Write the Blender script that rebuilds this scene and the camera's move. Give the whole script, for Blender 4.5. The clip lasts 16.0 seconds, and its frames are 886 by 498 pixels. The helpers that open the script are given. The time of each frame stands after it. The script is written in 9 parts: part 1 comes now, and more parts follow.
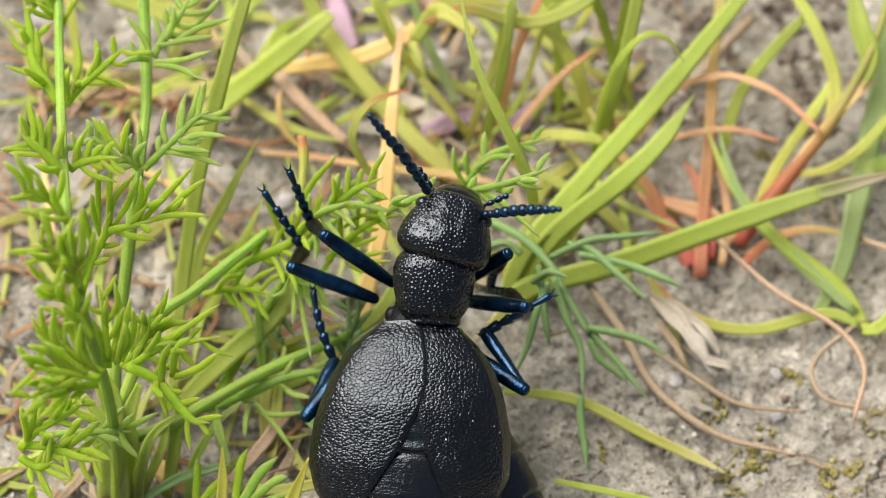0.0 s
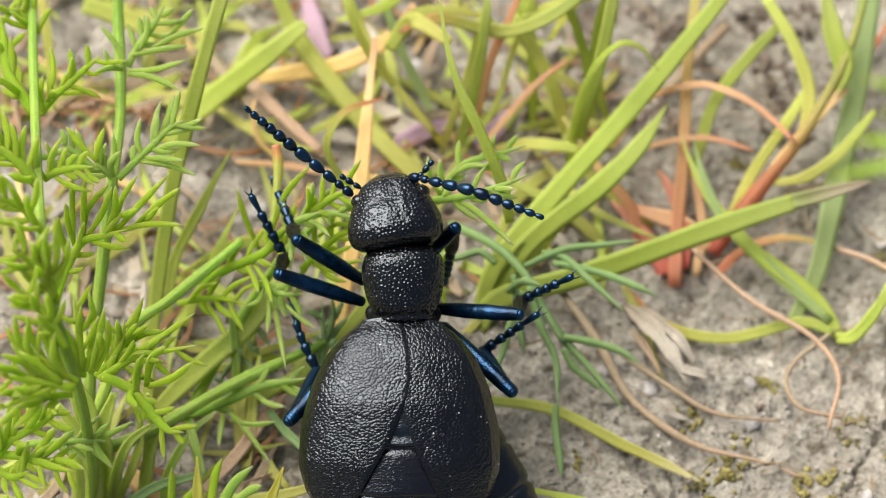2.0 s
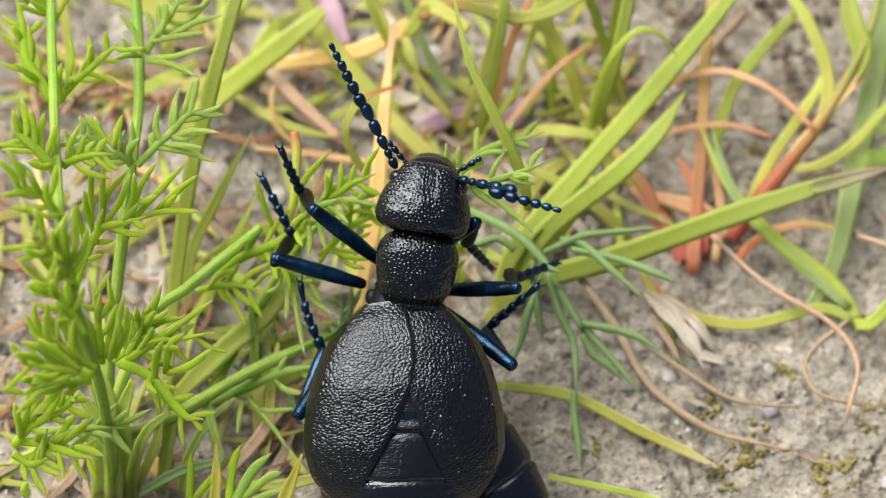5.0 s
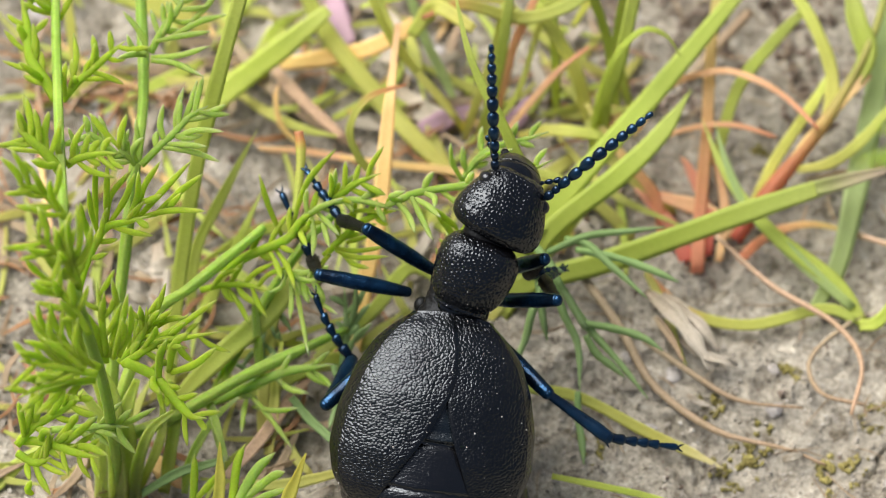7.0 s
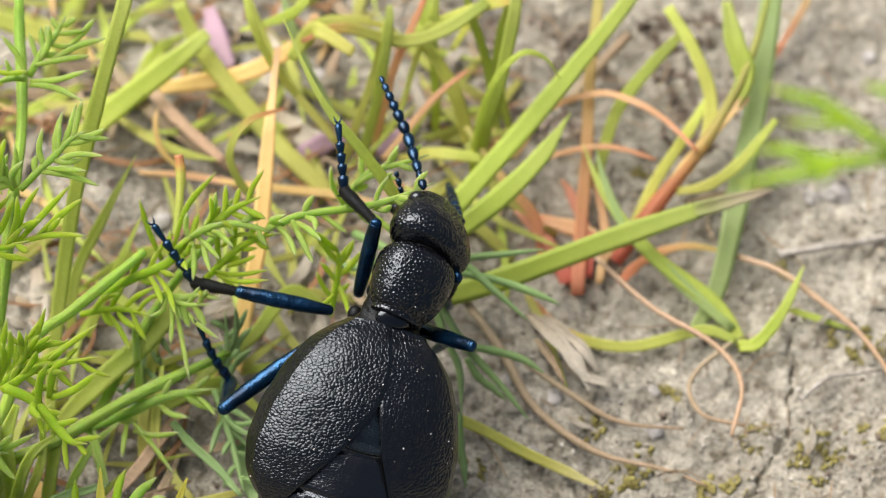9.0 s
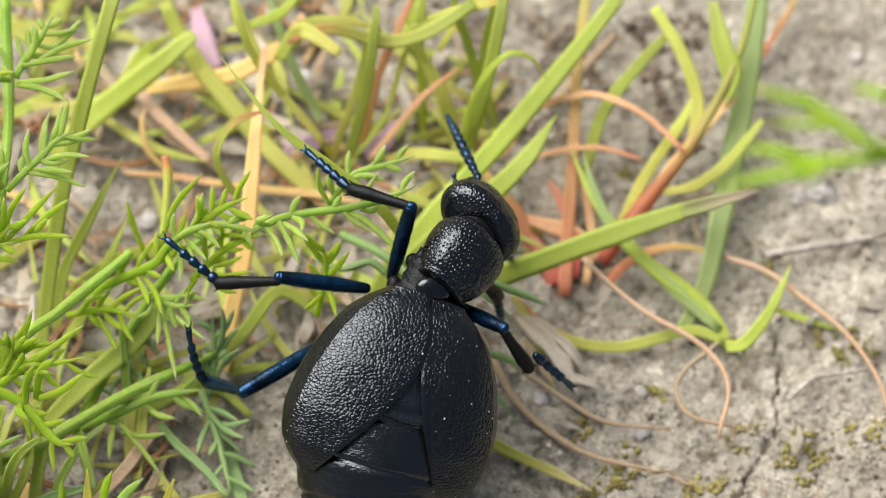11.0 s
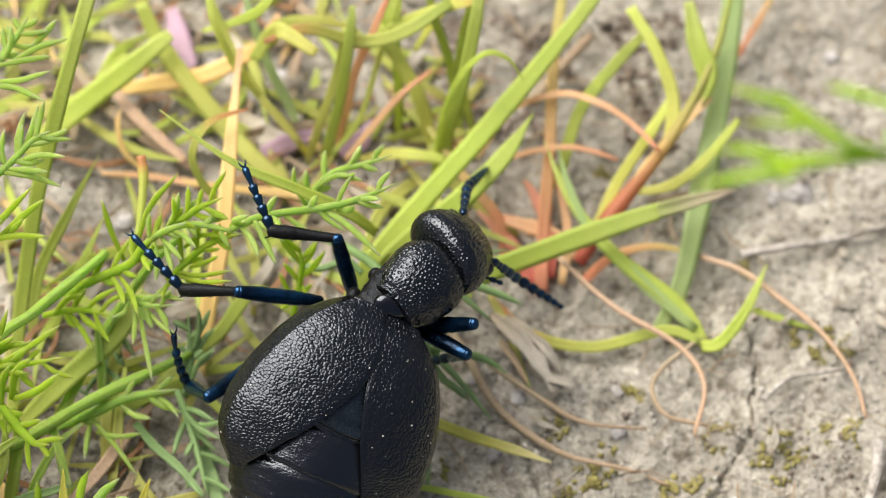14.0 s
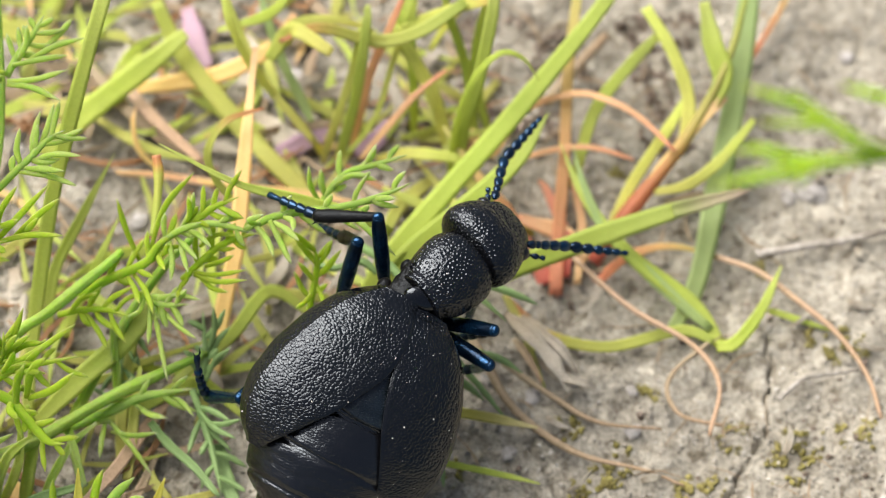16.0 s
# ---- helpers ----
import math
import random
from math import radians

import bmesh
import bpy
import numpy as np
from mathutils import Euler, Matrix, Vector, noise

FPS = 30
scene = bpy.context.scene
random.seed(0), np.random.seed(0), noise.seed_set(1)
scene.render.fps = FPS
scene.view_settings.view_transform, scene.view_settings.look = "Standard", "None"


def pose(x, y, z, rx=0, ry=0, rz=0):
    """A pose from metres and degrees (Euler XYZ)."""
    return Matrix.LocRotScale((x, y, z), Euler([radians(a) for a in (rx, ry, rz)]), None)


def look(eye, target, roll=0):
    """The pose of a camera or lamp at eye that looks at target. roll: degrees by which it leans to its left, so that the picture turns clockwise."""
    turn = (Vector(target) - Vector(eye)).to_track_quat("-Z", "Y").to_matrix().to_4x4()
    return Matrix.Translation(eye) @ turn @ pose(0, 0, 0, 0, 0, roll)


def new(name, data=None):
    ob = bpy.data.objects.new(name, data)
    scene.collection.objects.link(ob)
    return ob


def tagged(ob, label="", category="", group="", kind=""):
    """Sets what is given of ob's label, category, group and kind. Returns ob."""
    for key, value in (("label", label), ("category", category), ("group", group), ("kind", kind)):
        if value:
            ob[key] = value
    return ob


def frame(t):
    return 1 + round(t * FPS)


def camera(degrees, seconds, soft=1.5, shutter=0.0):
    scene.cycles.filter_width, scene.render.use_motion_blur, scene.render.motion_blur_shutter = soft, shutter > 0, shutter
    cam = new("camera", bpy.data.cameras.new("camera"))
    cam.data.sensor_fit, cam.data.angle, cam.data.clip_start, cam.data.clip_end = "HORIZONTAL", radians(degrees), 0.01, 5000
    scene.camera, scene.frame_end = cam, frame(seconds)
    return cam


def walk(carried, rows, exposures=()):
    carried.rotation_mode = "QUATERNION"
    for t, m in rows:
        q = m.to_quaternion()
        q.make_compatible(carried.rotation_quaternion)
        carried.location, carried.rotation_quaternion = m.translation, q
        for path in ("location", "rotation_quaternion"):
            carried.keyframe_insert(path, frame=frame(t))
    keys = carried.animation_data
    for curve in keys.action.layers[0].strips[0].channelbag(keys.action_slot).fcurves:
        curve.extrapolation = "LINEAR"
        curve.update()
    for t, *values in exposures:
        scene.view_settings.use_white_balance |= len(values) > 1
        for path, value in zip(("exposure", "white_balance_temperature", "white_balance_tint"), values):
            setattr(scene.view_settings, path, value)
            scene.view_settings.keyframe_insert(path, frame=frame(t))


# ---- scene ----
from mathutils import kdtree

SKY, SUN, EXPOSURE, FSTOP = 0.055, 3.55, 1.01, 39.0
cam = camera(16, 16.0, soft=1.0)
EYE = (0.00000, -0.08000, 0.14956)
walk(cam, [
    (0, pose(*EYE, 30.0109, 0.3531, 0.2556)),
    (0.5, pose(*EYE, 30.0581, 0.0859, 0.0817)),
    (1, pose(*EYE, 30.3043, 0.4095, 0.2271)),
    (1.5, pose(*EYE, 30.0683, -0.1299, -0.0154)),
    (2, pose(*EYE, 30.1744, -0.0132, -0.0328)),
    (2.5, pose(*EYE, 30.1269, -0.0882, -0.0318)),
    (3, pose(*EYE, 30.0193, -0.1025, -0.0348)),
    (3.5, pose(*EYE, 29.9997, -0.0022, 0.0105)),
    (4, pose(*EYE, 29.9679, 0.1559, 0.0444)),
    (6.5, pose(*EYE, 29.9246, 0.3248, 0.1823)),
    (7, pose(*EYE, 29.9281, 0.3179, 0.2153)),
    (7.5, pose(*EYE, 30.0298, 0.1218, 0.0498)),
    (8, pose(*EYE, 30.0833, -0.3342, -0.2096)),
    (8.5, pose(*EYE, 30.2394, -0.9926, -0.6879)),
    (9, pose(*EYE, 30.3612, -1.4180, -1.1103)),
    (11.5, pose(*EYE, 30.3879, -1.7288, -1.3567)),
    (12, pose(*EYE, 30.4290, -1.9574, -1.5198)),
    (12.5, pose(*EYE, 30.3814, -2.0089, -1.5332)),
    (13, pose(*EYE, 30.3857, -1.9959, -1.5657)),
    (13.5, pose(*EYE, 30.3662, -2.0381, -1.5281)),
    (14, pose(*EYE, 30.3816, -1.9634, -1.5138)),
    (14.5, pose(*EYE, 30.3615, -1.8219, -1.4229)),
    (15, pose(*EYE, 30.3481, -1.7347, -1.3873)),
    (15.5, pose(*EYE, 30.3541, -1.7017, -1.3095)),
    (16, pose(*EYE, 30.3686, -1.7682, -1.3067)),
], [(0, EXPOSURE - 0.02), (8, EXPOSURE - 0.02), (12, EXPOSURE + 0.06), (16, EXPOSURE + 0.12)])
cam.data.dof.use_dof, cam.data.dof.focus_distance, cam.data.dof.aperture_fstop = True, 0.1585, FSTOP
MM = 0.001

# ---- light: bright overcast day ----
world = bpy.data.worlds.new("sky")
scene.world = world
world.use_nodes = True
wn = world.node_tree.nodes
sky = wn.new("ShaderNodeTexSky")
sky.sky_type, sky.sun_disc = "NISHITA", False
sky.sun_elevation, sky.sun_rotation = radians(60), radians(302)
sky.dust_density, sky.air_density, sky.ozone_density = 6.0, 1.0, 0.6
wn["Background"].inputs["Strength"].default_value = SKY
world.node_tree.links.new(sky.outputs["Color"], wn["Background"].inputs["Color"])
sun = new("sun", bpy.data.lights.new("sun", "SUN"))
sun.data.energy, sun.data.angle, sun.data.color = SUN, radians(54), (1.0, 0.985, 0.965)
sun.matrix_world = look((-0.42, 0.26, 0.87), (0, 0, 0))


# ---- materials ----
class Nodes:
    """A node material under construction."""

    def __init__(self, name):
        self.mat = bpy.data.materials.new(name)
        self.mat.use_nodes = True
        self.tree = self.mat.node_tree
        self.bsdf = self.tree.nodes["Principled BSDF"]
        self.out = self.tree.nodes["Material Output"]

    def add(self, kind, **values):
        node = self.tree.nodes.new(kind)
        for key, value in values.items():
            node.inputs[key.replace("_", " ")].default_value = value
        return node

    def link(self, a, b):
        self.tree.links.new(a, b)

    def ramp(self, source, stops):
        node = self.tree.nodes.new("ShaderNodeValToRGB")
        els = node.color_ramp.elements
        while len(els) < len(stops):
            els.new(0.5)
        for el, (at, col) in zip(els, stops):
            el.position, el.color = at, (*col, 1)
        self.link(source, node.inputs["Fac"])
        return node.outputs["Color"]

    def mix(self, kind, fac, a, b):
        node = self.tree.nodes.new("ShaderNodeMix")
        node.data_type, node.blend_type = "RGBA", kind
        for value, slot in ((fac, 0), (a, 6), (b, 7)):
            if isinstance(value, (int, float)):
                node.inputs[slot].default_value = value
            elif isinstance(value, tuple):
                node.inputs[slot].default_value = (*value, 1)
            else:
                self.link(value, node.inputs[slot])
        return node.outputs[2]

    def bump(self, height, strength, mm, base=None):
        node = self.tree.nodes.new("ShaderNodeBump")
        node.inputs["Strength"].default_value = strength
        node.inputs["Distance"].default_value = mm * MM
        self.link(height, node.inputs["Height"])
        if base:
            self.link(base, node.inputs["Normal"])
        return node.outputs["Normal"]

    def noise(self, per_mm, detail=3.0, distortion=0.0, rough=0.55, coords="Object"):
        tc = self.tree.nodes.new("ShaderNodeTexCoord")
        node = self.add("ShaderNodeTexNoise", Scale=per_mm / MM, Detail=detail, Distortion=distortion, Roughness=rough)
        self.link(tc.outputs[coords], node.inputs["Vector"])
        return node.outputs["Fac"]


def chitin(name, colour, rough, metal, relief, coat=0.0, tint=None, gloss=0.5):
    """Insect cuticle. relief: 'rugose' wrinkles, 'hammered' coarse grain, 'fine' hairline grain."""
    n = Nodes(name)
    big = n.noise(0.5, 2)
    base = n.mix("MIX", n.ramp(big, ((0.35, (0, 0, 0)), (0.7, (1, 1, 1)))), colour, tint or tuple(c * 1.7 for c in colour))
    n.link(base, n.bsdf.inputs["Base Color"])
    n.bsdf.inputs["Metallic"].default_value = metal
    n.bsdf.inputs["Coat Weight"].default_value = coat
    n.bsdf.inputs["Specular IOR Level"].default_value = gloss
    n.bsdf.inputs["Specular Tint"].default_value = (0.87, 0.94, 1.0, 1.0)
    n.bsdf.inputs["Coat Roughness"].default_value = 0.3
    speck = n.noise(6.0, 2)
    r = n.tree.nodes.new("ShaderNodeMapRange")
    r.inputs["To Min"].default_value, r.inputs["To Max"].default_value = rough - 0.08, rough + 0.1
    n.link(speck, r.inputs["Value"])
    n.link(r.outputs["Result"], n.bsdf.inputs["Roughness"])
    if relief == "rugose":
        tc = n.tree.nodes.new("ShaderNodeTexCoord")
        row = n.add("ShaderNodeTexWave", Scale=2.1 / MM, Distortion=8.0, Detail=1.0, Detail_Scale=2.0, Detail_Roughness=0.4)
        row.bands_direction = "Y"
        n.link(tc.outputs["Object"], row.inputs["Vector"])
        ridge = n.mix("MIX", 0.55, row.outputs["Color"], n.noise(9.5, 0.5, 0.4))
        normal = n.bump(n.noise(13.0, 2), 0.3, 0.02, n.bump(ridge, 1.0, 0.014))
    elif relief == "hammered":
        normal = n.bump(n.noise(8.0, 3), 0.9, 0.03)
    else:
        normal = n.bump(n.noise(14.0, 3), 0.35, 0.012)
    n.link(normal, n.bsdf.inputs["Normal"])
    return n.mat


def leafy(name, stops, rough=0.5, sheer=0.45, vein=0.18, grain=2.0, spec=0.25, speck=0.35, flesh=0.0):
    """Plant tissue. stops: colours from the base (0) to the tip (1) of the leaf's length."""
    n = Nodes(name)
    uv = n.tree.nodes.new("ShaderNodeTexCoord")
    sep = n.tree.nodes.new("ShaderNodeSeparateXYZ")
    n.link(uv.outputs["UV"], sep.inputs["Vector"])
    along = n.ramp(sep.outputs["Y"], stops)
    wave = n.tree.nodes.new("ShaderNodeMath")
    wave.operation = "SINE"
    scale = n.tree.nodes.new("ShaderNodeMath")
    scale.operation, scale.inputs[1].default_value = "MULTIPLY", 55.0
    n.link(sep.outputs["X"], scale.inputs[0])
    n.link(scale.outputs[0], wave.inputs[0])
    info = n.tree.nodes.new("ShaderNodeObjectInfo")
    hsv = n.add("ShaderNodeHueSaturation")
    shift = n.tree.nodes.new("ShaderNodeMapRange")
    shift.inputs["To Min"].default_value, shift.inputs["To Max"].default_value = 0.85, 1.15
    n.link(info.outputs["Random"], shift.inputs["Value"])
    n.link(shift.outputs["Result"], hsv.inputs["Value"])
    stripe = n.ramp(wave.outputs[0], ((0.0, (0.93, 0.94, 0.9)), (0.7, (1.0, 1.0, 1.0)), (1.0, (1.12, 1.1, 1.14))))
    along = n.mix("MULTIPLY", min(1.0, vein * 4), along, stripe)
    patch = n.ramp(n.noise(grain * 0.25, 3), ((0.3, (0.94, 0.95, 0.88)), (0.7, (1.04, 1.03, 1.0))))
    fine = n.ramp(n.noise(grain * 3, 3), ((0.3, (0.82, 0.82, 0.78)), (0.6, (1.05, 1.05, 1.05)), (0.75, (1.22, 1.2, 1.3))))
    n.link(n.mix("MULTIPLY", speck, n.mix("MULTIPLY", 1.0, along, patch), fine), hsv.inputs["Color"])
    n.link(hsv.outputs["Color"], n.bsdf.inputs["Base Color"])
    n.bsdf.inputs["Roughness"].default_value = rough
    n.bsdf.inputs["Specular IOR Level"].default_value = spec
    normal = n.bump(n.noise(grain * 3, 2), 0.3, 0.04, n.bump(wave.outputs[0], vein, 0.02))
    n.link(normal, n.bsdf.inputs["Normal"])
    if flesh:
        n.bsdf.inputs["Subsurface Weight"].default_value = flesh
        n.bsdf.inputs["Subsurface Radius"].default_value = (0.7, 1.0, 0.3)
        n.bsdf.inputs["Subsurface Scale"].default_value = 0.9 * MM
    back = n.tree.nodes.new("ShaderNodeBsdfTranslucent")
    n.link(hsv.outputs["Color"], back.inputs["Color"])
    both = n.tree.nodes.new("ShaderNodeMixShader")
    both.inputs["Fac"].default_value = sheer
    n.link(n.bsdf.outputs["BSDF"], both.inputs[1])
    n.link(back.outputs["BSDF"], both.inputs[2])
    n.link(both.outputs["Shader"], n.out.inputs["Surface"])
    return n.mat


def earthy(name, dark, light, per_mm, rough=0.95, relief=0.2, spots=0.0):
    n = Nodes(name)
    broad = n.noise(per_mm * 0.07, 4, 0.4)
    grain = n.noise(per_mm, 4, 0.0, 0.7)
    base = n.mix("MIX", n.ramp(broad, ((0.3, (0, 0, 0)), (0.7, (1, 1, 1)))), dark, light)
    base = n.mix("MULTIPLY", 1.0, base, n.ramp(grain, ((0.3, (0.5, 0.48, 0.45)), (0.5, (0.95, 0.95, 0.95)), (0.72, (1.32, 1.32, 1.32)))))
    base = n.mix("MULTIPLY", 1.0, base, n.ramp(n.noise(per_mm * 0.3, 5, 0.6, 0.7), ((0.32, (0.6, 0.57, 0.52)), (0.5, (1, 1, 1)), (0.7, (1.15, 1.14, 1.12)))))
    base = n.mix("MULTIPLY", spots, base, n.ramp(n.noise(per_mm * 0.2, 4, 0.5, 0.65), ((0.34, (0.5, 0.46, 0.4)), (0.46, (0.98, 0.97, 0.95)), (0.7, (1.14, 1.14, 1.12)))))
    info = n.tree.nodes.new("ShaderNodeNewGeometry")
    base = n.mix("MULTIPLY", 0.75, base, n.ramp(info.outputs["Random Per Island"], ((0.0, (0.45, 0.41, 0.36)), (0.4, (0.9, 0.88, 0.85)), (0.8, (1.05, 1.05, 1.05)), (1.0, (1.16, 1.16, 1.17)))))
    n.link(base, n.bsdf.inputs["Base Color"])
    n.bsdf.inputs["Roughness"].default_value = rough
    n.bsdf.inputs["Specular IOR Level"].default_value = 0.2
    n.link(n.bump(grain, 0.8, relief), n.bsdf.inputs["Normal"])
    return n.mat


M = {
    "elytra": chitin("black_rugose_cuticle", (0.0014, 0.0014, 0.0016), 0.22, 0.0, "fine", gloss=0.52),
    "pitted": chitin("black_pitted_cuticle", (0.0016, 0.0016, 0.002), 0.16, 0.0, "fine", gloss=0.52),
    "abdomen": chitin("black_smooth_cuticle", (0.0022, 0.0022, 0.0026), 0.2, 0.0, "rugose", gloss=0.6),
    "tergite": chitin("blue_black_plate", (0.003, 0.005, 0.007), 0.28, 0.1, "rugose", gloss=0.55),
    "blue": chitin("dark_blue_cuticle", (0.0015, 0.005, 0.013), 0.2, 0.8, "hammered", 0.12, (0.007, 0.05, 0.118)),
    "bead": chitin("blue_black_cuticle", (0.003, 0.009, 0.022), 0.2, 0.75, "fine", 0.2, (0.007, 0.045, 0.1)),
    "hairy": chitin("dull_black_cuticle", (0.003, 0.0028, 0.0026), 0.42, 0.0, "hammered", gloss=0.14),
    "eye": chitin("dark_brown_eye", (0.006, 0.0055, 0.005), 0.2, 0.0, "fine"),
    "grass": leafy("fresh_grass", ((0.0, (0.59, 0.65, 0.16)), (0.5, (0.58, 0.67, 0.15)), (1.0, (0.62, 0.68, 0.22))), sheer=0.62),
    "broad": leafy("broad_fresh_grass", ((0.0, (0.48, 0.54, 0.115)), (0.5, (0.44, 0.535, 0.095)), (1.0, (0.49, 0.56, 0.15))), sheer=0.5),
    "pale": leafy("blue_green_grass", ((0.0, (0.56, 0.66, 0.31)), (1.0, (0.53, 0.66, 0.33))), sheer=0.7),
    "lime": leafy("yellow_green_grass", ((0.0, (0.68, 0.64, 0.2)), (1.0, (0.62, 0.68, 0.18))), sheer=0.6),
    "yellow": leafy("yellowed_leaf", ((0.0, (0.84, 0.64, 0.26)), (0.7, (0.86, 0.62, 0.28)), (1.0, (0.66, 0.44, 0.26)))),
    "orange": leafy("orange_leaf", ((0.0, (0.80, 0.56, 0.30)), (0.7, (0.82, 0.52, 0.32)), (1.0, (0.82, 0.42, 0.26))), sheer=0.5),
    "fallen": leafy("fallen_leaf", ((0.0, (0.46, 0.52, 0.10)), (0.6, (0.58, 0.55, 0.14)), (1.0, (0.68, 0.60, 0.34)))),
    "tipped": leafy("green_leaf_with_orange_tip", ((0.0, (0.46, 0.54, 0.12)), (0.65, (0.54, 0.54, 0.13)), (0.85, (0.60, 0.32, 0.12)), (1.0, (0.6, 0.28, 0.16)))),
    "withered": leafy("withered_tip", ((0.0, (0.50, 0.55, 0.2)), (0.4, (0.50, 0.46, 0.27)), (1.0, (0.56, 0.42, 0.36)))),
    "redstem": leafy("red_stem", ((0.0, (0.58, 0.15, 0.10)), (0.3, (0.58, 0.24, 0.12)), (0.55, (0.58, 0.48, 0.16)), (1.0, (0.44, 0.50, 0.13))), sheer=0.5),
    "rust": leafy("rust_stem", ((0.0, (0.86, 0.42, 0.28)), (0.5, (0.84, 0.58, 0.33)), (1.0, (0.70, 0.66, 0.26))), sheer=0.7),
    "red": leafy("red_leaf", ((0.0, (0.62, 0.17, 0.13)), (1.0, (0.72, 0.42, 0.28))), sheer=0.55),
    "drystem": leafy("tan_dry_stem", ((0.0, (0.42, 0.29, 0.20)), (1.0, (0.40, 0.26, 0.17))), 0.7, 0.1, speck=1.0),
    "straw": leafy("dry_straw", ((0.0, (0.30, 0.235, 0.16)), (1.0, (0.29, 0.20, 0.13))), 0.7, 0.1, speck=1.0),
    "dead": leafy("bleached_dead_leaf", ((0.0, (0.38, 0.31, 0.24)), (0.5, (0.52, 0.46, 0.39)), (1.0, (0.56, 0.50, 0.43))), 0.8, 0.25, 0.6, 3.0, speck=1.0),
    "pink": leafy("pink_petal", ((0.0, (0.44, 0.29, 0.36)), (1.0, (0.48, 0.32, 0.41))), 0.6, 0.3),
    "herb": leafy("fresh_herb", ((0.0, (0.35, 0.51, 0.04)), (0.8, (0.36, 0.53, 0.045)), (1.0, (0.44, 0.57, 0.11))), 0.65, 0.5, 0.0, 3.0, 0.15, 0.5, 0.9),
    "herb_cool": leafy("grey_green_herb", ((0.0, (0.30, 0.45, 0.085)), (0.8, (0.32, 0.48, 0.11)), (1.0, (0.41, 0.55, 0.2))), 0.65, 0.45, 0.0, 3.0, 0.15, 0.5, 0.9),
    "stem": leafy("herb_stem", ((0.0, (0.32, 0.41, 0.08)), (1.0, (0.27, 0.42, 0.08))), 0.55, 0.25, 0.5, 2.0, 0.2, 0.5, 0.9),
    "sheath": leafy("pale_herb_base", ((0.0, (0.40, 0.46, 0.12)), (0.5, (0.37, 0.47, 0.10)), (1.0, (0.40, 0.52, 0.10))), 0.6, 0.5, 0.15, 1.2, 0.2, 0.4, 0.7),
    "citron": leafy("citron_shoot", ((0.0, (0.66, 0.68, 0.14)), (1.0, (0.80, 0.74, 0.16))), 0.5, 0.5),
    "greyleaf": leafy("dull_grey_green_leaf", ((0.0, (0.22, 0.34, 0.12)), (1.0, (0.28, 0.40, 0.17))), 0.6, 0.3, 0.3),
    "brown": leafy("withered_twig", ((0.0, (0.24, 0.13, 0.07)), (1.0, (0.33, 0.17, 0.08))), 0.8, 0.05),
    "soil": earthy("sandy_soil", (0.235, 0.215, 0.175), (0.425, 0.395, 0.334), 4.2, relief=0.3, spots=1.0),
    "sand": earthy("sand_grains", (0.28, 0.258, 0.216), (0.44, 0.41, 0.355), 2.0, 0.85, 0.05),
    "stone": earthy("pale_pebble", (0.28, 0.26, 0.235), (0.36, 0.335, 0.31), 1.6, 0.8, 0.1),
    "moss": earthy("yellow_moss", (0.20, 0.18, 0.05), (0.31, 0.27, 0.10), 2.0, 0.9, 0.1),
    "twig": earthy("grey_twig", (0.28, 0.25, 0.21), (0.38, 0.35, 0.31), 2.0, 0.9, 0.1),
    "speck": earthy("pale_dust", (0.6, 0.57, 0.52), (0.75, 0.72, 0.68), 4.0, 0.8, 0.02),
    "crumb": earthy("dark_crumbs", (0.13, 0.10, 0.08), (0.24, 0.19, 0.15), 2.0, 0.95, 0.1),
}


# ---- builders ----
def base(name, at):
    """An Empty at the base of a thing, in millimetres."""
    ob = new(name)
    ob.location = Vector(at) * MM
    ob.empty_display_size = 0.002
    return ob


def part(name, verts, faces, material, parent=None, label="", uvs=None, smooth=True):
    """One mesh object from millimetre coordinates; under a thing its vertices are given in the world and stored about the thing's base."""
    off = Vector((0, 0, 0))
    if parent and not parent.get("own_space"):
        off = parent.location / MM
    me = bpy.data.meshes.new(name)
    me.from_pydata([((v[0] - off[0]) * MM, (v[1] - off[1]) * MM, (v[2] - off[2]) * MM) for v in verts], [], faces)
    if uvs is not None:
        layer = me.uv_layers.new(name="UVMap")
        for loop in me.loops:
            layer.data[loop.index].uv = uvs[loop.vertex_index]
    me.materials.append(M[material])
    me.polygons.foreach_set("use_smooth", [smooth] * len(me.polygons))
    me.update()
    bm = bmesh.new()
    bm.from_mesh(me)
    bmesh.ops.recalc_face_normals(bm, faces=bm.faces)
    bm.to_mesh(me)
    bm.free()
    ob = new(name, me)
    if parent:
        ob.parent = parent
    if label:
        tagged(ob, label)
    return ob


def curve(points, n):
    """n + 1 places along a smooth line through the points, and their directions."""
    p = [Vector(q) for q in points]
    p = [p[0] * 2 - p[1]] + p + [p[-1] * 2 - p[-2]]
    out = []
    for k in range(n + 1):
        s = k / n * (len(p) - 3)
        i = min(int(s), len(p) - 4)
        f = s - i
        a, b, c, d = p[i : i + 4]
        out.append(0.5 * (2 * b + (c - a) * f + (2 * a - 5 * b + 4 * c - d) * f * f + (3 * b - a - 3 * c + d) * f**3))
    way = [(out[min(k + 1, n)] - out[max(k - 1, 0)]).normalized() for k in range(n + 1)]
    return out, way


FACING = Vector((0.0, -0.5, 0.87))


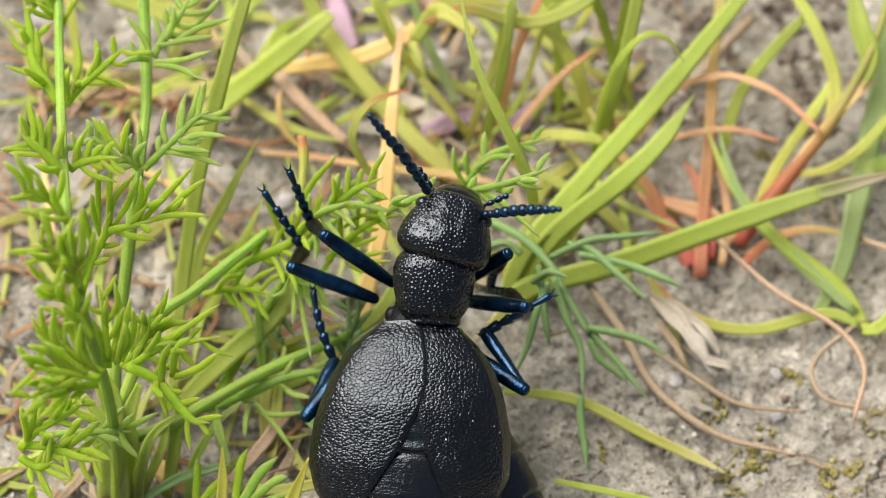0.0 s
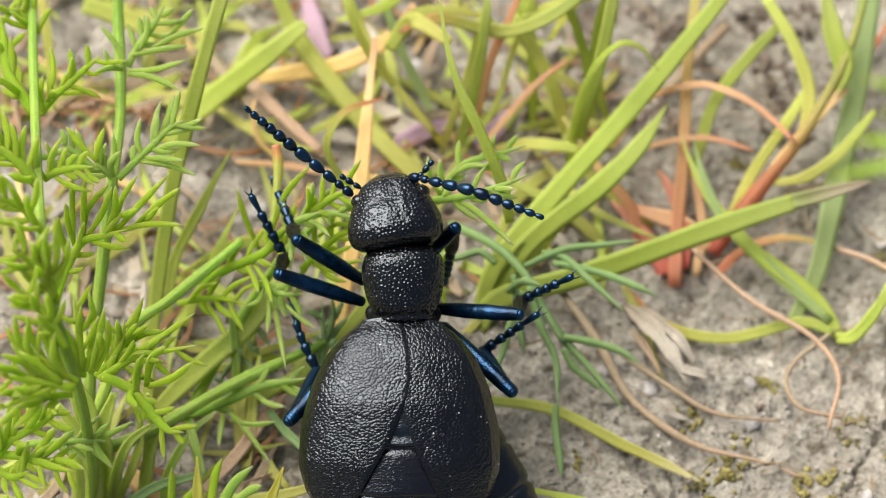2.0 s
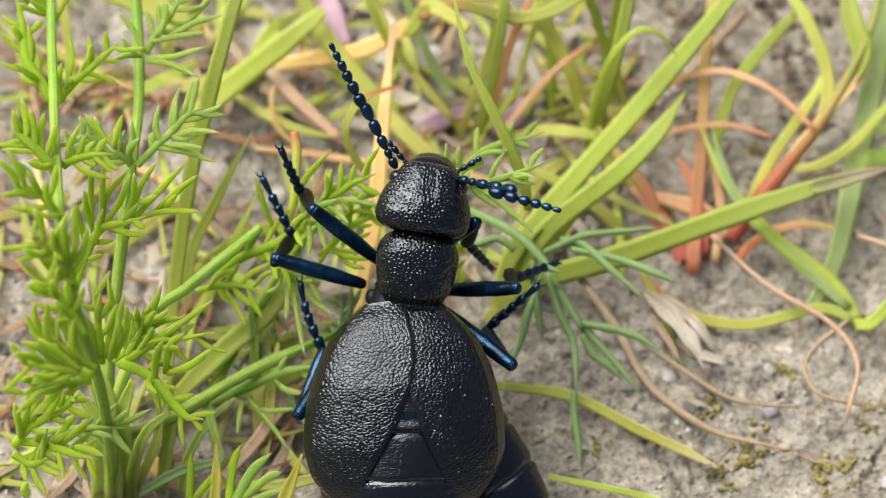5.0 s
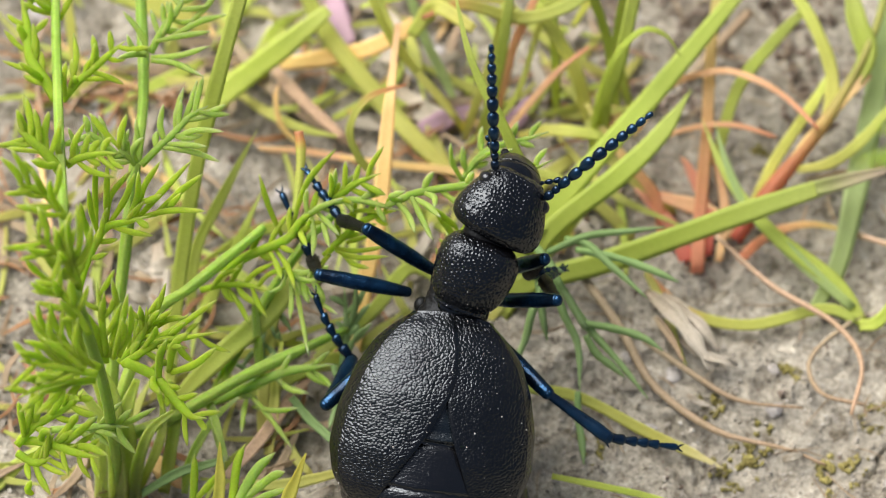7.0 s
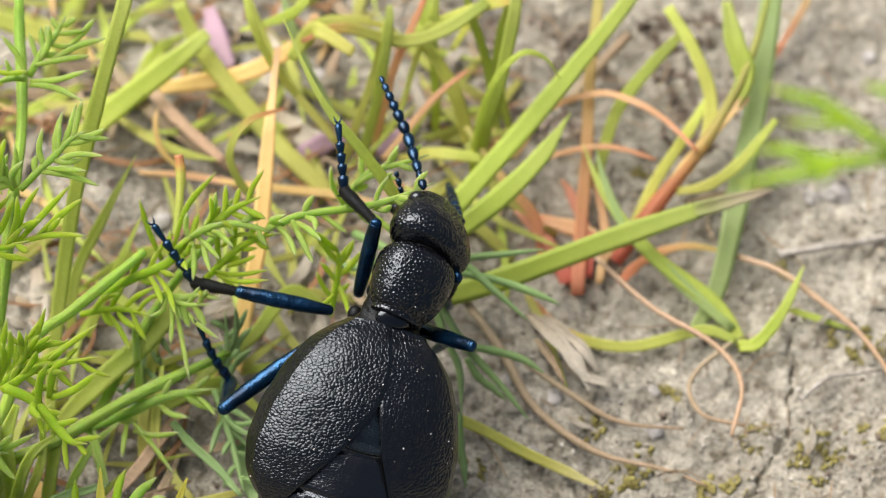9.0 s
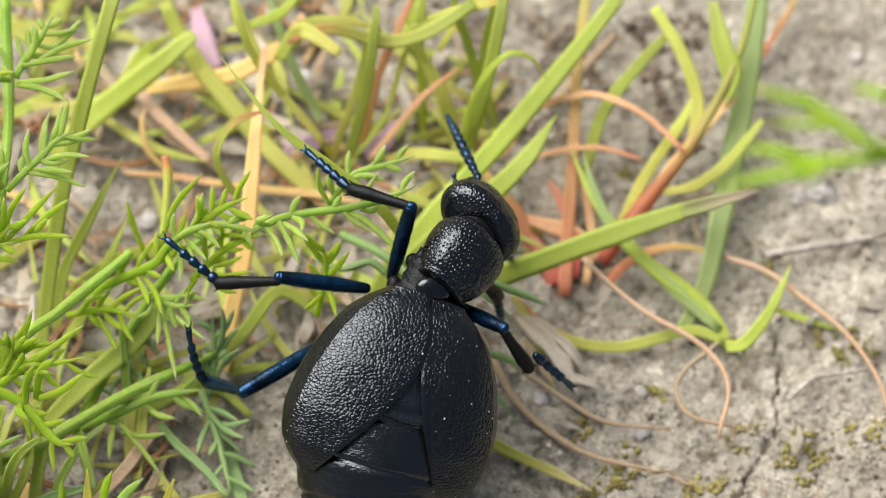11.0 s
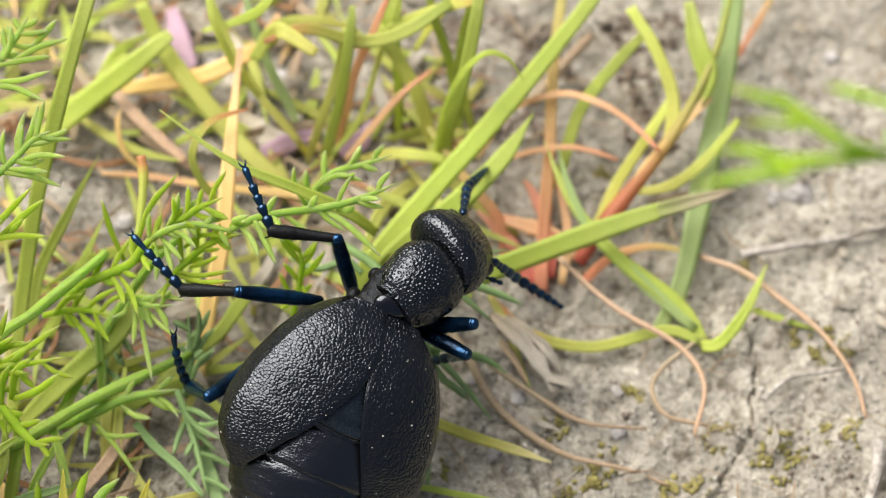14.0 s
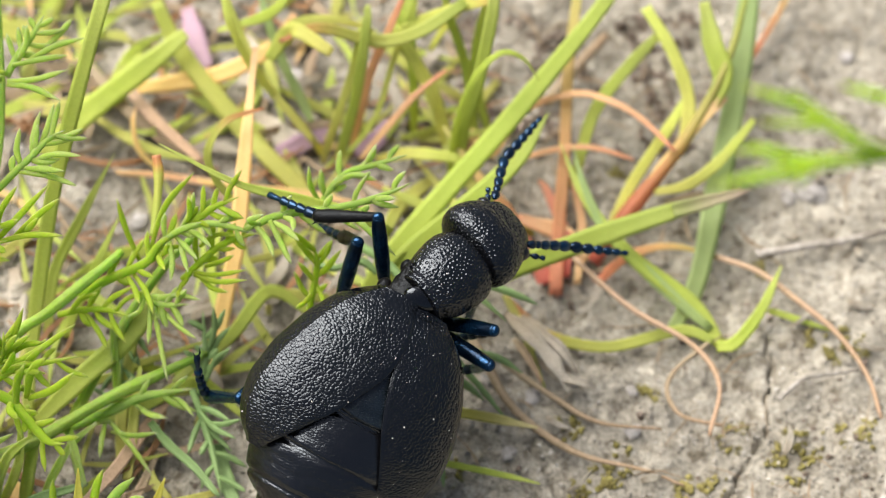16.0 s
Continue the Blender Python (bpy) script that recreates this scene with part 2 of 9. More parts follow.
def tube(points, radii, n=10, sides=7, flat=1.0, ends=True):
    """A tapered tube along a line; radii are spread evenly over it. Returns vertices, faces, uvs."""
    line, way = curve(points, n)
    verts, faces, uvs = [], [], []
    for k, (q, w) in enumerate(zip(line, way)):
        side = w.cross(FACING)
        side = side.normalized() if side.length > 0.05 else Vector((1, 0, 0))
        up = side.cross(w).normalized()
        r = float(np.interp(k / n, np.linspace(0, 1, len(radii)), radii))
        for j in range(sides):
            a = 2 * math.pi * j / sides
            verts.append(q + side * (r * math.cos(a)) + up * (r * flat * math.sin(a)))
            uvs.append((j / sides * 0.5, k / n))
    for k in range(n):
        for j in range(sides):
            faces.append((k * sides + j, k * sides + (j + 1) % sides, (k + 1) * sides + (j + 1) % sides, (k + 1) * sides + j))
    if ends:
        faces.append(tuple(range(sides))[::-1])
        faces.append(tuple(n * sides + j for j in range(sides)))
    return verts, faces, uvs


def ribbon(points, width, taper=(0.7, 1.0, 1.0, 0.0), fold=0.1, twist=0.0, n=22, thick=0.09):
    """A leaf blade: a folded strip with thickness. taper: its width along the line."""
    line, way = curve(points, n)
    verts, faces, uvs = [], [], []
    ripple = random.random() * 9
    for k, (q, w) in enumerate(zip(line, way)):
        s = k / n
        side = w.cross(FACING)
        side = side.normalized() if side.length > 0.05 else Vector((1, 0, 0))
        up = side.cross(w).normalized()
        a = radians(twist) * (s - 0.3) + 0.12 * math.sin(ripple + s * 7)
        side, up = side * math.cos(a) + up * math.sin(a), up * math.cos(a) - side * math.sin(a)
        half = width / 2 * max(0.03, float(np.interp(s, np.linspace(0, 1, len(taper)), taper))) * (1 + 0.04 * math.sin(ripple * 3 + s * 23))
        t = min(thick, half)
        for x, z in ((-1, fold), (-0.5, fold * 0.35), (0, 0), (0.5, fold * 0.35), (1, fold)):
            verts.append(q + side * (half * x) + up * (half * z))
            uvs.append((x * 0.5 + 0.5, s))
        for x, z in ((0.92, fold), (0.0, -0.25), (-0.92, fold)):
            verts.append(q + side * (half * x) + up * (half * z - t))
            uvs.append((x * 0.5 + 0.5, s))
    for k in range(n):
        for j in range(8):
            faces.append((k * 8 + j, k * 8 + (j + 1) % 8, (k + 1) * 8 + (j + 1) % 8, (k + 1) * 8 + j))
    faces.append(tuple(range(8))[::-1])
    faces.append(tuple(n * 8 + j for j in range(8)))
    return verts, faces, uvs


def joined(pieces):
    verts, faces, uvs = [], [], []
    for v, f, u in pieces:
        k = len(verts)
        verts += v
        faces += [tuple(i + k for i in q) for q in f]
        uvs += u
    return verts, faces, uvs


def blade(parent, material, width, points, name="blade", label="", **shape):
    v, f, u = ribbon(points, width, **shape)
    return part(name, v, f, material, parent, label, u)


def stalk(parent, material, width, points, name="stem", label="", radii=(1.0, 0.9, 0.7), flat=0.75):
    rng = random.Random(round(points[0][0] * 10))
    even = [float(np.interp(k / 9, np.linspace(0, 1, len(radii)), radii)) * rng.uniform(0.86, 1.1) for k in range(10)]
    v, f, u = tube(points, [width / 2 * r for r in even], n=22, sides=8, flat=flat)
    return part(name, v, f, material, parent, label, u)


def lobe(points, width, n=12):
    """A slender fleshy leaf segment with a minute point, never quite straight or even."""
    rng = random.Random(round(sum(sum(q) for q in points) * 100))
    bent = [Vector(points[0])] + [Vector(q) + Vector([rng.uniform(-0.07, 0.07) for _ in range(3)]) for q in points[1:-1]] + [Vector(points[-1])]
    radii = [width * r * rng.uniform(0.88, 1.1) for r in (0.36, 0.40, 0.45, 0.49, 0.5, 0.51, 0.5, 0.45, 0.32, 0.07)]
    return tube(bent, radii, n=n, sides=8, flat=0.45)


def spray(parent, material, segments, name="frond", rib=None, extra=0):
    """A divided leaf from its midrib and the narrow segments on it: (width, points) each, the midrib first unless it is given.
    extra: short side segments set in pairs along the midrib, besides those named."""
    for width, points in segments:
        if rib is None:
            v, f, u = tube(points, [width * r for r in (0.5, 0.52, 0.52, 0.52, 0.5, 0.44, 0.28, 0.05)], n=16, sides=8, flat=0.6)
            rib = part(name, v, f, material, parent, "", u)
            line, way = curve(points, 40)
            rng = random.Random(round(points[0][0] * 10 + points[0][1] * 70))
            for k in range(extra):
                at = min(38, round(40 * (0.18 + 0.74 * (k + rng.random() * 0.7) / extra)))
                side = way[at].cross(FACING).normalized() * (1 if k % 2 else -1)
                lean = rng.uniform(0.5, 1.3)
                out = (side + way[at].normalized() * lean + FACING.normalized() * rng.uniform(-0.35, 0.3)).normalized()
                long = rng.uniform(0.7, 1.9)
                bow = way[at].normalized() * rng.uniform(0.0, 0.3) * long
                v, f, u = lobe((line[at], line[at] + out * long * 0.5, line[at] + out * long + bow), rng.uniform(0.26, 0.36), 8)
                part("leaflet", [q - parent.location / MM for q in v], f, material, rib, "", u)
        else:
            v, f, u = lobe(points, width)
            part("leaflet", [q - parent.location / MM for q in v], f, material, rib, "", u)
    return rib


def litter(name, material, count, box, sizes, seed, label, width=0.5, where=None):
    """Scattered scraps of dry leaf and fibre on the soil."""
    rng = random.Random(seed)
    pieces = []
    while len(pieces) < count:
        x, y = rng.uniform(box[0], box[2]), rng.uniform(box[1], box[3])
        if where and not where(x, y):
            continue
        n = rng.uniform(*sizes)
        a = rng.uniform(0, 6.3)
        bow = rng.uniform(-0.3, 0.3)
        z = max(0.1, soil_height(x, y) + 0.3)
        p = Vector((x, y, z + rng.uniform(0, 0.6)))
        d = Vector((math.cos(a), math.sin(a), rng.uniform(-0.15, 0.25)))
        side = Vector((-d.y, d.x, 0))
        pieces.append(ribbon((p - d * n * 0.5, p + side * bow * n * 0.5, p + d * n * 0.5), width * rng.uniform(0.4, 1.3), (0.5, 1, 0.9, 0.2), 0.2, rng.uniform(-60, 60), 8))
    v, f, u = joined(pieces)
    return tagged(part(name, v, f, material, None, "", u), label, "litter", kind="stuff")


# ---- ground ----
def soil_height(x, y):
    """Relief of the bare sandy ground, in millimetres."""
    p = Vector((x, y, 0))
    far = max(0.0, 1 - max(abs(x - 5), abs(y)) / 90)
    h = 1.1 * noise.noise(p / 14) + 0.7 * noise.noise(p / 4.5) + 0.42 * noise.noise(p / 1.6) + 0.26 * noise.noise(p / 0.6)
    for (ax, ay), (bx, by) in CRACKS:
        d = Vector((bx - ax, by - ay))
        s = max(0.0, min(1.0, ((x - ax) * d.x + (y - ay) * d.y) / d.length_squared))
        wob = 0.55 * noise.noise(Vector((x / 1.1, y / 1.1, 5))) + 0.2 * noise.noise(Vector((x / 0.4, y / 0.4, 5)))
        off = math.hypot(x - ax - d.x * s + wob, y - ay - d.y * s)
        h -= 1.2 * math.exp(-((off / 0.1) ** 2)) * (0.7 + 0.8 * noise.noise(p / 2))
    return h * far - 0.4


def ground():
    fine = 0.17
    xs = [-38.0]
    while xs[-1] < 46:
        xs.append(xs[-1] + (0.06 if FINE[0] < xs[-1] < FINE[1] else fine))
    ys = [-28 + fine * k for k in range(int(66 / fine))]
    out = [2.0, 5, 12, 30, 80, 250, 1000, 6000, 40000, 300000, 2000000]
    xs = [xs[0] - d for d in out[::-1]] + xs + [xs[-1] + d for d in out]
    ys = [ys[0] - d for d in out[::-1]] + ys + [ys[-1] + d for d in out]
    verts = [(x, y, soil_height(x, y)) for y in ys for x in xs]
    w = len(xs)
    faces = [(j * w + i, j * w + i + 1, (j + 1) * w + i + 1, (j + 1) * w + i) for j in range(len(ys) - 1) for i in range(w - 1)]
    me = bpy.data.meshes.new("ground")
    me.from_pydata([(x * MM, y * MM, z * MM) for x, y, z in verts], [], faces)
    me.materials.append(M["soil"])
    me.polygons.foreach_set("use_smooth", [True] * len(me.polygons))
    ob = new("ground", me)
    tagged(ob, "bare sandy grey-beige soil with fine cracks", "ground", kind="structure")


def pebble(rng, size):
    """A small angular grain: a jittered octahedron."""
    a = [Vector(q) * size * rng.uniform(0.6, 1.1) for q in ((1, 0, 0), (-1, 0, 0), (0, 1, 0), (0, -1, 0), (0, 0, 0.8), (0, 0, -0.8))]
    turn = Euler((rng.uniform(0, 6), rng.uniform(0, 6), rng.uniform(0, 6))).to_matrix()
    return [turn @ q + Vector([rng.uniform(-0.15, 0.15) * size for _ in range(3)]) for q in a]


OCTA = ((0, 2, 4), (2, 1, 4), (1, 3, 4), (3, 0, 4), (2, 0, 5), (1, 2, 5), (3, 1, 5), (0, 3, 5))


def scatter(name, material, count, box, sizes, seed, label, category, where=None, sink=0.25, smooth=False):
    rng = random.Random(seed)
    verts, faces = [], []
    made = 0
    while made < count:
        x, y = rng.uniform(box[0], box[2]), rng.uniform(box[1], box[3])
        if where and not where(x, y, rng):
            continue
        made += 1
        size = sizes[0] + (sizes[1] - sizes[0]) * rng.random() ** 3
        z = soil_height(x, y) + size * (0.5 - sink)
        k = len(verts)
        verts += [q + Vector((x, y, z)) for q in pebble(rng, size)]
        faces += [tuple(i + k for i in f) for f in OCTA]
    ob = part(name, verts, faces, material, smooth=smooth)
    tagged(ob, label, category, kind="stuff")
    return ob


def stone(at, size, seed, name="pebble", material="stone", label="small pale rounded pebble half sunk in sand", flat=0.6):
    rng = random.Random(seed)
    bm = bmesh.new()
    bmesh.ops.create_icosphere(bm, subdivisions=3, radius=1)
    shift = Vector((rng.uniform(0, 90), rng.uniform(0, 90), 0))
    for v in bm.verts:
        n1 = noise.noise(v.co * 1.3 + shift)
        v.co = v.co * (1 + 0.28 * n1 + 0.1 * noise.noise(v.co * 4 + shift))
        v.co.z *= flat
    turn = Euler((0, 0, rng.uniform(0, 6))).to_matrix()
    verts = [turn @ Vector((v.co.x * size * 1.25, v.co.y * size, v.co.z * size)) + Vector(at) for v in bm.verts]
    bm.verts.index_update()
    faces = [tuple(v.index for v in f.verts) for f in bm.faces]
    bm.free()
    ob = part(name, verts, faces, material)
    tagged(ob, label, name.split("_")[-1], group="pebbles in the sand")
    return ob


# ---- the beetle, built about its scutellum: x to its right, y ahead, z out of its back, in millimetres ----
def smoothed(knots, at):
    xs = np.linspace(knots[0][0], knots[-1][0], 241)
    ys = np.interp(xs, [k[0] for k in knots], [k[1] for k in knots])
    for _ in range(3):
        pad = np.r_[[ys[0]] * 5, ys, [ys[-1]] * 5]
        ys = np.convolve(pad, np.ones(11) / 11, "valid")
    return float(np.interp(at, xs, ys))


OUTER = ((-10.1, 2.9), (-9.6, 3.85), (-8.6, 4.65), (-7.1, 5.08), (-5.1, 4.98), (-3.1, 4.45), (-1.4, 3.65), (-0.5, 3.02), (0.0, 2.55), (0.3, 2.05), (0.4, 1.7))
INNER = ((-10.1, 2.6), (-9.0, 2.2), (-7.75, 1.6), (-6.1, 0.8), (-4.7, 0.32), (-3.4, 0.02), (-2.4, 0.0), (0.4, 0.0))
INNER_LEFT = ((-10.1, 2.6), (-9.0, 2.15), (-7.75, 1.5), (-6.1, 0.6), (-4.7, 0.02), (-3.5, -0.42), (-2.6, -0.55), (-1.2, -0.45), (-0.3, -0.2), (0.4, 0.0))
DOME = ((-10.1, 1.1), (-9.0, 1.9), (-7.0, 2.5), (-4.0, 2.45), (-1.5, 1.75), (-0.4, 1.1), (0.4, 0.35))


def dust(name, parent, places, rng):
    """Pale pollen and sand specks stuck to the cuticle."""
    verts, faces = [], []
    for q in places:
        k = len(verts)
        size = 0.022 + 0.045 * rng.random() ** 4
        verts += [v + Vector(q) + Vector((0, 0, 0.02)) for v in pebble(rng, size)]
        faces += [tuple(i + k for i in f) for f in OCTA]
    part(name, verts, faces, "speck", parent, "pale dust specks", smooth=False)["kind"] = "stuff"


def wrinkle(x, y, seed):
    """Leathery relief of the wing cases: low, even cushions parted by fine winding creases."""
    p = Vector((x * 5.0, y * 6.4, 0.5 + seed * 7.0))
    p = p + 0.3 * Vector((noise.noise(p * 0.7), noise.noise(p * 0.7 + Vector((9, 3, 1))), 0))
    near = noise.voronoi(p)[0]
    gap = min(1.0, (near[1] - near[0]) / 0.34)
    return 0.75 * gap * (2 - gap) + 0.25 * noise.noise(p * 0.45) + 0.12 * noise.noise(p * 2.6)


def elytron(parent, flank):
    nv, nu = 400, 200
    top, low = [], []
    for i in range(nv + 1):
        f = 0.4 - 10.5 * i / nv
        wo, wi, h = smoothed(OUTER, f), smoothed(INNER_LEFT if flank < 0 else INNER, f), smoothed(DOME, f) + (0.09 if flank < 0 else 0.0)
        if i == nv:
            wi = wo - 0.25
        for j in range(nu + 1):
            s = j / nu
            x = wi + (wo - wi) * s
            z = h * math.sqrt(max(0.0, 1 - (x / (wo * 1.03)) ** 2)) ** 0.9 - 0.04 * math.exp(-(((x - wi) / 0.12) ** 2))
            z += 0.05 * noise.noise(Vector((x * 0.8 * flank, f * 0.5, flank)))
            if s > 0.9:
                z -= 0.9 * (s - 0.9) * 10 * 0.45
            rim_fade = min(1.0, 14 * s, 14 * (1 - s), (nv - i) / 12, i / 8)
            back = 0.3 * (x / 2.2) ** 2 * max(0.0, 1 - i / 85) ** 1.5
            relief = 0.047 * (wrinkle(x * flank, f, flank) - 0.6) * rim_fade
            tilt = x / wo
            top.append((flank * (x + 0.012 + relief * 0.6 * tilt), f - back, z + relief))
            low.append((flank * (x + 0.012), f - back, z - 0.2))
    w = nu + 1
    verts = top + low
    n0 = len(top)
    faces = []
    for i in range(nv):
        for j in range(nu):
            a, b, c, d = i * w + j, i * w + j + 1, (i + 1) * w + j + 1, (i + 1) * w + j
            faces += [(a, b, c, d), (n0 + a, n0 + d, n0 + c, n0 + b)]
    rim = [j for j in range(w)] + [i * w + nu for i in range(1, nv + 1)] + [nv * w + j for j in range(nu - 1, -1, -1)] + [i * w for i in range(nv - 1, 0, -1)]
    for a, b in zip(rim, rim[1:] + rim[:1]):
        faces.append((a, b, n0 + b, n0 + a))
    case = part("elytron", verts, faces, "elytra", parent, "satin black leathery wing case with wrinkled surface")
    case["own_space"] = True
    rng = random.Random(flank + 5)
    pick = [Vector(top[rng.randrange(10 * w, n0 - 15 * w)]) for _ in range(34)]
    dust("dust_specks", case, [q for k, q in enumerate(pick) if flank > 0 or k % 2], rng)
    return case


def shell(profile, squash, power, pit, gap, depth, seed, lift=None, upper=290, lower=40):
    """A rounded body about the y axis, finely meshed above and dimpled with round pits. profile: (y, half width)."""
    line = [Vector((r, y)) for y, r in profile]
    reach = [0.0]
    for a, b in zip(line, line[1:]):
        reach.append(reach[-1] + (b - a).length)
    count = int(reach[-1] / 0.028)
    at = np.linspace(0, reach[-1], count + 1)
    rs, ys = np.interp(at, reach, [q.x for q in line]), np.interp(at, reach, [q.y for q in line])
    for _ in range(2):
        rs[1:-1] = (rs[:-2] + rs[1:-1] * 2 + rs[2:]) / 4
        pad_r, pad_y = np.r_[[rs[0]] * 2, rs, [rs[-1]] * 2], np.r_[[ys[0]] * 2, ys, [ys[-1]] * 2]
        rs, ys = np.convolve(pad_r, np.ones(5) / 5, "valid"), np.convolve(pad_y, np.ones(5) / 5, "valid")
    angles = [math.pi * k / upper for k in range(upper)] + [math.pi + math.pi * k / lower for k in range(lower)]
    n = len(angles)
    verts, outs = [], []
    for r, y in zip(rs, ys):
        for a in angles:
            c, d = math.cos(a), math.sin(a)
            k = (abs(c) ** power + abs(d) ** power) ** (-1 / power)
            verts.append(Vector((r * c * k, y, r * squash * d * k + (lift(y, r * c * k) if lift else 0.0))))
            outs.append(Vector((c * squash, 0.0, d)))
    rng = random.Random(seed)
    taken, pits = {}, []
    for i in rng.sample(range(len(verts)), len(verts)):
        q = verts[i]
        cell = tuple(int(math.floor(c / gap)) for c in q)
        near = [taken.get((cell[0] + a, cell[1] + b, cell[2] + c)) for a in (-1, 0, 1) for b in (-1, 0, 1) for c in (-1, 0, 1)]
        if all(o is None or (o - q).length > gap for o in near):
            taken[cell] = q
            pits.append((q, pit * rng.uniform(0.4, 1.35)))
    tree = kdtree.KDTree(len(pits))
    for i, (q, r) in enumerate(pits):
        tree.insert(q, i)
    tree.balance()
    fine = []
    mid = Vector((0, (profile[0][0] + profile[-1][0]) / 2, 0))
    for q, o in zip(verts, outs):
        _, i, d = tree.find(q)
        r = pits[i][1]
        dip = -depth * max(0.0, 1 - (d / r) ** 2) + 0.25 * depth * math.exp(-(((d - r * 1.25) / (0.4 * r)) ** 2))
        o = (o.normalized() + (q - mid).normalized() * 0.5).normalized()
        fine.append(q + o * (dip + 0.03 * noise.noise(q * 1.3) + 0.02 * noise.noise(q * 4) + 0.006 * noise.noise(q * 12)))
    faces = []
    m = len(rs)
    for i in range(m - 1):
        for j in range(n):
            faces.append((i * n + j, i * n + (j + 1) % n, (i + 1) * n + (j + 1) % n, (i + 1) * n + j))
    faces += [tuple(range(n)), tuple((m - 1) * n + j for j in range(n))]
    return fine, faces


def hairs(points, rng, length):
    """Short stiff bristles: (root, way) each."""
    pieces = []
    for root, way in points:
        side = way.cross(Vector((0.3, 0.5, 0.8))).normalized() * 0.016
        up = way.cross(side).normalized() * 0.016
        tip = root + way.normalized() * length * rng.uniform(0.6, 1.2)
        pieces.append(([root - way.normalized() * 0.03 + side, root - side + up, root - side - up, tip], [(0, 1, 3), (1, 2, 3), (2, 0, 3), (2, 1, 0)], [(0, 0)] * 4))
    return pieces


def lathe(rings, n=36, squash=0.8):
    """A closed body about the y axis. rings: (y, half width, lift)."""
    verts, faces = [], []
    for y, r, z in rings:
        for j in range(n):
            a = 2 * math.pi * j / n
            verts.append((r * math.cos(a), y, z + r * squash * math.sin(a)))
    for i in range(len(rings) - 1):
        for j in range(n):
            faces.append((i * n + j, i * n + (j + 1) % n, (i + 1) * n + (j + 1) % n, (i + 1) * n + j))
    faces += [tuple(range(n)), tuple((len(rings) - 1) * n + j for j in range(n))]
    return verts, faces


def limb(length, radii, flat=0.85, spurs=False, bow=0.0):
    """A leg joint from the origin along +y."""
    v, f, u = tube(((0, 0, 0), (0, length * 0.5, bow), (0, length, 0)), radii, n=48, sides=24, flat=flat)
    v = [q + Vector((q.x, 0, q.z)) * (0.05 * noise.noise(q * 2.2) + 0.03 * noise.noise(q * 9.0)) for q in v]
    pieces = [(v, f, u), bead(0.0, radii[0], radii[0] * 1.6, flat), bead(length, radii[-1], radii[-1] * 1.6, flat)]
    if spurs:
        for s in (-1, 1):
            pieces.append(tube(((s * radii[-1] * 0.6, length - 0.1, -0.1), (s * radii[-1] * 1.3, length + 0.36, -0.2)), (0.08, 0.06, 0.01), n=4, sides=6))
    rng = random.Random(round(length * 10))
    roots = []
    for _ in range(150 if spurs else 70):
        y, a = length * (rng.random() if spurs else rng.random() ** 2), rng.uniform(0, 6.28)
        r = float(np.interp(y / length, np.linspace(0, 1, len(radii)), radii))
        out = Vector((math.cos(a), 0, flat * math.sin(a)))
        roots.append((Vector((0, y, bow * (1 - (2 * y / length - 1) ** 2))) + out * r * 0.97, out + Vector((0, rng.uniform(0.5, 1.4), 0))))
    return joined(pieces + hairs(roots, rng, 0.13 if spurs else 0.09))


def bead(at, r, length, squash=0.9):
    bm = bmesh.new()
    bmesh.ops.create_uvsphere(bm, u_segments=12, v_segments=8, radius=1)
    verts = [Vector((v.co.x * r, at + v.co.z * length * 0.5, v.co.y * r * squash)) for v in bm.verts]
    bm.verts.index_update()
    faces = [tuple(v.index for v in q.verts) for q in bm.faces]
    bm.free()
    return verts, faces, [(0, 0)] * len(verts)


def foot(radii, lengths, bend=0.0):
    """Tarsal joints, each widening towards its far end, with paired claws; bend curls them sideways."""
    ys, rs, at = [0.0], [radii[0] * 0.5], 0.0
    for r, l in zip(radii, lengths):
        ys += [at + l * 0.06, at + l * 0.35, at + l * 0.72, at + l * 0.92, at + l]
        rs += [r * 0.62, r * 0.8, r, r * 0.97, r * 0.5]
        at += l
    verts, faces = lathe([(y, r, -0.015 * y * y) for y, r in zip(ys, rs)], 10, 0.85)
    pieces = [([Vector(v) for v in verts], faces, [(0, 0)] * len(verts))]
    drop = -0.015 * at * at
    for s in (-1, 1):
        pieces.append(tube(((0, at - 0.05, drop), (s * 0.15, at + 0.18, drop + 0.03), (s * 0.19, at + 0.38, drop - 0.14)), (0.07, 0.05, 0.01), n=6, sides=6))
    v, f, u = joined(pieces)
    return [Vector((q[0] + bend * q[1] ** 2, q[1] - bend * bend * q[1] ** 3 * 0.6, q[2])) for q in v], f, u


def beads(radii, lengths):
    """Feeler joints: egg-shaped, fuller towards the far end, on a thin thread."""
    pieces, at = [], 0.0
    for r, l in zip(radii, lengths):
        ys = [0.02, 0.05, 0.14, 0.28, 0.45, 0.62, 0.78, 0.9, 0.97, 1.0]
        rs = [0.34, 0.46, 0.66, 0.84, 0.96, 1.0, 0.95, 0.76, 0.5, 0.3]
        verts, faces = lathe([(at + y * l, r * k, 0.0) for y, k in zip(ys, rs)], 14, 0.9)
        pieces.append(([Vector(v) for v in verts], faces, [(0, 0)] * len(verts)))
        at += l
    pieces.append(tube(((0, 0, 0), (0, at * 0.5, 0), (0, at - 0.05, 0)), (min(radii) * 0.5,), n=6, sides=8))
    return joined(pieces)


LEGS = {"front": (4.7, 3.3, 3.5), "middle": (4.7, 3.3, 3.8), "hind": (5.2, 3.8, 3.9)}


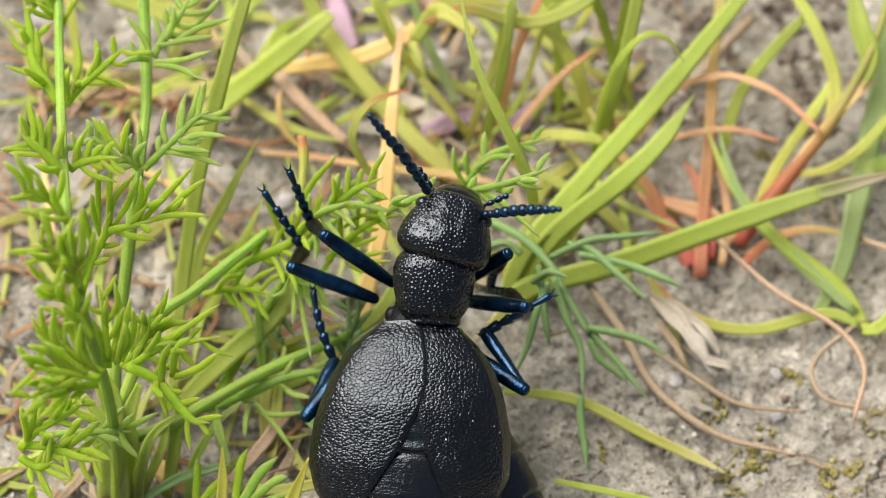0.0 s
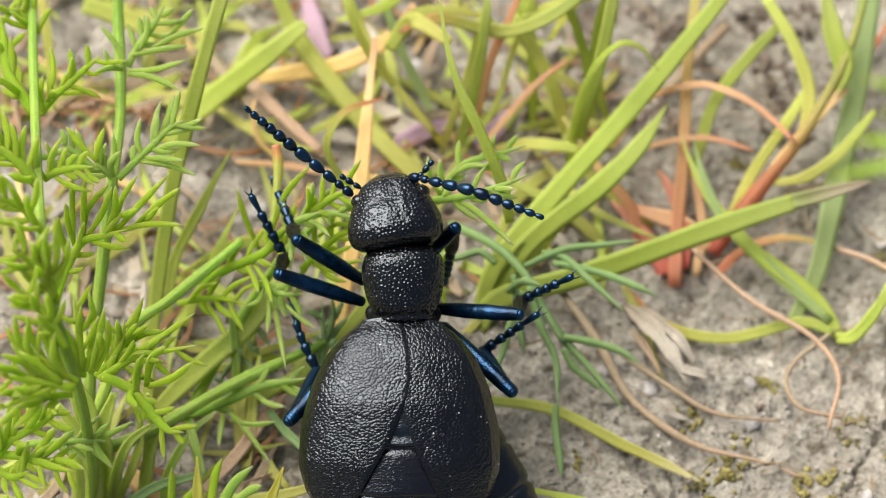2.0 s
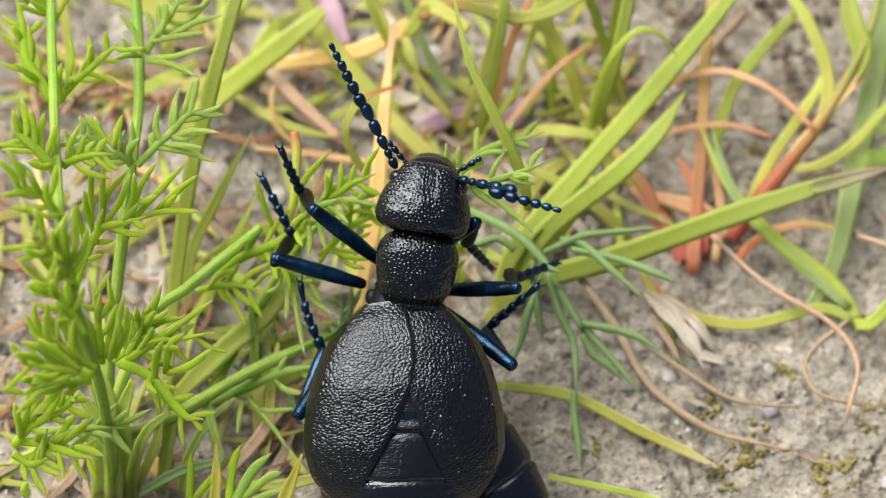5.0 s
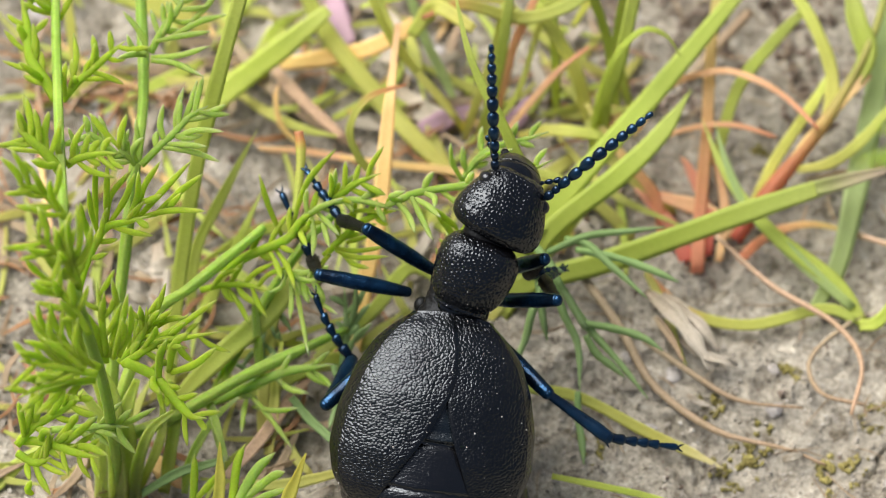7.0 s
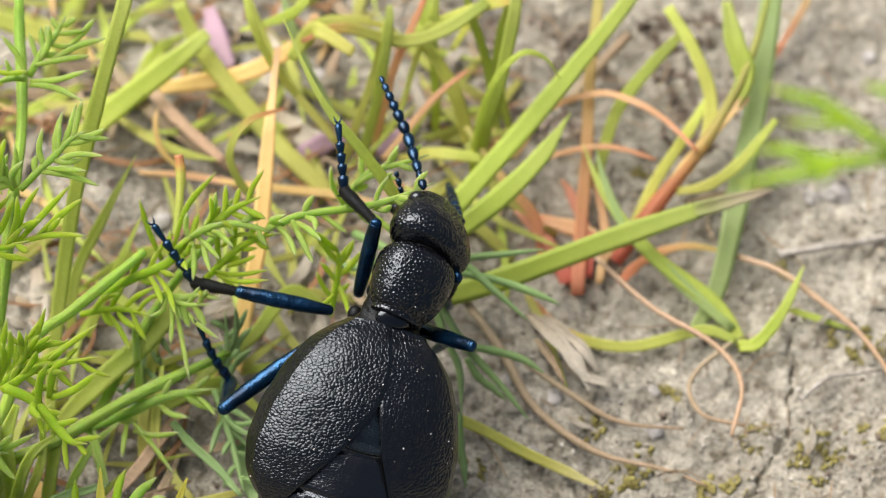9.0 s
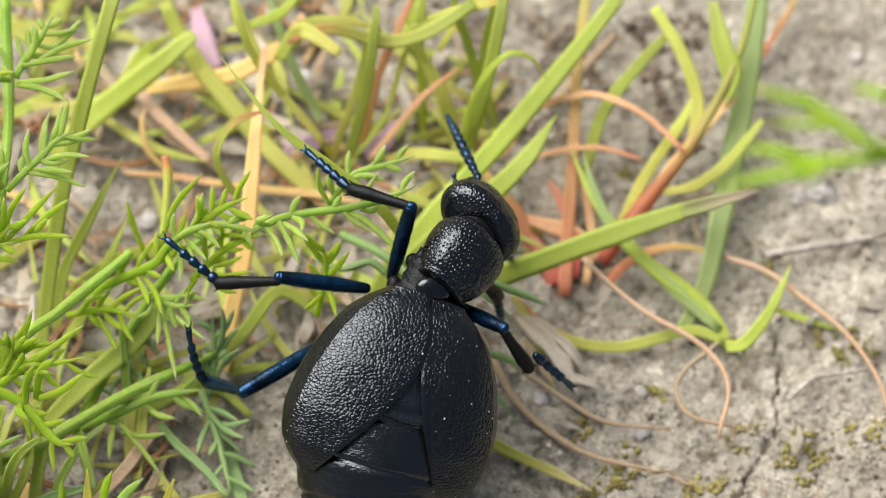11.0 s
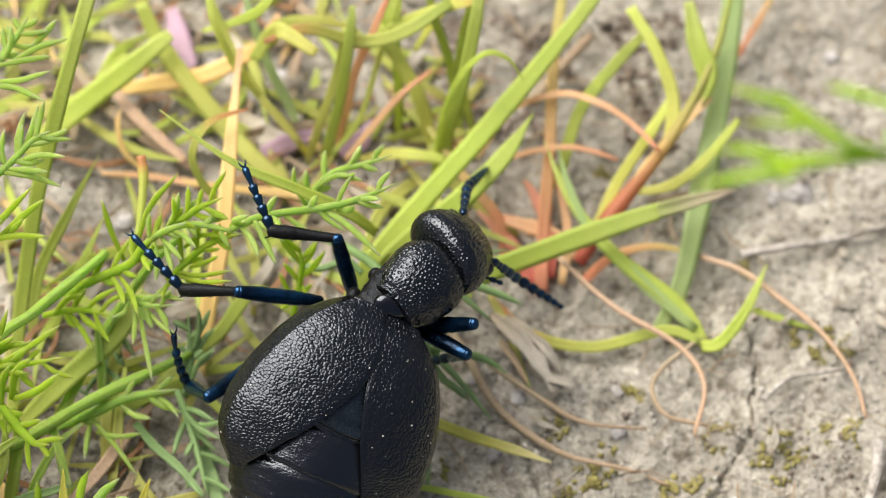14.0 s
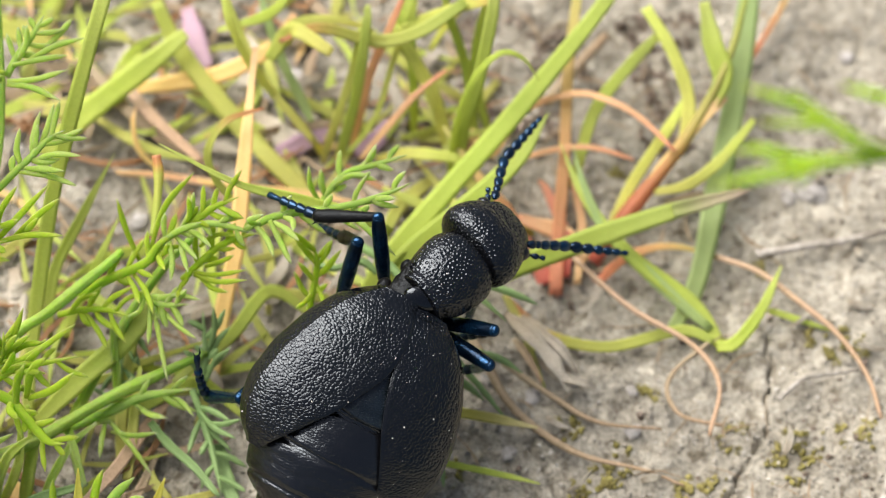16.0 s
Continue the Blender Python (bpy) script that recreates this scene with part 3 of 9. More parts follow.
def beetle():
    root = base("beetle", (0, 0, 0))
    root["own_space"] = True
    tagged(root, "black oil beetle with blue-sheened legs clambering on green fronds", "beetle")
    moving = {"root": root}
    for flank in (-1, 1):
        moving["elytron", flank] = elytron(root, flank)
    # abdomen, in overlapping rings; its drooping end swings by itself
    marks = (-2.6, -4.6, -6.2, -8.6, -10.8, -13.0)

    def sack(first, last, outline, lift, squash):
        rings = []
        for k in range(150):
            f = first + (last - first) * k / 149
            gap = min(abs(f - m) for m in marks)
            rings.append((f, max(0.1, smoothed(outline, f) - 0.16 * math.exp(-((gap / 0.12) ** 2))), lift - 0.02 * f))
        return lathe(rings, 120, squash)

    def pleated(v):
        return [Vector(q) * (1 + 0.007 * noise.noise(Vector((q[0] * 0.7, q[1] * 3.0, q[2]))) + 0.006 * noise.noise(Vector((q[0] * 6.0, q[1] * 2.0, q[2] * 6)))) for q in v]

    v, f = sack(0.3, -12.4, ((-12.4, 0.4), (-12.0, 2.2), (-11.0, 3.6), (-9.0, 4.35), (-7.0, 4.45), (-5.0, 4.3), (-2.5, 3.6), (-0.8, 2.4), (0.4, 1.4)), -1.3, 0.76)
    part("abdomen", pleated(v), f, "abdomen", root, "swollen glossy black abdomen")
    v, f = sack(-2.0, -15.4, ((-15.4, 0.3), (-14.8, 1.1), (-13.0, 2.0), (-10.5, 2.55), (-8.0, 2.75), (-5.0, 2.6), (-3.0, 1.8), (-2.0, 0.5)), -2.7, 0.7)
    moving["abdomen"] = part("abdomen_end", pleated(v), f, "abdomen", root, "drooping glossy black end of the abdomen")
    # plate showing between the parted wing cases: striate above, smooth behind, its hind edge curled down
    verts, faces = [], []
    for i in range(61):
        for j in range(33):
            s, x = i / 60, (j / 32 - 0.5) * 2
            y = -2.9 - 2.95 * s - 0.28 * (1 - x * x) * s
            half = 0.3 + 1.5 * s
            curl = 0.28 * max(0.0, (s - 0.93) / 0.07) ** 2
            striae = 0.014 * noise.noise(Vector((x * half * 4.0, y * 1.4, 3.0))) * min(1.0, 6 * (1 - s))
            dent = 0.09 * math.exp(-((s - 0.82) / 0.09) ** 2)
            verts.append((half * x, y, 2.3 - 0.4 * (1 - s) - 0.2 * x * x + 0.07 * math.sin(s * 3) - curl - dent + striae))
    for i in range(60):
        for j in range(32):
            faces.append((i * 33 + j, i * 33 + j + 1, (i + 1) * 33 + j + 1, (i + 1) * 33 + j))
    n0 = len(verts)
    verts += [(x, y, z - 0.25) for x, y, z in verts]
    faces += [tuple(n0 + i for i in q[::-1]) for q in faces]
    rim = list(range(33)) + [i * 33 + 32 for i in range(1, 61)] + [60 * 33 + j for j in range(31, -1, -1)] + [i * 33 for i in range(59, 0, -1)]
    faces += [(a, b, n0 + b, n0 + a) for a, b in zip(rim, rim[1:] + rim[:1])]
    part("back_plate", verts, faces, "tergite", root, "blue-black striate plate between the wing cases")
    # collar between pronotum and wing cases
    v, f = lathe([(-0.6 + 3.2 * k / 60, smoothed(((-0.6, 1.7), (-0.1, 1.85), (0.3, 1.75), (0.75, 1.5), (1.2, 1.42), (2.0, 1.3), (2.6, 0.9)), -0.6 + 3.2 * k / 60), -0.78) for k in range(61)], 90, 0.62)
    v = [Vector(q) * (1 + 0.05 * noise.noise(Vector(q) * 3.0) + 0.035 * noise.noise(Vector(q) * 8.0)) for q in v]
    part("collar", v, f, "hairy", root, "dull black collar of the mid thorax")
    v, f, u = bead(0, 0.85, 1.15, 0.3)
    part("scutellum", [(q.x * (1.1 - 0.25 * q.y), q.y + 0.8, q.z + 0.42) for q in v], f, "pitted", root, "smooth black shield between the wing case bases", u)
    # pronotum: barrel-shaped, widest ahead of its middle, with a narrow raised rim behind
    v, f = shell(((-2.0, 0.05), (-2.0, 1.1), (-1.95, 1.36), (-1.84, 1.42), (-1.74, 1.36), (-1.66, 1.4), (-1.5, 1.56), (-1.2, 1.74), (-0.75, 1.9), (-0.2, 2.02), (0.35, 2.08), (0.85, 2.06), (1.25, 1.95), (1.58, 1.72), (1.8, 1.38), (1.93, 0.95), (1.98, 0.05)),
                 0.78, 2.35, 0.08, 0.185, 0.034, 3, lambda y, x: -0.05 - 0.1 * max(0.0, -1.3 - y))
    moving["pronotum"] = part("pronotum", v, f, "pitted", root, "shiny black pronotum dotted with fine pits")
    moving["pronotum"]["own_space"] = True
    v, f = lathe([(1.3, 1.2, -0.25), (1.8, 1.3, -0.25), (2.3, 1.25, -0.3), (2.8, 0.9, -0.35)], 24, 0.75)
    part("neck", v, f, "hairy", moving["pronotum"], "dull black neck behind the head")
    rng = random.Random(11)
    spots = []
    for _ in range(18):
        x, y = rng.uniform(-1.7, 1.7), rng.uniform(-1.4, 1.3)
        if abs(x) < 1.6:
            spots.append((x, y, 0.8 * math.sqrt(max(0, 1.9**2 - x * x)) - 0.05))
    dust("dust_specks", moving["pronotum"], spots, rng)
    for x, y, z, r in ((0.95, 1.9, -1.9, 0.45), (1.55, 0.5, -1.9, 0.5), (2.3, -2.2, -2.6, 0.7)):
        for s in (-1, 1):
            v, f, u = bead(0, r * 0.8, r * 1.8)
            part("coxa", [(q.x + s * x, q.y + y, q.z + z) for q in v], f, "hairy", root, "dull black leg socket")
    # head: broad and nearly straight behind, narrowing to a cut-off front, the mouth bent down
    v, f = shell(((-1.78, 0.05), (-1.8, 0.9), (-1.76, 1.5), (-1.64, 1.98), (-1.38, 2.3), (-0.95, 2.42), (-0.42, 2.37), (0.08, 2.2), (0.55, 1.98), (0.95, 1.77), (1.3, 1.58), (1.55, 1.42), (1.74, 1.15), (1.84, 0.7), (1.86, 0.05)),
                 0.66, 2.2, 0.076, 0.175, 0.03, 4, lambda y, x: 0.05 - 0.1 * max(0.0, y) - 0.05 * math.exp(-(((x - 0.15) / 0.4) ** 2)) * max(0.0, min(1.0, 0.3 + y * 0.5)))
    head = part("head", v, f, "pitted", root, "shiny black pitted head with kidney-shaped eyes")
    head["own_space"] = True
    moving["head"] = head
    v, f, u = tube(((0, 0.9, -0.3), (0, 1.45, -0.85), (0, 1.8, -1.6), (0, 1.9, -2.3)), (1.45, 1.4, 1.2, 0.9), n=44, sides=60, flat=0.6)
    v = [q + Vector((q.x * 0.6, 0.0, 0.6)).normalized() * (0.03 * noise.noise(q * 1.6) - 0.035 * max(0.0, 0.3 - noise.cell(q * 6.0) * 0.2 + noise.noise(q * 7.0))) for q in v]
    part("snout", v, f, "pitted", head, "black mouth shield bent downwards", u)
    for s in (-1, 1):
        v, f, u = bead(0, 0.42, 0.75)
        part("eye", [(q.x + s * 1.6, q.y + 0.85, q.z * 1.3 + 0.15) for q in v], f, "eye", head, "dark kidney-shaped compound eye")
        v, f, u = tube(((s * 0.5, 1.9, -2.0), (s * 0.75, 2.1, -2.6), (s * 0.1, 2.1, -3.0)), (0.3, 0.26, 0.05), n=8, sides=8)
        part("mandible", v, f, "abdomen", head, "curved black jaw", u)
        v, f, u = beads((0.12, 0.15, 0.17, 0.15), (0.4, 0.45, 0.45, 0.35))
        palp = part("palp", v, f, "bead", head, "short jointed mouth feeler", u)
        palp.matrix_basis = pose(s * 1.15 * MM, 1.6 * MM, -1.3 * MM, 10, 0, -s * 50)
        low = beads((0.24, 0.21, 0.26, 0.29, 0.31), (0.62, 0.5, 0.78, 0.9, 0.95))
        moving["antenna_shaft", s] = part("antenna_shaft", low[0], low[1], "bead", head, "beaded blue-black lower feeler", low[2])
        high = beads((0.31, 0.29, 0.26, 0.235, 0.2, 0.15), (0.8, 0.72, 0.62, 0.58, 0.55, 0.5))
        moving["antenna_tip", s] = part("antenna_tip", high[0], high[1], "bead", head, "beaded black feeler end", high[2])
    for row, (fl, tl, sl) in LEGS.items():
        for s in (-1, 1):
            k = 1.06 if row == "hind" else 1.0
            v, f, u = limb(fl, [k * r for r in (0.27, 0.34, 0.385, 0.4, 0.395, 0.38, 0.32)], 0.85, bow=0.1)
            moving["femur", row, s] = part("femur", v, f, "blue", root, "dark metallic blue thigh", u)
            v, f, u = limb(tl, (0.23, 0.25, 0.28, 0.32, 0.36, 0.33), 0.85, spurs=True, bow=-0.05)
            moving["tibia", row, s] = part("tibia", v, f, "hairy" if row != "hind" else "bead", root, "dull black hairy shin with spurs", u)
            w = sl / 5.0
            v, f, u = foot((0.29, 0.27, 0.26, 0.25, 0.19), (w * 1.15, w * 0.85, w * 0.8, w * 0.8, w * 1.4), 0.05 if (row, s) == ("hind", -1) else 0.0)
            moving["tarsus", row, s] = part("tarsus", v, f, "bead", root, "jointed blue-black foot with paired claws", u)
    return moving



# ---- the place ----
CRACKS = (((24.2, 2.1), (24.0, -1.0)), ((24.0, -1.0), (23.6, -3.7)), ((23.6, -3.7), (22.1, -6.0)), ((22.1, -6.0), (21.3, -8.0)), ((11.0, -4.3), (11.8, -6.3)), ((11.8, -6.3), (12.4, -8.0)), ((31.0, 23.0), (31.1, 21.0)), ((31.1, 21.0), (30.1, 19.8)), ((10.7, -6.2), (11.7, -8.2)), ((11.7, -8.2), (12.1, -9.2)), ((25.0, 16.4), (26.3, 13.4)), ((26.3, 13.4), (28.1, 11.5)))
FINE = (20.5, 25.0)
ground()
scatter("sand", "sand", 26000, (-28, -18, 36, 28), (0.06, 0.24), 3, "loose pale sand grains and grit", "sand")
scatter("soil_crumbs", "crumb", 900, (-28, -18, 36, 28), (0.06, 0.34), 4, "dark crumbs of soil and plant litter", "litter", lambda x, y, r: noise.noise(Vector((x / 5, y / 5, 2))) > 0.12)
green_side = lambda x, y: (y > 0.55 * x + 2 and x < 9) or x < -6
litter("leaf_litter", "straw", 130, (-26, -14, 22, 28), (2, 7), 7, "dry straw-coloured leaf scraps on the soil", 0.5, green_side)
litter("leaf_litter", "dead", 90, (-26, -14, 26, 28), (1, 4), 8, "bleached leaf scraps on the soil", 0.7, green_side)
litter("leaf_litter", "brown", 120, (-26, -14, 22, 28), (2, 6), 9, "brown withered fibres on the soil", 0.3, green_side)
litter("low_grass", "lime", 75, (-26, -8, 20, 30), (3, 11), 10, "low yellow-green grass shoots close to the soil", 0.6, green_side)
litter("low_grass", "grass", 45, (-26, -8, 18, 30), (3, 9), 12, "low fresh green grass shoots close to the soil", 0.6, green_side)
litter("leaf_litter", "yellow", 14, (-24, -4, 18, 30), (3, 9), 13, "yellowed grass leaves lying on the soil", 0.6, green_side)
litter("leaf_litter", "dead", 70, (4, -14, 36, 28), (0.5, 2), 14, "small bleached leaf flakes on bare sand", 0.4)
litter("dry_fibres", "straw", 130, (0, -16, 36, 26), (1, 4), 11, "thin pale plant fibres on bare sand", 0.12)
# dark soil crumbs whose colour also stands in for shade under the grass
scatter("soil_crumbs", "crumb", 1100, (7.9, 13.8, 22.2, 23.4), (0.08, 0.45), 21, "dark soil crumbs, also painting in shade between grass stems", "litter", lambda x, y, r: noise.noise(Vector((x / 3, y / 3, 4))) > 0.0)
for k, (mx, my, mr, mn) in enumerate(((15.7, -5.2, 1.1, 120), (19.5, -7.3, 1.4, 260), (14.5, -7.0, 1.7, 220), (17.4, -1.3, 1.0, 100), (22.1, -3.7, 1.1, 120), (13.1, -3.3, 1.0, 80), (25.5, -4.4, 1.7, 180), (28.4, 1.1, 1.4, 140), (28.6, -3.7, 1.4, 120), (24.8, -5.7, 1.4, 120), (24.5, 6.8, 0.9, 80), (16.6, 12.6, 0.6, 60), (20.2, -6.7, 1.4, 180), (6.4, -6.0, 1.1, 80), (14.5, -6.7, 1.1, 120), (27.2, 1.8, 1.1, 100))):
    scatter("moss", "moss", mn, (mx - mr, my - mr, mx + mr, my + mr), (0.06, 0.24), 50 + k, "small cushion of yellow-green moss on sand", "moss", lambda x, y, r: math.hypot(x - mx, y - my) < mr * r.uniform(0.2, 1.0) and noise.noise(Vector((x / 0.7, y / 0.7, 9))) > 0.08, 0.0, True)
stone((-20.4, 14.8, soil_height(-20.4, 14.8) + 0.05), 0.98, 0)
stone((-20.9, 9.6, soil_height(-20.9, 9.6) + 0.05), 0.75, 1)
stone((16.5, -3.6, soil_height(16.5, -3.6) + 0.05), 0.40, 2)
stone((27.4, 11.5, soil_height(27.4, 11.5) + 0.05), 0.86, 3)
stone((26.1, 11.1, soil_height(26.1, 11.1) + 0.05), 0.46, 4)
stone((11.2, -1.6, soil_height(11.2, -1.6) + 0.05), 0.43, 5)
stone((9.0, -0.6, soil_height(9.0, -0.6) + 0.05), 0.46, 6)
stone((9.8, -5.0, soil_height(9.8, -5.0) + 0.05), 0.40, 7)
stone((-10.1, 9.6, soil_height(-10.1, 9.6) + 0.05), 0.52, 8)
stone((-5.3, 20.1, soil_height(-5.3, 20.1) + 0.05), 0.57, 9)
stone((30.1, 20.6, soil_height(30.1, 20.6) + 0.05), 0.40, 10)
stone((16.6, -1.3, soil_height(16.6, -1.3) + 0.05), 0.29, 11)
stone((12.2, 1.9, soil_height(12.2, 1.9) + 0.05), 0.37, 12)
stone((-23.8, 13.7, soil_height(-23.8, 13.7) + 0.05), 0.57, 13)
stone((22.5, -7.7, soil_height(22.5, -7.7) + 0.05), 0.34, 14)
stone((-2.7, 17.8, soil_height(-2.7, 17.8) + 0.05), 0.69, 15)
tuft = tagged(base("grass_tuft", (2.0, 2.1, 0)), "tuft of broad fresh yellow-green grass blades", "grass")
blade(tuft, "broad", 1.16, ((1.9, 2.1, 0.0), (2.9, 4.6, 2.2), (6.2, 8.2, 4.0), (10.2, 12.5, 5.5), (14.9, 18.4, 6.5), (16.8, 21.3, 6.8)), taper=(0.5, 0.9, 1.0, 1.0, 0.9, 0.75, 0.6), fold=0.06)
blade(tuft, "broad", 1.16, ((2.0, 2.1, 0.0), (4.4, 5.4, 2.6), (8.3, 8.0, 4.6), (10.6, 10.1, 5.5), (12.3, 12.6, 6.0)), taper=(0.5, 0.95, 1.0, 1.0, 0.75, 0.0), fold=0.06)
blade(tuft, "broad", 1.24, ((2.0, 1.8, 0.0), (3.2, 3.1, 1.3), (7.7, 3.9, 2.5), (13.5, 5.6, 3.7), (16.6, 6.6, 4.1), (19.2, 7.5, 4.2)), taper=(0.6, 1.0, 1.0, 1.0, 0.95, 0.9, 0.7), fold=0.08)
blade(tuft, "withered", 0.89, ((18.9, 7.4, 4.3), (20.3, 7.8, 4.3), (21.9, 8.3, 4.3), (23.3, 8.8, 4.2)), taper=(0.9, 1, 0.8, 0.6, 0.05), fold=0.35)
redtuft = tagged(base("grass_tuft", (12.2, 4.3, 0)), "grass tuft with red and orange stem bases", "grass")
blade(redtuft, "rust", 0.75, ((12.7, 4.6, 0.0), (12.9, 7.8, 1.3), (13.3, 11.8, 2.9), (13.6, 16.3, 4.6), (14.3, 21.1, 5.9)), taper=(1, 1, 0.9, 0.8, 0.7))
blade(redtuft, "rust", 0.63, ((11.0, 6.4, 0.0), (10.4, 8.8, 1.3), (8.6, 10.8, 2.3), (6.7, 13.7, 2.9)), taper=(1, 1, 0.9, 0.7, 0.4))
blade(redtuft, "orange", 0.37, ((9.5, 11.6, 3.4), (11.2, 13.9, 4.2), (13.9, 14.6, 4.8), (15.8, 14.1, 4.8), (17.5, 13.2, 4.4), (19.3, 11.5, 3.8)), taper=(0.7, 1, 1, 1, 0.9, 0.5), fold=0.16)
blade(redtuft, "orange", 0.33, ((7.9, 8.5, 2.1), (8.9, 9.9, 2.9), (10.5, 11.0, 3.4), (12.2, 11.6, 3.6), (14.1, 11.9, 3.6), (15.5, 11.8, 3.4), (17.1, 11.5, 2.9)), taper=(0.7, 1, 1, 1, 0.5), fold=0.16)
blade(redtuft, "orange", 0.92, ((14.7, 6.8, 0.3), (13.3, 7.8, 1.1), (11.6, 8.4, 1.3), (10.0, 9.1, 1.1)), taper=(0.7, 1, 1, 0.7, 0.3))
blade(redtuft, "red", 0.86, ((12.2, 5.3, 0.0), (11.6, 6.7, 0.6), (10.4, 8.4, 0.8), (9.4, 9.5, 0.8)), taper=(1, 1, 0.9, 0.6, 0.2))
blade(redtuft, "red", 0.69, ((13.2, 5.7, 0.0), (13.3, 7.6, 1.1), (12.4, 10.1, 1.7), (11.9, 10.9, 1.8)), taper=(1, 1, 0.9, 0.6, 0.2))
blade(redtuft, "orange", 0.52, ((13.9, 5.3, 0.0), (14.3, 8.1, 0.8), (13.8, 10.7, 1.9), (13.1, 13.0, 2.6)), taper=(0.8, 1, 0.9, 0.6, 0.2))
blade(redtuft, "lime", 0.69, ((9.2, 6.7, 0.0), (7.7, 8.1, 0.8), (5.5, 9.3, 1.7), (3.3, 10.2, 2.1)), taper=(0.8, 1, 1, 0.8, 0.4))
blade(redtuft, "rust", 0.52, ((15.0, 5.3, 0.1), (16.6, 6.6, 0.6), (19.0, 7.2, 0.8), (22.1, 6.6, 0.5)), taper=(1, 1, 0.9, 0.6, 0.3))
olive = tagged(base("grass_shoot", (15.1, 7.1, 0)), "grass shoot with red base and olive-green leaves", "grass")
stalk(olive, "redstem", 0.86, ((14.8, 6.7, 0.0), (16.9, 9.1, 1.5), (19.0, 11.3, 2.9), (20.6, 13.3, 4.0), (22.4, 16.4, 5.5), (23.5, 19.8, 6.7)), radii=(1.1, 1.0, 0.8, 0.6, 0.4))
blade(olive, "lime", 0.75, ((19.7, 11.9, 3.2), (20.2, 14.4, 4.2), (19.3, 16.9, 5.5), (17.9, 19.3, 6.3)), taper=(0.6, 1, 1, 0.9, 0.8), fold=0.16)
blade(olive, "grass", 1.26, ((20.6, 13.2, 3.9), (22.0, 15.3, 5.0), (21.5, 17.3, 5.9), (21.1, 19.4, 6.7)), taper=(0.3, 0.8, 1, 0.8, 0.4), fold=0.4)
blade(olive, "yellow", 0.57, ((17.0, 9.3, 1.5), (18.7, 11.1, 2.9), (20.6, 13.0, 4.0), (22.2, 14.5, 4.6)), taper=(0.6, 1, 0.9, 0.8))
blade(olive, "lime", 0.63, ((15.2, 7.1, 0.2), (16.9, 10.3, 1.9), (19.0, 13.1, 3.4), (20.1, 14.7, 4.2)), taper=(0.8, 1, 1, 0.6))
blade(olive, "lime", 0.63, ((18.2, 9.9, 2.1), (20.0, 10.1, 2.5), (21.8, 11.2, 3.2), (23.8, 13.5, 3.8)), taper=(0.6, 1, 1, 0.6))
blade(olive, "grass", 0.69, ((13.8, 10.7, 1.3), (15.0, 14.2, 3.4), (17.1, 16.7, 4.6), (18.9, 18.3, 5.5)), taper=(0.8, 1, 1, 0.7))
blade(olive, "straw", 0.46, ((18.8, 9.7, 1.3), (20.7, 10.0, 1.5), (23.2, 10.4, 1.7)), taper=(0.8, 1, 0.9, 0.4))
paleplant = tagged(base("grass_seedling", (21.5, 1.3, 0)), "pale green grass seedling rooted in bare sand", "grass")
blade(paleplant, "pale", 1.32, ((18.8, 2.1, 0.0), (20.3, 4.7, 0.8), (21.5, 9.2, 1.8), (22.9, 15.1, 3.1), (24.0, 21.1, 4.2), (24.3, 23.6, 4.4)), taper=(0.5, 0.8, 1, 1, 0.95, 0.85), fold=0.12)
blade(paleplant, "grass", 0.86, ((21.5, 1.5, 0.0), (20.1, 3.5, 0.8), (16.7, 6.0, 1.9), (14.3, 9.0, 2.9), (13.0, 12.1, 3.8)), taper=(0.7, 1, 1, 0.8, 0.5, 0), fold=0.16)
blade(paleplant, "pale", 0.69, ((21.0, 2.2, 0.4), (18.2, 4.6, 1.3), (15.5, 7.2, 2.3), (14.3, 9.5, 3.2), (13.7, 11.9, 3.8)), taper=(0.7, 1, 1, 0.8, 0.5, 0), fold=0.16)
blade(paleplant, "tipped", 0.63, ((21.2, 1.6, 0.1), (19.4, 2.2, 0.3), (15.4, 1.2, 0.3), (12.1, 1.9, 0.5), (9.9, 4.2, 0.8)), taper=(0.6, 1, 1, 1, 0.8, 0.2))
blade(paleplant, "grass", 0.69, ((21.3, 1.3, 0.1), (22.3, 1.3, 0.6), (23.7, 2.9, 1.3), (24.9, 5.2, 2.1)), taper=(0.9, 1, 1, 0.8, 0.1), fold=0.165)
blade(paleplant, "grass", 0.40, ((24.2, 3.2, 0.7), (26.1, 2.6, 0.5), (28.0, 2.0, 0.3)), taper=(0.8, 1, 0.6, 0.2))
blade(paleplant, "lime", 0.46, ((9.9, 4.2, 0.8), (10.9, 1.9, 0.5), (11.5, -0.2, 0.3), (11.9, -1.2, 0.2)), taper=(0.9, 1, 0.7, 0.1))
upper = tagged(base("grass_clump", (3.6, 10.4, 0)), "clump of mixed green and orange grass blades", "grass")
blade(upper, "grass", 0.75, ((7.9, 11.5, 0.0), (7.6, 12.5, 3.0), (8.4, 13.8, 7.0), (9.1, 16.0, 10.0), (9.3, 17.5, 11.0)), taper=(0.75, 1.0, 1.0, 0.95, 0.85))
blade(upper, "grass", 0.37, ((7.0, 11.8, 0.0), (7.3, 12.7, 4.5), (8.1, 13.3, 8.0), (9.5, 14.1, 9.5), (10.8, 14.1, 9.0), (11.7, 13.7, 7.5)), taper=(0.8, 1, 1, 0.9, 0.6, 0.1))
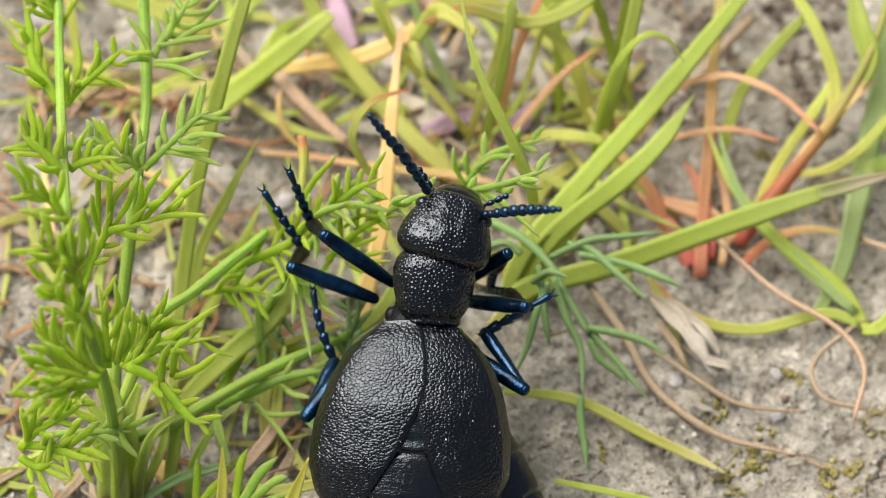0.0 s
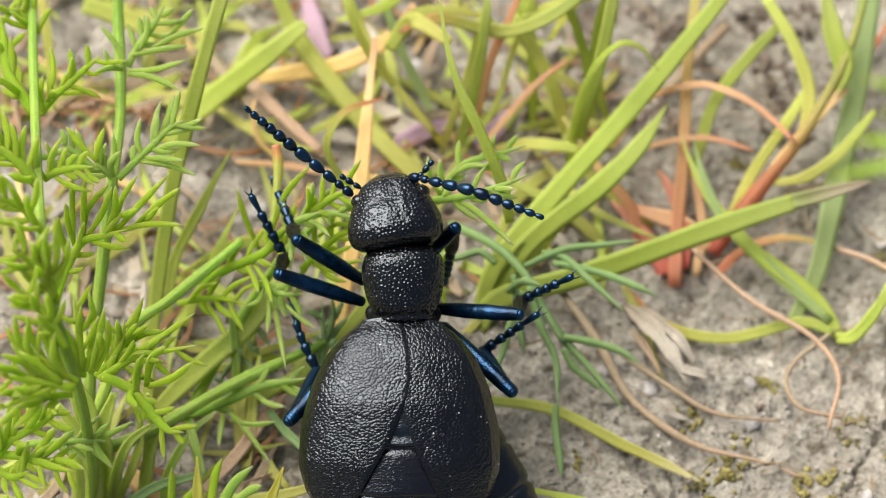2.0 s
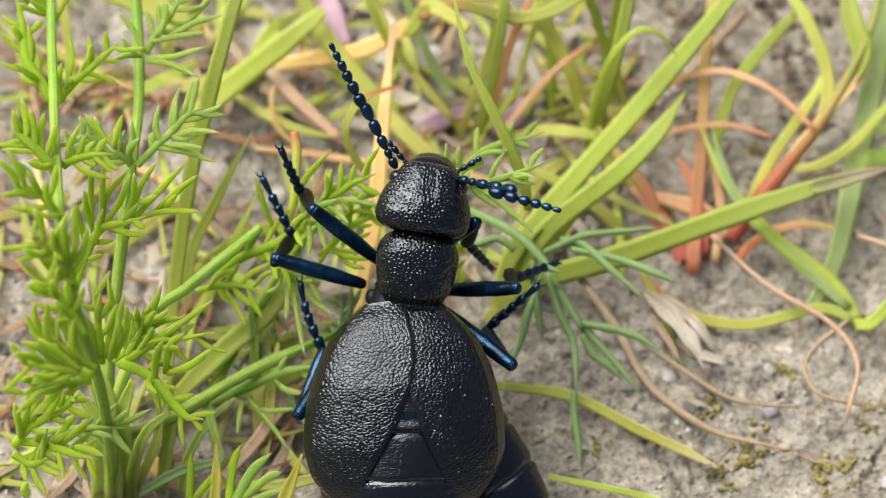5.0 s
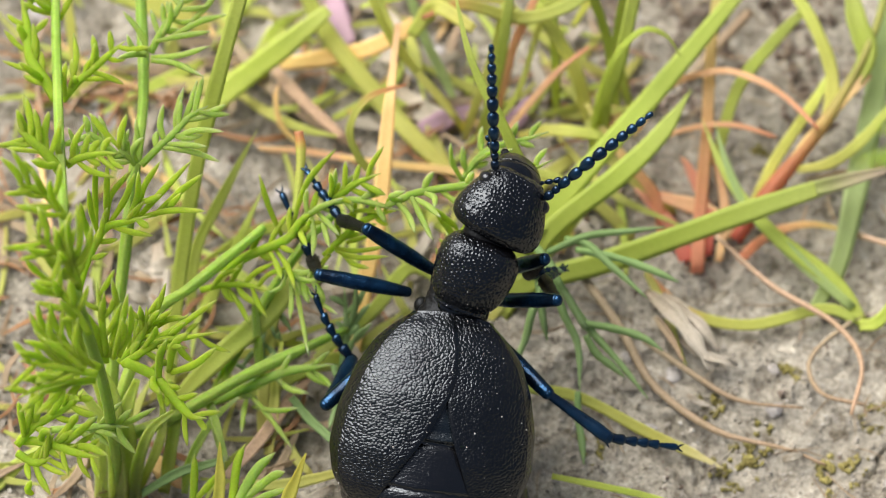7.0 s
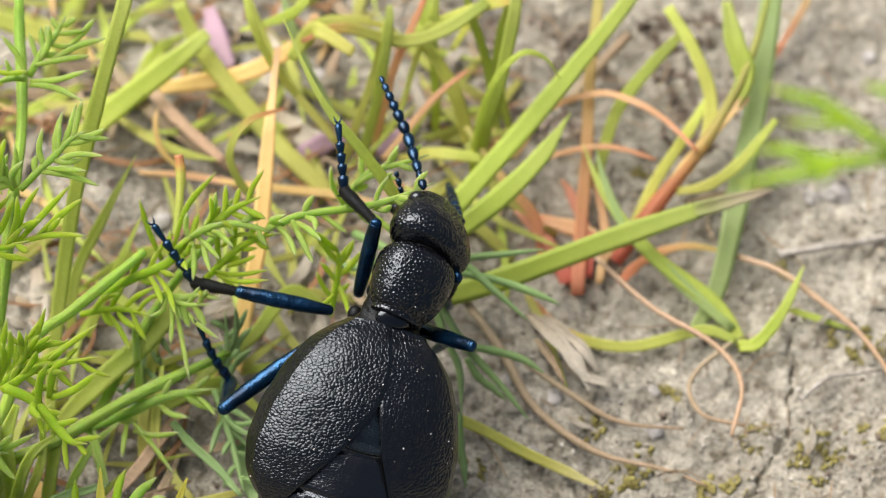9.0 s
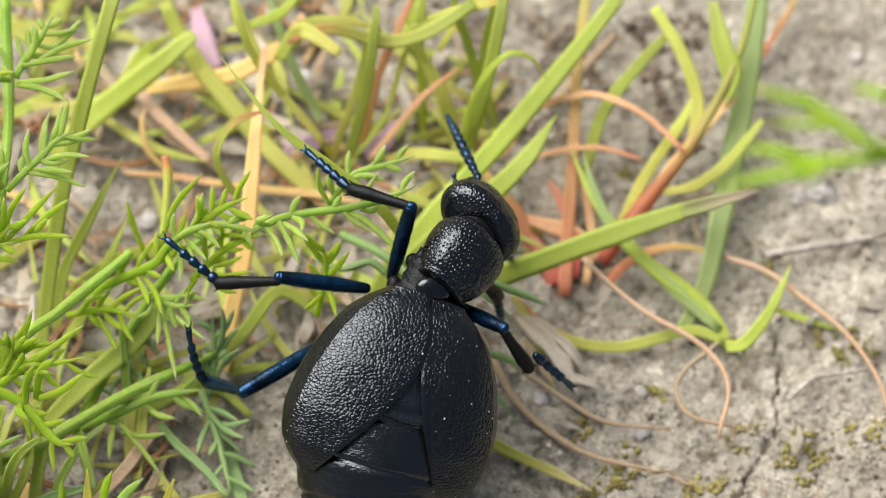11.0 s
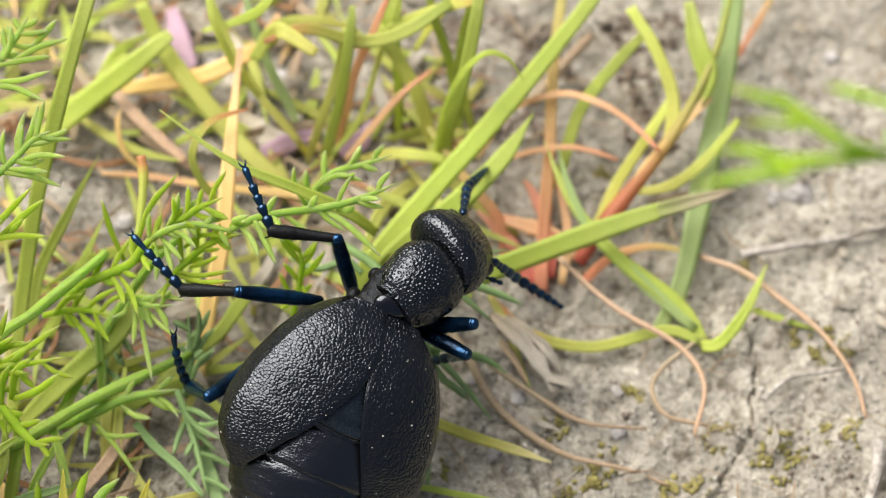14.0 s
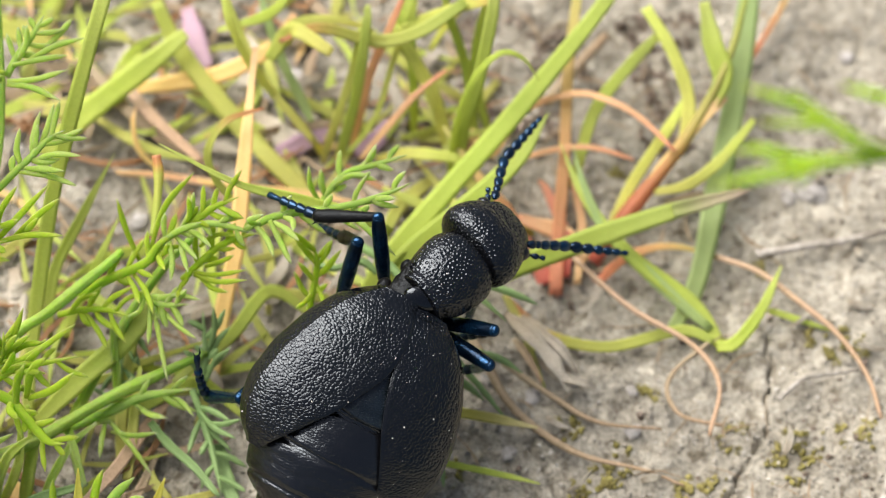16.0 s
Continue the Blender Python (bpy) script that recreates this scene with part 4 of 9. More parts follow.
blade(upper, "orange", 0.40, ((2.1, 12.4, 1.5), (3.6, 13.3, 3.5), (5.1, 14.4, 5.0), (6.8, 15.4, 6.0)), taper=(0.7, 1, 0.9, 0.3))
blade(upper, "lime", 0.69, ((3.0, 12.7, 1.0), (4.6, 12.5, 2.0), (6.1, 12.1, 2.5), (7.6, 11.8, 2.5)), taper=(0.7, 1, 1, 0.7))
blade(upper, "tipped", 0.34, ((1.4, 13.1, 1.0), (3.0, 14.4, 3.0), (4.5, 17.6, 6.0), (6.7, 18.0, 6.5)), taper=(0.7, 1, 0.9, 0.4))
blade(upper, "lime", 0.98, ((0.5, 15.2, 8.0), (-1.3, 16.6, 8.0), (-2.0, 16.9, 7.0), (-2.9, 16.1, 6.0)), taper=(0.6, 0.9, 1, 0.6))
blade(upper, "tipped", 0.75, ((7.8, 17.8, 9.0), (5.4, 16.6, 8.0), (3.0, 16.6, 7.0), (-0.1, 16.8, 8.0), (-2.3, 16.6, 7.0)), taper=(0.8, 1, 1, 0.8, 0.3))
blade(upper, "grass", 0.63, ((-1.4, 18.9, 9.0), (-2.9, 17.7, 8.0), (-5.7, 18.0, 6.0)), taper=(0.5, 1, 0.4))
blade(upper, "grass", 0.55, ((8.6, 14.6, 0.0), (8.4, 15.5, 1.5), (7.9, 16.9, 4.5), (6.9, 18.1, 7.5), (6.7, 18.7, 9.0)), taper=(0.6, 1, 1, 0.9, 0.5), fold=0.12)
blade(upper, "lime", 0.77, ((7.2, 13.1, 0.0), (6.7, 14.2, 2.0), (6.1, 15.2, 4.0), (4.4, 17.0, 6.5), (3.9, 17.8, 7.0)), taper=(0.6, 1, 1, 0.9, 0.5), fold=0.12)
blade(upper, "tipped", 0.34, ((3.6, 14.1, 1.0), (4.6, 15.0, 2.5), (5.4, 15.5, 3.5), (6.6, 16.1, 4.5)), taper=(0.6, 1, 1, 0.9, 0.5), fold=0.12)
blade(upper, "orange", 0.49, ((1.6, 13.8, 0.0), (2.2, 14.9, 3.0), (2.7, 16.0, 5.0), (3.7, 17.1, 7.5), (4.5, 18.0, 9.5)), taper=(0.6, 1, 1, 0.9, 0.5), fold=0.12)
blade(upper, "grass", 0.63, ((1.0, 13.1, 0.0), (1.2, 13.6, 1.5), (1.9, 14.9, 4.5), (2.4, 16.6, 8.0), (2.5, 17.6, 9.0)), taper=(0.6, 1, 1, 0.9, 0.5), fold=0.12)
blade(upper, "lime", 0.52, ((0.0, 13.1, 0.0), (0.7, 14.1, 2.5), (1.7, 16.0, 5.0), (2.1, 17.1, 7.5)), taper=(0.6, 1, 1, 0.9, 0.5), fold=0.12)
blade(upper, "grass", 0.75, ((3.9, 17.4, 6.0), (4.3, 17.8, 7.0), (4.6, 18.5, 7.6), (4.9, 19.4, 8.0)), taper=(0.6, 1, 1, 0.9, 0.5), fold=0.12)
blade(upper, "tipped", 0.57, ((3.3, 16.9, 6.0), (4.7, 17.5, 7.0), (6.5, 17.8, 8.0), (9.1, 17.9, 9.0), (10.2, 18.1, 9.5)), taper=(0.6, 1, 1, 0.9, 0.5), fold=0.12)
blade(upper, "lime", 0.46, ((2.8, 17.6, 6.5), (1.3, 17.9, 7.0), (-0.3, 18.1, 7.0), (-1.5, 18.1, 6.6), (-2.3, 17.9, 6.0)), taper=(0.6, 1, 1, 0.9, 0.5), fold=0.12)
blade(upper, "lime", 0.49, ((-0.3, 12.4, 3.0), (-2.0, 13.9, 4.5), (-3.4, 15.4, 5.5), (-4.3, 17.0, 6.5), (-5.2, 18.7, 8.0), (-5.5, 19.8, 8.5)), taper=(0.6, 1, 1, 0.9, 0.5), fold=0.12)
blade(upper, "pale", 0.55, ((-0.6, 14.6, 2.0), (-1.0, 15.4, 2.5), (-2.2, 17.3, 4.0), (-3.0, 19.1, 5.5), (-3.4, 20.4, 6.0)), taper=(0.6, 1, 1, 0.9, 0.5), fold=0.12)
blade(upper, "lime", 0.95, ((-0.6, 10.3, 0.6), (-1.3, 11.0, 1.0), (-3.4, 13.1, 1.5), (-5.5, 15.6, 1.8), (-7.8, 19.0, 2.0), (-8.9, 20.8, 2.2)), taper=(0.6, 1, 1, 0.9, 0.5), fold=0.12)
blade(upper, "grass", 0.52, ((5.1, 14.6, 0.0), (5.1, 15.6, 3.0), (4.9, 17.0, 6.0), (5.1, 18.7, 9.0)), taper=(0.6, 1, 1, 0.9, 0.5), fold=0.12)
blade(upper, "citron", 0.46, ((6.0, 18.0, 4.0), (7.0, 19.2, 5.0), (7.9, 19.8, 6.0), (8.5, 20.4, 6.5)), taper=(0.6, 1, 1, 0.9, 0.5), fold=0.12)
blade(upper, "grass", 0.57, ((9.4, 14.9, 0.0), (8.5, 16.4, 3.5), (8.6, 17.4, 6.5), (9.1, 18.3, 9.0)), taper=(0.6, 1, 1, 0.9, 0.5), fold=0.12)
yellowtuft = tagged(base("grass_tuft", (-4.4, 0.1, 0)), "tuft of yellowing and withered grass leaves", "grass")
blade(yellowtuft, "yellow", 0.92, ((-5.9, -0.6, 0.0), (-5.4, 2.4, 2.0), (-4.6, 5.5, 4.0), (-4.2, 9.2, 6.0), (-3.9, 12.7, 6.8), (-3.6, 16.1, 7.2)), taper=(0.7, 1, 1, 0.95, 0.5, 0.35), fold=0.1)
blade(yellowtuft, "lime", 0.46, ((0.2, 13.5, 0.0), (-1.2, 13.8, 3.0), (-3.7, 15.1, 6.5), (-4.9, 16.3, 9.0), (-5.3, 17.5, 10.0)), taper=(0.8, 1, 1, 0.9, 0.6))
blade(yellowtuft, "grass", 1.32, ((-15.5, 13.1, 1.0), (-13.0, 14.9, 2.5), (-9.8, 16.9, 4.0), (-7.5, 18.5, 5.0)), taper=(0.6, 1, 1, 0.9, 0.5), fold=0.12)
blade(yellowtuft, "yellow", 0.98, ((-11.5, 17.0, 1.5), (-8.3, 17.2, 2.0), (-5.2, 17.3, 3.0), (-2.6, 18.1, 4.5), (-1.5, 19.1, 6.0)), taper=(0.5, 1, 1, 0.8, 0.4), fold=0.1)
blade(yellowtuft, "lime", 0.98, ((-1.1, 11.1, 0.0), (-3.3, 13.3, 1.2), (-5.8, 15.9, 2.4), (-8.0, 18.6, 3.5), (-9.2, 20.6, 5.0)), taper=(0.7, 1, 1, 1, 0.7), fold=0.15)
blade(yellowtuft, "yellow", 0.34, ((-8.9, 12.0, 1.0), (-10.1, 12.8, 2.0), (-10.4, 14.0, 3.0), (-10.2, 14.7, 3.4)), taper=(0.8, 1, 0.8, 0.2))
blade(yellowtuft, "straw", 0.69, ((-13.2, 19.2, 0.8), (-10.9, 16.2, 0.8), (-8.3, 13.9, 0.8), (-5.8, 12.2, 0.6)), taper=(0.7, 1, 1, 0.7), fold=0.1)
blade(yellowtuft, "tipped", 0.43, ((-4.4, 7.9, 4.0), (-5.6, 8.5, 5.5), (-6.1, 9.5, 7.0), (-5.1, 10.8, 8.0), (-3.1, 11.5, 8.2)), taper=(0.9, 1, 1, 0.9, 0.3), fold=0.3)
blade(yellowtuft, "lime", 0.57, ((-12.8, 15.7, 1.0), (-10.8, 13.9, 1.5), (-8.9, 12.6, 2.0), (-7.0, 12.1, 2.0)), taper=(0.7, 1, 0.9, 0.2))
blade(yellowtuft, "grass", 0.69, ((-4.3, -2.8, 0.3), (-6.7, -1.2, 1.0), (-10.0, -3.1, 1.5), (-13.5, -4.1, 1.5)), taper=(0.5, 1, 1, 0.5))
blade(yellowtuft, "drystem", 0.69, ((-12.4, -8.2, 1.0), (-10.8, -6.3, 1.2), (-9.4, -4.1, 1.2), (-7.9, -1.8, 1.0)), taper=(0.7, 1, 1, 0.5))
blade(yellowtuft, "yellow", 0.46, ((-7.0, 11.5, 0.8), (-3.9, 10.9, 1.0), (-0.7, 10.5, 1.0), (2.4, 9.9, 0.8)), taper=(0.5, 1, 1, 0.5))
blade(yellowtuft, "orange", 0.40, ((-11.4, 12.2, 0.6), (-8.9, 11.9, 0.8), (-5.8, 11.3, 0.8), (-3.3, 11.1, 0.6)), taper=(0.5, 1, 1, 0.5))
blade(yellowtuft, "grass", 0.75, ((-0.7, 3.0, 1.0), (-2.9, 3.8, 2.0), (-4.9, 0.8, 2.5), (-7.9, -1.7, 2.0)), taper=(0.5, 1, 1, 0.4))
leftgrass = tagged(base("grass_tuft", (-15.5, -3.3, 0)), "long narrow green grass blades beside a herb", "grass")
blade(leftgrass, "grass", 0.82, ((-15.7, -3.3, 0.0), (-15.3, 0.5, 3.0), (-14.2, 5.5, 8.0), (-12.9, 8.9, 12.0), (-11.4, 12.2, 16.0), (-10.8, 14.0, 17.0)), taper=(0.7, 0.9, 1, 1, 0.95, 0.9), fold=0.1)
blade(leftgrass, "grass", 0.63, ((-14.8, 2.1, 0.0), (-14.4, 4.6, 2.5), (-12.8, 6.8, 5.0), (-11.0, 9.1, 7.5)), taper=(0.8, 1, 0.9, 0), fold=0.3)
blade(leftgrass, "lime", 0.69, ((-10.5, -7.0, 0.0), (-10.6, -3.4, 1.5), (-10.0, 0.5, 3.0), (-9.5, 3.0, 3.5)), taper=(0.8, 1, 0.8, 0.2))
blade(leftgrass, "grass", 0.46, ((-13.8, 1.6, 1.0), (-12.7, 3.3, 3.0), (-11.7, 4.8, 4.5), (-10.7, 6.7, 5.5)), taper=(0.8, 1, 0.9, 0))
blade(leftgrass, "yellow", 0.34, ((-23.7, 13.0, 0.5), (-23.2, 9.6, 0.6), (-22.5, 6.4, 0.6)), taper=(0.8, 1, 0.5))
blade(leftgrass, "lime", 0.57, ((-22.1, 19.5, 6.0), (-21.8, 17.9, 5.0), (-21.6, 16.3, 3.5), (-21.5, 14.7, 2.0)), taper=(0.8, 1, 1, 0.5))
blade(leftgrass, "lime", 1.15, ((-14.4, 19.2, 2.0), (-17.3, 20.0, 3.0), (-20.1, 20.8, 3.5)), taper=(0.6, 1, 0.8))
blade(leftgrass, "lime", 1.15, ((-17.0, 16.7, 0.6), (-14.4, 16.1, 1.0), (-11.5, 16.9, 1.5), (-10.0, 18.8, 2.5)), taper=(0.4, 1, 1, 0.4))
herb = tagged(base("feathery_herb", (-17.7, -9.0, 0)), "bushy bright green herb with finely divided feathery leaves", "herb")
stalk(herb, "stem", 0.62, ((-18.1, -8.9, 0.3), (-17.9, -8.3, 4.5), (-17.9, -7.8, 10.5), (-18.2, -7.5, 15.3), (-18.9, -5.4, 17.7), (-19.4, -2.3, 18.3), (-20.1, 2.8, 16.8), (-20.8, 7.8, 14.3), (-21.2, 11.4, 13.5), (-21.4, 14.6, 13.6)), radii=(1.1, 1.0, 0.95, 0.85, 0.75))
stalk(herb, "stem", 0.70, ((-17.9, -8.9, 0.3), (-18.1, -6.4, 1.4), (-18.4, -3.9, 3.6), (-18.0, -1.1, 5.9), (-17.5, 1.9, 8.3), (-17.0, 4.9, 10.7), (-16.7, 8.0, 11.3), (-16.8, 11.1, 11.8), (-17.0, 13.7, 12.3), (-17.0, 15.2, 13.2)), radii=(1.1, 1.0, 0.95, 0.85, 0.75))
spray(herb, "herb", ((0.41, ((-21.3, 12.7, 12.7), (-21.7, 13.1, 13.3), (-22.2, 13.7, 13.9))), (0.31, ((-21.1, 12.4, 13.0), (-20.7, 13.0, 13.5), (-20.3, 13.4, 14.0))), (0.31, ((-21.4, 12.9, 13.0), (-21.9, 12.8, 13.6), (-22.4, 13.0, 14.2))),), extra=8)
spray(herb, "herb", ((0.56, ((-21.1, 7.9, 12.3), (-21.7, 8.9, 12.6), (-22.5, 10.1, 12.8), (-22.8, 12.0, 13.1), (-23.2, 13.8, 13.6))), (0.38, ((-22.3, 9.8, 12.6), (-22.2, 10.7, 13.1), (-22.4, 11.8, 13.6))), (0.38, ((-22.7, 10.8, 12.6), (-22.9, 11.3, 13.2), (-23.2, 11.6, 13.8))), (0.38, ((-21.8, 8.9, 12.6), (-22.2, 8.8, 13.3), (-22.9, 9.1, 14.0))),), extra=8)
spray(herb, "herb", ((0.38, ((-20.7, 7.5, 12.8), (-19.9, 8.5, 13.1), (-19.2, 9.1, 13.3), (-18.3, 9.9, 13.6), (-17.5, 10.5, 13.9))), (0.31, ((-20.3, 8.1, 13.1), (-20.1, 9.7, 13.6), (-20.2, 10.9, 14.0))), (0.31, ((-19.5, 8.9, 13.1), (-19.2, 9.6, 13.7), (-19.0, 10.1, 14.3))), (0.31, ((-20.5, 7.6, 13.1), (-20.5, 8.1, 13.8), (-20.4, 8.8, 14.5))), (0.31, ((-20.0, 8.4, 13.1), (-20.0, 8.4, 13.5), (-19.8, 8.2, 14.0))),), extra=8)
spray(herb, "herb", ((0.38, ((-19.6, 1.1, 16.9), (-19.1, 1.3, 17.2), (-18.1, 1.4, 17.5), (-17.0, 1.2, 17.9))), (0.31, ((-19.4, 1.3, 17.1), (-19.1, 2.1, 17.6), (-18.7, 2.9, 18.0))), (0.31, ((-17.0, 2.0, 17.1), (-17.8, 2.6, 17.7), (-18.5, 3.3, 18.3))), (0.31, ((-17.1, 2.0, 17.1), (-16.9, 2.5, 17.8), (-16.6, 3.1, 18.5))), (0.31, ((-19.5, 1.0, 17.1), (-20.0, 1.7, 17.6), (-19.9, 3.2, 18.0))),), extra=8)
spray(herb, "herb_cool", ((0.33, ((-17.3, 2.3, 16.0), (-18.1, 2.8, 16.5), (-18.9, 3.2, 17.0))), (0.29, ((-17.8, 2.4, 16.3), (-18.5, 2.2, 16.7), (-19.0, 1.9, 17.2))), (0.29, ((-19.2, 1.8, 16.3), (-19.3, 2.4, 16.8), (-19.6, 3.0, 17.4))),), extra=8)
spray(herb, "herb", ((0.51, ((-19.7, 0.2, 17.5), (-20.4, 1.0, 18.0), (-21.2, 1.6, 18.4), (-21.9, 2.1, 18.7))), (0.38, ((-20.5, 1.2, 18.0), (-20.6, 2.1, 18.4), (-20.4, 3.0, 18.9))), (0.38, ((-20.9, 1.6, 18.0), (-21.3, 2.7, 18.5), (-21.7, 3.9, 19.1))), (0.38, ((-21.4, 2.0, 18.0), (-21.6, 2.4, 18.7), (-21.9, 2.8, 19.4))), (0.38, ((-20.0, 0.5, 18.0), (-20.4, 0.2, 18.4), (-21.1, 0.2, 18.9))),), extra=8)
spray(herb, "herb", ((0.38, ((-19.2, -2.9, 18.5), (-20.0, -2.2, 19.4), (-20.8, -2.0, 20.0), (-21.4, -2.1, 20.4))), (0.31, ((-20.0, -2.2, 19.3), (-20.3, -2.0, 20.1), (-20.7, -1.6, 20.9))), (0.31, ((-19.3, -2.9, 18.9), (-20.1, -3.2, 19.5), (-20.9, -3.2, 20.3))), (0.31, ((-19.5, -2.7, 19.0), (-19.8, -2.4, 20.1), (-19.7, -2.3, 21.2))),), extra=8)
spray(herb, "herb", ((0.33, ((-18.8, -5.4, 18.3), (-19.5, -5.0, 19.2), (-20.5, -4.7, 20.1))), (0.33, ((-18.9, -5.4, 18.6), (-19.3, -4.9, 19.5), (-19.4, -4.5, 20.4))), (0.33, ((-19.4, -5.0, 18.8), (-20.1, -5.4, 19.5), (-20.8, -5.5, 20.2))), (0.33, ((-18.7, -5.3, 18.7), (-18.8, -4.8, 19.9), (-18.8, -4.5, 21.1))), (0.33, ((-18.6, -5.2, 18.7), (-18.3, -4.6, 19.7), (-18.4, -3.5, 21.0))), (0.33, ((-18.8, -5.5, 18.5), (-19.0, -4.5, 19.9), (-18.6, -4.0, 21.1))),), extra=8)
rib = spray(herb, "herb", ((0.43, ((-19.6, -3.1, 10.7), (-19.2, -2.0, 11.6), (-18.7, -1.1, 12.4), (-18.0, -0.3, 13.2), (-16.8, -0.1, 13.5), (-15.7, -0.0, 13.9))), (0.33, ((-18.0, 0.1, 12.9), (-17.7, 1.0, 14.1), (-16.6, 1.9, 15.2))), (0.33, ((-17.8, 0.2, 12.9), (-17.1, 0.8, 14.1), (-16.4, 1.6, 15.4))), (0.33, ((-18.4, -0.3, 12.7), (-18.6, 0.2, 13.9), (-18.7, 0.8, 15.2))), (0.33, ((-18.5, -0.0, 12.8), (-18.5, 1.2, 14.1), (-18.4, 2.2, 15.3))), (0.33, ((-18.0, 0.2, 13.0), (-17.9, 1.1, 14.3), (-17.8, 2.1, 15.6))), (0.33, ((-16.9, 0.3, 13.0), (-16.4, 0.9, 14.3), (-16.2, 1.5, 15.7))), (0.33, ((-16.5, 0.4, 13.0), (-16.0, 1.4, 14.3), (-15.2, 2.3, 15.3))),), extra=8)
spray(herb, "herb", ((0.33, ((-16.4, 0.4, 13.0), (-15.1, 1.2, 14.3), (-13.6, 2.2, 15.6))), (0.33, ((-15.6, 0.5, 13.1), (-14.2, 1.1, 14.5), (-13.0, 1.4, 15.6))), (0.33, ((-16.2, 0.4, 13.1), (-14.6, 0.4, 13.7), (-12.9, 0.1, 14.2))), (0.33, ((-15.1, 0.7, 13.3), (-14.6, 0.7, 14.0), (-14.1, 0.7, 14.9))), (0.33, ((-18.7, -0.9, 12.3), (-19.0, -0.3, 13.6), (-19.1, 0.2, 14.9))), (0.33, ((-19.0, -1.3, 12.1), (-18.3, -0.8, 13.0), (-18.0, -0.1, 14.1))), (0.33, ((-16.5, 1.1, 13.5), (-15.8, 0.7, 14.1), (-15.1, 0.7, 14.8))),), rib=rib)
spray(herb, "herb", ((0.33, ((-18.5, -6.1, 17.3), (-18.7, -5.5, 18.3), (-19.4, -4.7, 19.5))), (0.33, ((-18.6, -5.8, 17.8), (-18.0, -4.9, 19.0), (-17.7, -4.1, 20.1))), (0.33, ((-18.7, -5.6, 18.0), (-18.4, -4.7, 19.2), (-18.4, -4.1, 20.4))), (0.33, ((-18.9, -5.1, 18.2), (-19.2, -4.6, 19.5), (-18.9, -4.3, 20.7))), (0.33, ((-18.5, -6.1, 17.7), (-19.6, -5.6, 18.6), (-20.1, -5.2, 19.4))), (0.33, ((-18.7, -5.8, 17.8), (-19.0, -5.4, 18.8), (-19.3, -5.4, 19.7))),), extra=8)
spray(herb, "herb", ((0.33, ((-18.0, -8.0, 16.2), (-18.9, -6.9, 17.5), (-20.1, -6.0, 18.7))), (0.33, ((-18.5, -7.5, 16.8), (-18.9, -7.5, 17.5), (-19.3, -7.2, 18.3))), (0.33, ((-19.1, -6.7, 17.3), (-19.4, -6.6, 18.2), (-19.5, -6.5, 19.0))), (0.33, ((-19.5, -6.3, 17.5), (-20.1, -6.7, 18.3), (-20.6, -6.8, 19.2))), (0.33, ((-19.6, -6.1, 17.7), (-20.4, -5.8, 18.4), (-20.9, -5.6, 19.2))), (0.33, ((-18.8, -7.2, 17.0), (-18.7, -6.8, 18.0), (-18.8, -6.5, 19.0))),), extra=8)
spray(herb, "herb", ((0.38, ((-17.7, -7.3, 12.0), (-17.7, -6.6, 13.1), (-18.0, -4.4, 15.1))), (0.33, ((-17.6, -7.2, 12.4), (-17.7, -6.0, 13.7), (-17.6, -4.9, 15.0))), (0.33, ((-17.5, -7.2, 12.4), (-17.1, -5.6, 14.1), (-17.2, -4.5, 15.6))), (0.33, ((-17.3, -7.3, 12.3), (-16.7, -6.2, 14.0), (-16.4, -5.3, 15.4))), (0.33, ((-17.0, -7.2, 12.4), (-16.4, -6.3, 13.6), (-16.3, -5.5, 14.7))), (0.33, ((-17.9, -7.4, 12.3), (-18.5, -6.6, 13.6), (-18.6, -5.5, 15.0))), (0.33, ((-18.0, -7.4, 12.2), (-19.0, -6.6, 13.7), (-19.2, -6.0, 15.0))), (0.33, ((-17.8, -7.2, 12.4), (-18.1, -6.3, 13.6), (-18.5, -5.8, 14.5))), (0.33, ((-17.1, -7.0, 12.5), (-16.7, -6.6, 13.5), (-16.7, -6.2, 14.6))),), extra=8)
spray(herb, "herb", ((0.38, ((-17.4, -5.7, 9.0), (-16.6, -5.2, 9.8), (-16.0, -4.6, 10.6), (-15.9, -3.8, 11.4))), (0.33, ((-16.6, -5.1, 9.7), (-15.5, -3.9, 11.0), (-14.9, -2.9, 12.2))), (0.33, ((-16.4, -4.9, 9.8), (-15.7, -4.5, 10.8), (-15.2, -4.2, 11.8))), (0.33, ((-16.5, -5.2, 9.6), (-14.5, -4.8, 10.8), (-12.3, -3.9, 12.3))), (0.33, ((-16.2, -4.6, 9.9), (-15.0, -4.3, 10.7), (-13.9, -4.4, 11.4))), (0.33, ((-16.9, -5.4, 9.5), (-16.2, -4.5, 10.8), (-16.2, -4.0, 11.9))),), extra=8)
spray(herb, "herb", ((0.38, ((-17.2, -6.0, 9.3), (-16.4, -5.7, 9.8), (-15.1, -5.2, 10.4), (-14.0, -5.2, 10.7), (-12.1, -5.1, 11.2))), (0.31, ((-15.1, -5.1, 10.1), (-14.5, -4.9, 10.9), (-13.9, -4.8, 11.6))), (0.31, ((-16.3, -5.6, 9.8), (-15.5, -5.1, 10.9), (-15.3, -5.1, 11.7))), (0.31, ((-15.7, -5.3, 10.0), (-14.7, -5.8, 10.7), (-14.0, -6.1, 11.5))),), extra=8)
